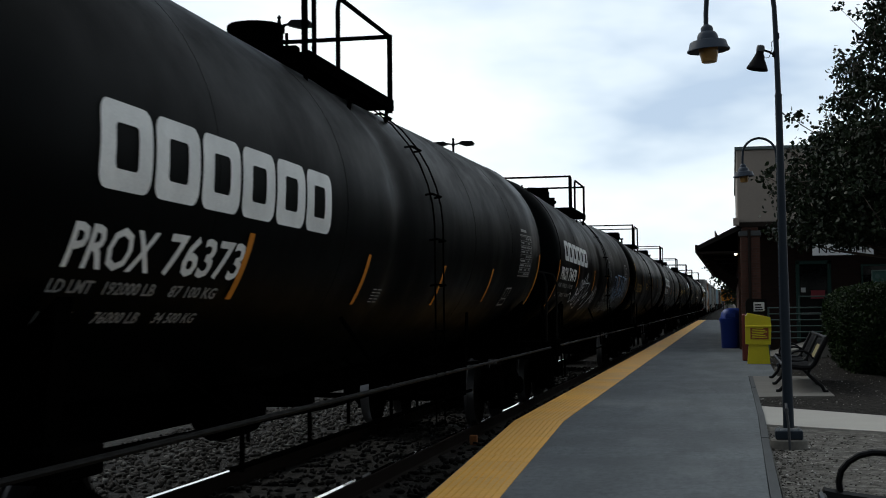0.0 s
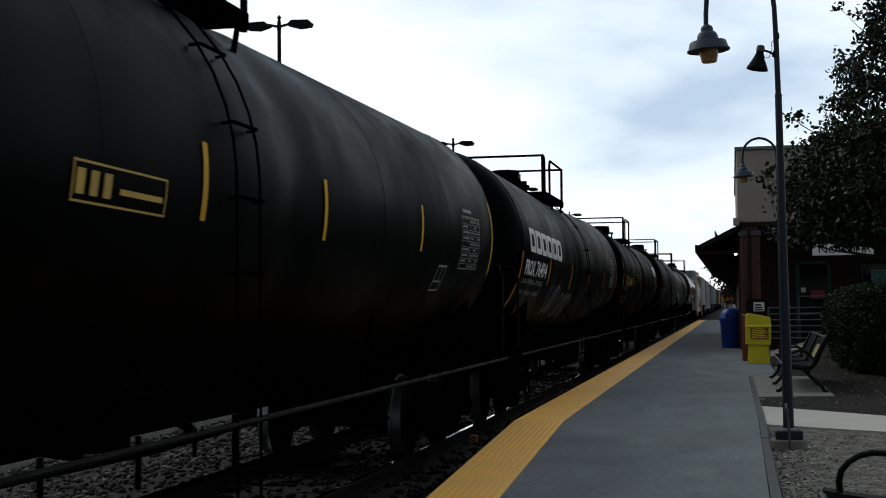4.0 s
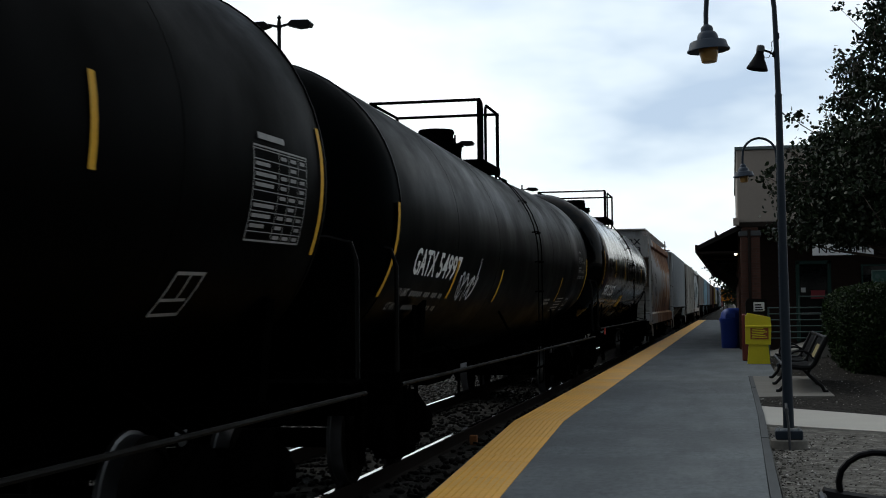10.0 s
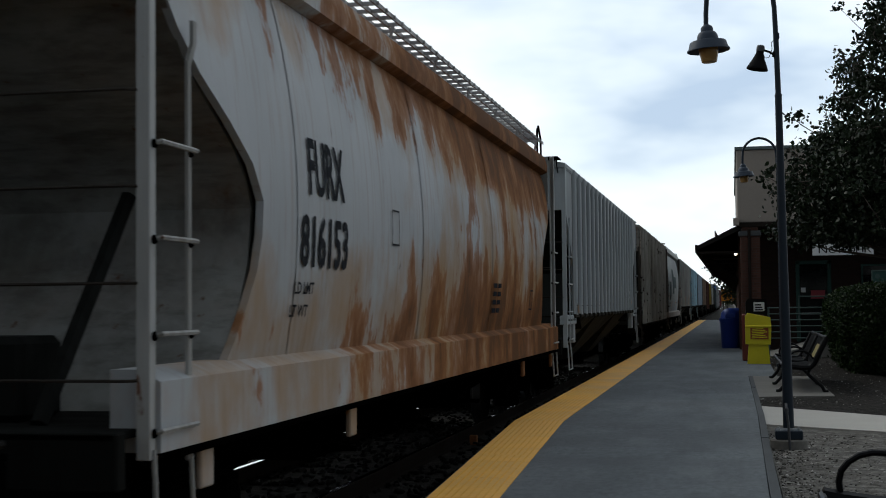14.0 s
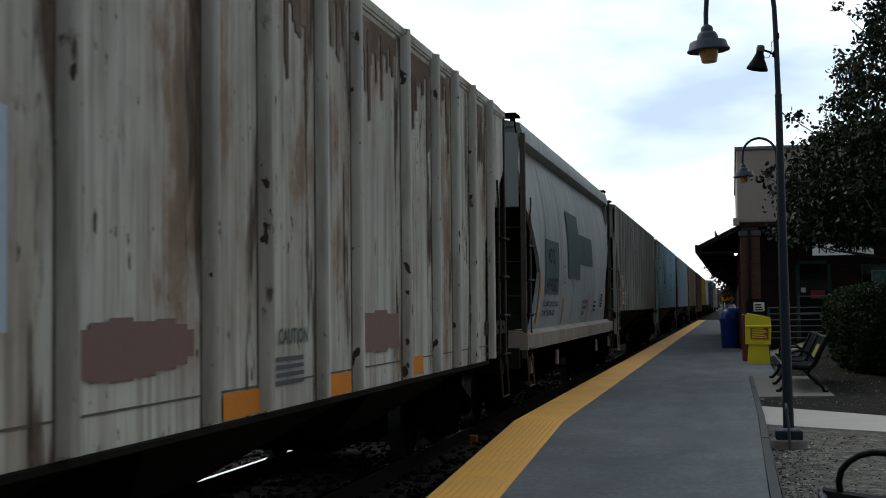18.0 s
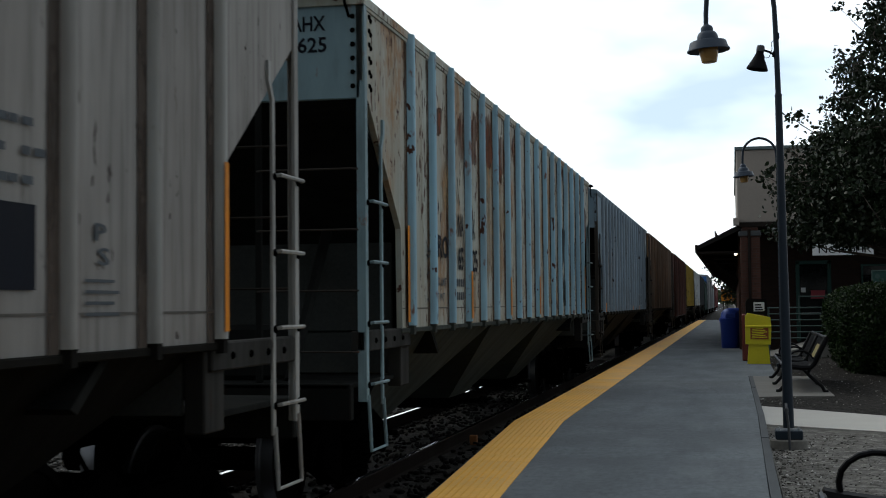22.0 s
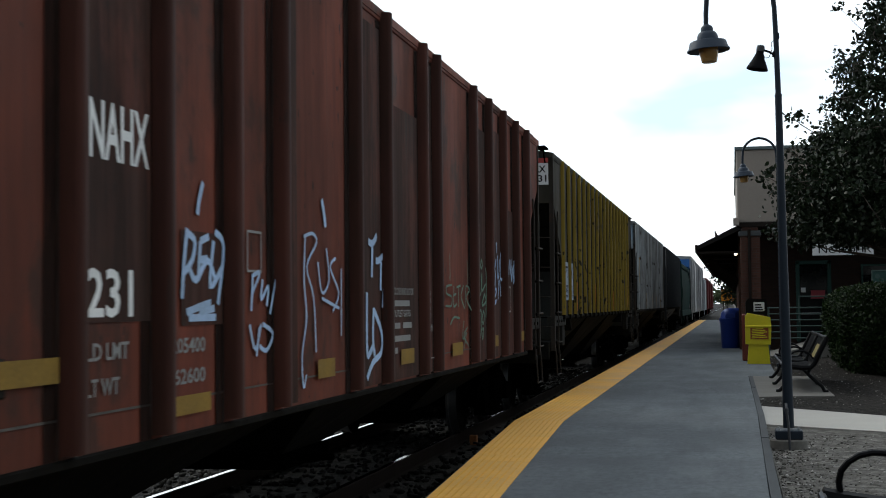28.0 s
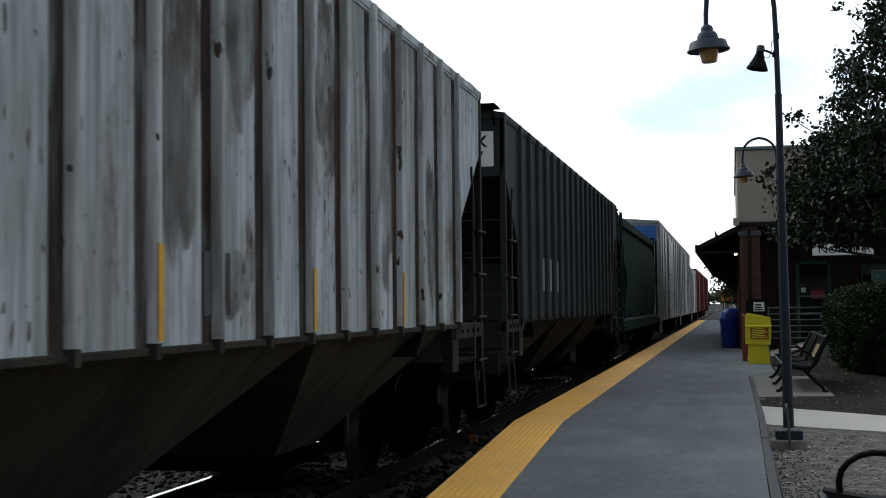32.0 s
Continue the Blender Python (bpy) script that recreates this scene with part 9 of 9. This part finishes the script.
Q_STRIPS = [("bar", 2.1, 2.65, 1.38, 1.49), ("bar", 3.85, 4.35, 1.14, 1.24), ("bar", 6.3, 6.7, 1.2, 1.33), ("bar", 8.68, 9.16, 1.19, 1.32), ("bar", 10.85, 11.39, 1.18, 1.31), ("bar", 13.2, 13.6, 1.2, 1.33), ("bar", 15.06, 15.66, 1.21, 1.34)]
mQ = [("stained_panel", P_QSTAIN, Q_STAINS, "panel darkened by brown stains"),
      ("reporting_mark", M_WHITE, [("fit", "NAHX", 2.95, 3.58, 2.38, 0.27), ("fit", "231", 2.92, 3.4, 1.66, 0.22)], "white reporting mark"),
      ("load_stencil", M_DULLWHITE, Q_LOAD
       + [("fit", "CLOSE AND LOCK", 8.47, 9.2, 1.79, 0.06), ("bar", 8.47, 9.05, 1.69, 1.74), ("fit", "OUTLET GATES", 8.47, 9.08, 1.6, 0.06), ("bar", 8.47, 8.7, 1.5, 1.55), ("bar", 8.8, 9.12, 1.5, 1.55), ("bar", 8.47, 9.07, 1.39, 1.44), ("bar", 8.47, 8.6, 1.29, 1.34),
        ("fit", "CAUTION", 9.6, 9.98, 1.45, 0.07)] + data_block(9.62, 9.98, 1.58, 1.86, 4, 1) + [("bar", 9.72, 10.05, 1.195, 1.205)] + [("frame", 4.95, 5.2, 1.9, 2.15, 0.015), ("frame", 14.2, 14.65, 1.6, 1.93, 0.02), ("fit", "2 COMP AF", 14.05, 14.45, 1.17, 0.05), ("fit", "BRAKE SHOES", 14.03, 14.45, 1.1, 0.05)], "white stencils"),
      ("graffiti", M_GRAFBLUE, Q_TAG, "blue-white spray-paint tag"),
      ("thin_tag", M_GRAFBLUE, Q_THIN_TAG,
       "thin blue-white tag"),
      ("looping_tag", M_GRAFBLUE, Q_LOOP_TAG,
       "thin blue-white tag"),
      ("drip_tag", M_GRAFBLUE, Q_DRIP_TAG,
       "blue-white dripping letters"),
      ("far_tag", M_GRAFBLUE, Q_FAR_TAG + Q_FAR_TAG_END, "blue-white spray-paint tags"),
      ("green_letters", M_GRAFGREEN, Q_GREEN_LETTERS,
       "pale green spray-paint letters"),
      ("green_tag", M_GRAFGREEN, Q_GREEN_TAG, "pale green spray-paint tag"),
      ("reflector", M_YWORN, Q_STRIPS, "yellow reflective strip")]
CARS.append(ribbed_hopper(296.05, 18.25, 0, P_Q, P_QRIBSHADED, "oxide-red ribbed hopper with white lettering and blue-white tags", mQ, None, deep=True, wide=qp, rib_w=0.15, rib_d=0.09, lad=M_LADBROWN, under=M_BAYDARK, dirt_shade=stain("black_brown_stain", (0.016, 0.008, 0.006), 0.6, edge=0.25), dirt_shade_w=0.13))
P_R = paint("grimy_olive_paint", (0.032, 0.031, 0.025), rust=0.1, rust_col=(0.12, 0.07, 0.03), grime=0.45, grime_col=(0.042, 0.036, 0.024), rough=0.75, fade=0.45, runs=0.7, chips=0.3, chip_col=(0.02, 0.018, 0.015), patch=0.3, patch_col=(0.04, 0.032, 0.019))
P_RRIB = paint("worn_yellow_rib", (0.22, 0.155, 0.023), rust=0.12, rust_col=(0.1, 0.08, 0.04), grime=0.35, grime_col=(0.2, 0.14, 0.03), rough=0.7, chips=0.55, chip_col=(0.03, 0.025, 0.012))
P_RTEAL = paint("dark_teal_patch_paint", (0.006, 0.009, 0.0095), rust=0.1, rust_col=(0.03, 0.02, 0.012), grime=0.4, grime_col=(0.014, 0.015, 0.013), rough=0.75, spec=0.08, patch=0.2, patch_col=(0.025, 0.03, 0.03))
R_SCUFFS = [("blob", a, c, v, w, 50 + k) for k, (a, c, v, w) in enumerate(((5.33, 5.85, 2.15, 2.6), (6.2, 6.85, 1.6, 2.1), (6.2, 6.8, 3.0, 3.95), (7.05, 7.65, 2.5, 3.9), (7.1, 7.4, 2.15, 2.3), (7.9, 8.5, 2.6, 3.95), (7.9, 8.5, 1.6, 2.0), (8.75, 9.3, 2.3, 3.7), (9.6, 10.2, 2.4, 3.9), (10.4, 11.0, 1.7, 3.9), (4.5, 5.1, 2.4, 3.9), (3.7, 4.2, 2.0, 3.6), (11.3, 11.9, 2.2, 3.8), (12.1, 12.8, 1.8, 3.8)))]
mR = [("scuff", stain("pale_brown_scuff", (0.085, 0.073, 0.055), 0.32, (1.0, 3.5, 0.7), 0.24), R_SCUFFS, "pale brown scuffs"),
      ("dark_block", P_RTEAL, [("bar", 5.38, 5.78, 2.08, 2.15)], "dark painted block"),
      ("repaint_patch", P_RTEAL, [("bar", 15.54, 16.12, 1.56, 3.95)], "dark teal repainted panel"),
      ("mark_panel", M_PANELBLUE, [("bar", 2.2, 2.68, 1.77, 2.42), ("bar", 2.82, 3.4, 1.77, 2.42)], "pale blue painted panel"),
      ("reporting_mark", BLK, [("fit", "PT", 2.24, 2.6, 2.15, 0.21), ("fit", "LX", 2.9, 3.3, 2.15, 0.21), ("fit", "155", 2.22, 2.62, 1.82, 0.21), ("fit", "31", 2.92, 3.25, 1.82, 0.21)], "dark reporting mark"),
      ("reflector", M_ORANGE, [("bar", 16.1, 16.22, 1.6, 2.62)], "orange strips"),
      ("test_plate", BLK, [("bar", 13.9, 14.25, 1.6, 2.0), ("bar", 14.6, 15.5, 1.55, 2.4)], "black plates and patch"), ("plate_edge", M_DULLWHITE, [("frame", 13.88, 14.27, 1.58, 2.02, 0.02)], "")]
eR = [("mark_plate", M_LABEL, [("bar", 1.0, 1.52, 3.62, 3.97)], "white plate"), ("end_mark", M_BLACK, [("fit", "PTLX", 1.15, 1.48, 3.82, 0.11), ("fit", "15531", 1.12, 1.49, 3.67, 0.11)], ""), ("red_edge", M_REDLET, [("bar", 1.0, 1.52, 3.975, 4.05)], "")]
CARS.append(ribbed_hopper(314.3, 18.65, 18, P_R, P_RRIB, "grimy olive-brown hopper with worn yellow ribs", mR, eR, under=M_BAYDARK, seam=False, lad=M_LADBROWN, rib_w=0.085, rib_d=0.06, strips=[(2, 1.57, 2.09, M_ORANGE), (6, 1.57, 2.09, M_ORANGE), (11, 1.55, 2.0, M_ORANGE)], dirt_shade=stain("black_stain", (0.006, 0.006, 0.0055), 0.75, edge=0.25), dirt_shade_w=0.1))
P_S = paint("weathered_grey_paint", (0.39, 0.44, 0.465), rust=0.04, rust_col=(0.05, 0.042, 0.038), grime=0.6, grime_col=(0.10, 0.09, 0.082), patch=0.22, patch_col=(0.10, 0.078, 0.07), rough=0.7, fade=0.2, streak=1.2, runs=0.45, chips=0.25, chip_col=(0.04, 0.032, 0.028))
M_PANELSLATE = plain("slate_blue_panel", (0.1, 0.148, 0.205), 0.7, 0, 0.25, 6, 0.0, spec=0.08)
mS = [("mark_panel", M_PANELSLATE, [("bar", 1.98, 2.66, 2.16, 2.6), ("bar", 2.82, 3.5, 2.16, 2.6), ("bar", 3.66, 4.35, 2.17, 2.6), ("bar", 4.5, 5.06, 2.18, 2.6)], "grey-blue painted panel"),
      ("reporting_mark", BLK, [("fit", "NA", 2.13, 2.5, 2.25, 0.26), ("fit", "HX", 2.9, 3.24, 2.25, 0.26), ("fit", "554", 3.75, 4.22, 2.28, 0.25), ("fit", "76", 4.61, 4.95, 2.28, 0.24)], "dark reporting mark"),
      ("stencil", M_GREENLET, [("fit", "LD LMT", 2.85, 3.2, 2.02, 0.07), ("fit", "LT WT", 2.85, 3.15, 1.88, 0.07)] + data_block(3.7, 4.0, 1.86, 2.1, 2, 1) + [("bar", 2.05, 2.35, 1.58, 1.85), ("bar", 9.3, 9.7, 1.65, 2.0)], "dark stencils"),
      ("stain", stain("grey_brown_blotch", (0.075, 0.058, 0.05), 0.26, (1.0, 2.2, 0.9), 0.24), [("blob", a, a + c, v, w, 80 + k) for k, (a, c, v, w) in enumerate(((2.3, 0.35, 2.6, 3.6), (2.0, 0.45, 1.8, 2.2), (3.0, 0.4, 2.9, 4.0), (3.62, 0.3, 2.55, 3.6), (4.6, 0.6, 2.55, 3.6), (4.5, 0.5, 1.85, 2.2), (5.4, 0.5, 3.2, 4.1), (7.0, 0.6, 2.9, 4.1), (6.2, 0.5, 1.7, 2.4), (8.7, 0.6, 1.6, 4.1), (9.6, 0.6, 2.6, 4.0), (9.5, 0.6, 1.6, 2.1), (11.3, 0.6, 2.4, 4.1), (13.0, 0.6, 1.6, 4.0), (14.7, 0.6, 1.6, 3.2)))], "soft grey-brown stains"),
      ("data_label", M_LABEL, [("bar", 5.62, 5.7, 1.72, 1.84)], "small white label")]
eS = [("mark_plate", M_PANELBLUE, [("bar", 0.95, 1.53, 3.6, 4.02)], "pale plate"), ("end_mark", BLK, [("fit", "NAHX", 1.16, 1.46, 3.87, 0.11), ("fit", "55476", 1.1, 1.48, 3.7, 0.11)], "")]
P_SRIB = paint("weathered_grey_rib", (0.38, 0.41, 0.425), rust=0.15, rust_col=(0.06, 0.045, 0.04), grime=0.55, grime_col=(0.12, 0.1, 0.088), rough=0.7, fade=0.25, runs=0.6, chips=0.5, chip_col=(0.04, 0.03, 0.026))
CARS.append(ribbed_hopper(332.95, 18.55, 18, P_S, P_SRIB, "weathered pale grey ribbed hopper with dark runs", mS, eS, lad=M_LADBROWN, seam=False, strips=[(0, 2.3, 3.1, M_YREF), (4, 1.54, 2.03, M_YREF), (8, 1.53, 2.01, M_YREF), (11, 1.53, 1.95, M_YREF), (14, 1.53, 1.98, M_YREF)], dirt_shade=stain("dark_brown_stain", (0.036, 0.025, 0.02), 0.5, edge=0.22), dirt_shade_w=0.13))
P_T = paint("dark_grey_paint_side", (0.018, 0.0215, 0.0245), rust=0.1, rust_col=(0.03, 0.022, 0.018), grime=0.4, grime_col=(0.036, 0.037, 0.038), rough=0.7, fade=0.2)
CARS.append(ribbed_hopper(351.5, 18.6, 18, P_T, P_T, "dark grey ribbed hopper with faint lettering",
                          [("reporting_mark", M_DULLWHITE, [("bar", 4.2, 4.5, 1.9, 2.4), ("bar", 5.0, 5.3, 1.9, 2.4), ("bar", 5.9, 6.2, 1.9, 2.4)], "faded pale lettering")],
                          [("end_mark", M_LABEL, [("bar", 0.7, 1.45, 3.45, 3.9)], ""), ("end_print", M_BLACK, [("text", "X", 1.2, 3.7, 0.15, 0.8), ("text", "7", 1.2, 3.5, 0.15, 0.8)], "")], under=M_BAYMID))
P_U = paint("dark_green_paint", (0.006, 0.022, 0.019), rust=0.0, grime=0.3, grime_col=(0.03, 0.03, 0.024), rough=0.85, spec=0.03)
CARS.append(smooth_hopper(370.1, 18.1, P_U, "dark green smooth-sided hopper", grate=False))
P_V = paint("silver_white_paint", (0.2448, 0.2557, 0.2666), rust=0.1, grime=0.35, grime_col=(0.2, 0.19, 0.18), rough=0.5)
P_VBLUE = paint("bright_blue_paint", (0.03, 0.13, 0.38), rust=0.0, grime=0.2, rough=0.5)
gv = [("graffiti", M_GREENLET, scribble(rs, 3, 17, 1.2, 2.4, 16, 0.08), "dark tags along the lower side")]
CARS.append(boxcar(388.2, 20.3, P_V, P_V, "tall silver-white boxcar with a blue upper corner", 5.0, gv, P_VBLUE))
CARS.append(boxcar(408.5, 20.3, P_V, P_V, "tall silver-white boxcar with dark tags", 5.0, gv))
CARS.append(boxcar(428.8, 16.0, P_J, P_J, "plain grey boxcar with a sliding door", 4.2))
P_W = paint("deep_red_paint", (0.13, 0.02, 0.022), rust=0.0, grime=0.4, grime_col=(0.05, 0.03, 0.03), rough=0.6)
for a in (444.8, 462.4, 480.0):
    CARS.append(boxcar(a, 17.6, P_W, P_W, "deep red boxcar at the tail of the train", 4.5))


# ---- what moves ----
def motions():
    times = (0.0, 4.0, 8.0, 12.0, 16.0, 20.0, 24.0, 28.0, 32.0)
    for car in CARS:
        s0 = car["start"]
        walk(car, [(t, pose(TRACK_X, s0 - SPEED * t, RAIL_Z)) for t in times])
        del car["start"]
    # wheels turn with the way that the train rolls
    turn = math.degrees(SPEED / 15 / 0.457)
    for wheel, dy in TREADS:
        walk(wheel, [(k / 15, pose(0, dy, 0.457, turn * k)) for k in range(481)])


motions()
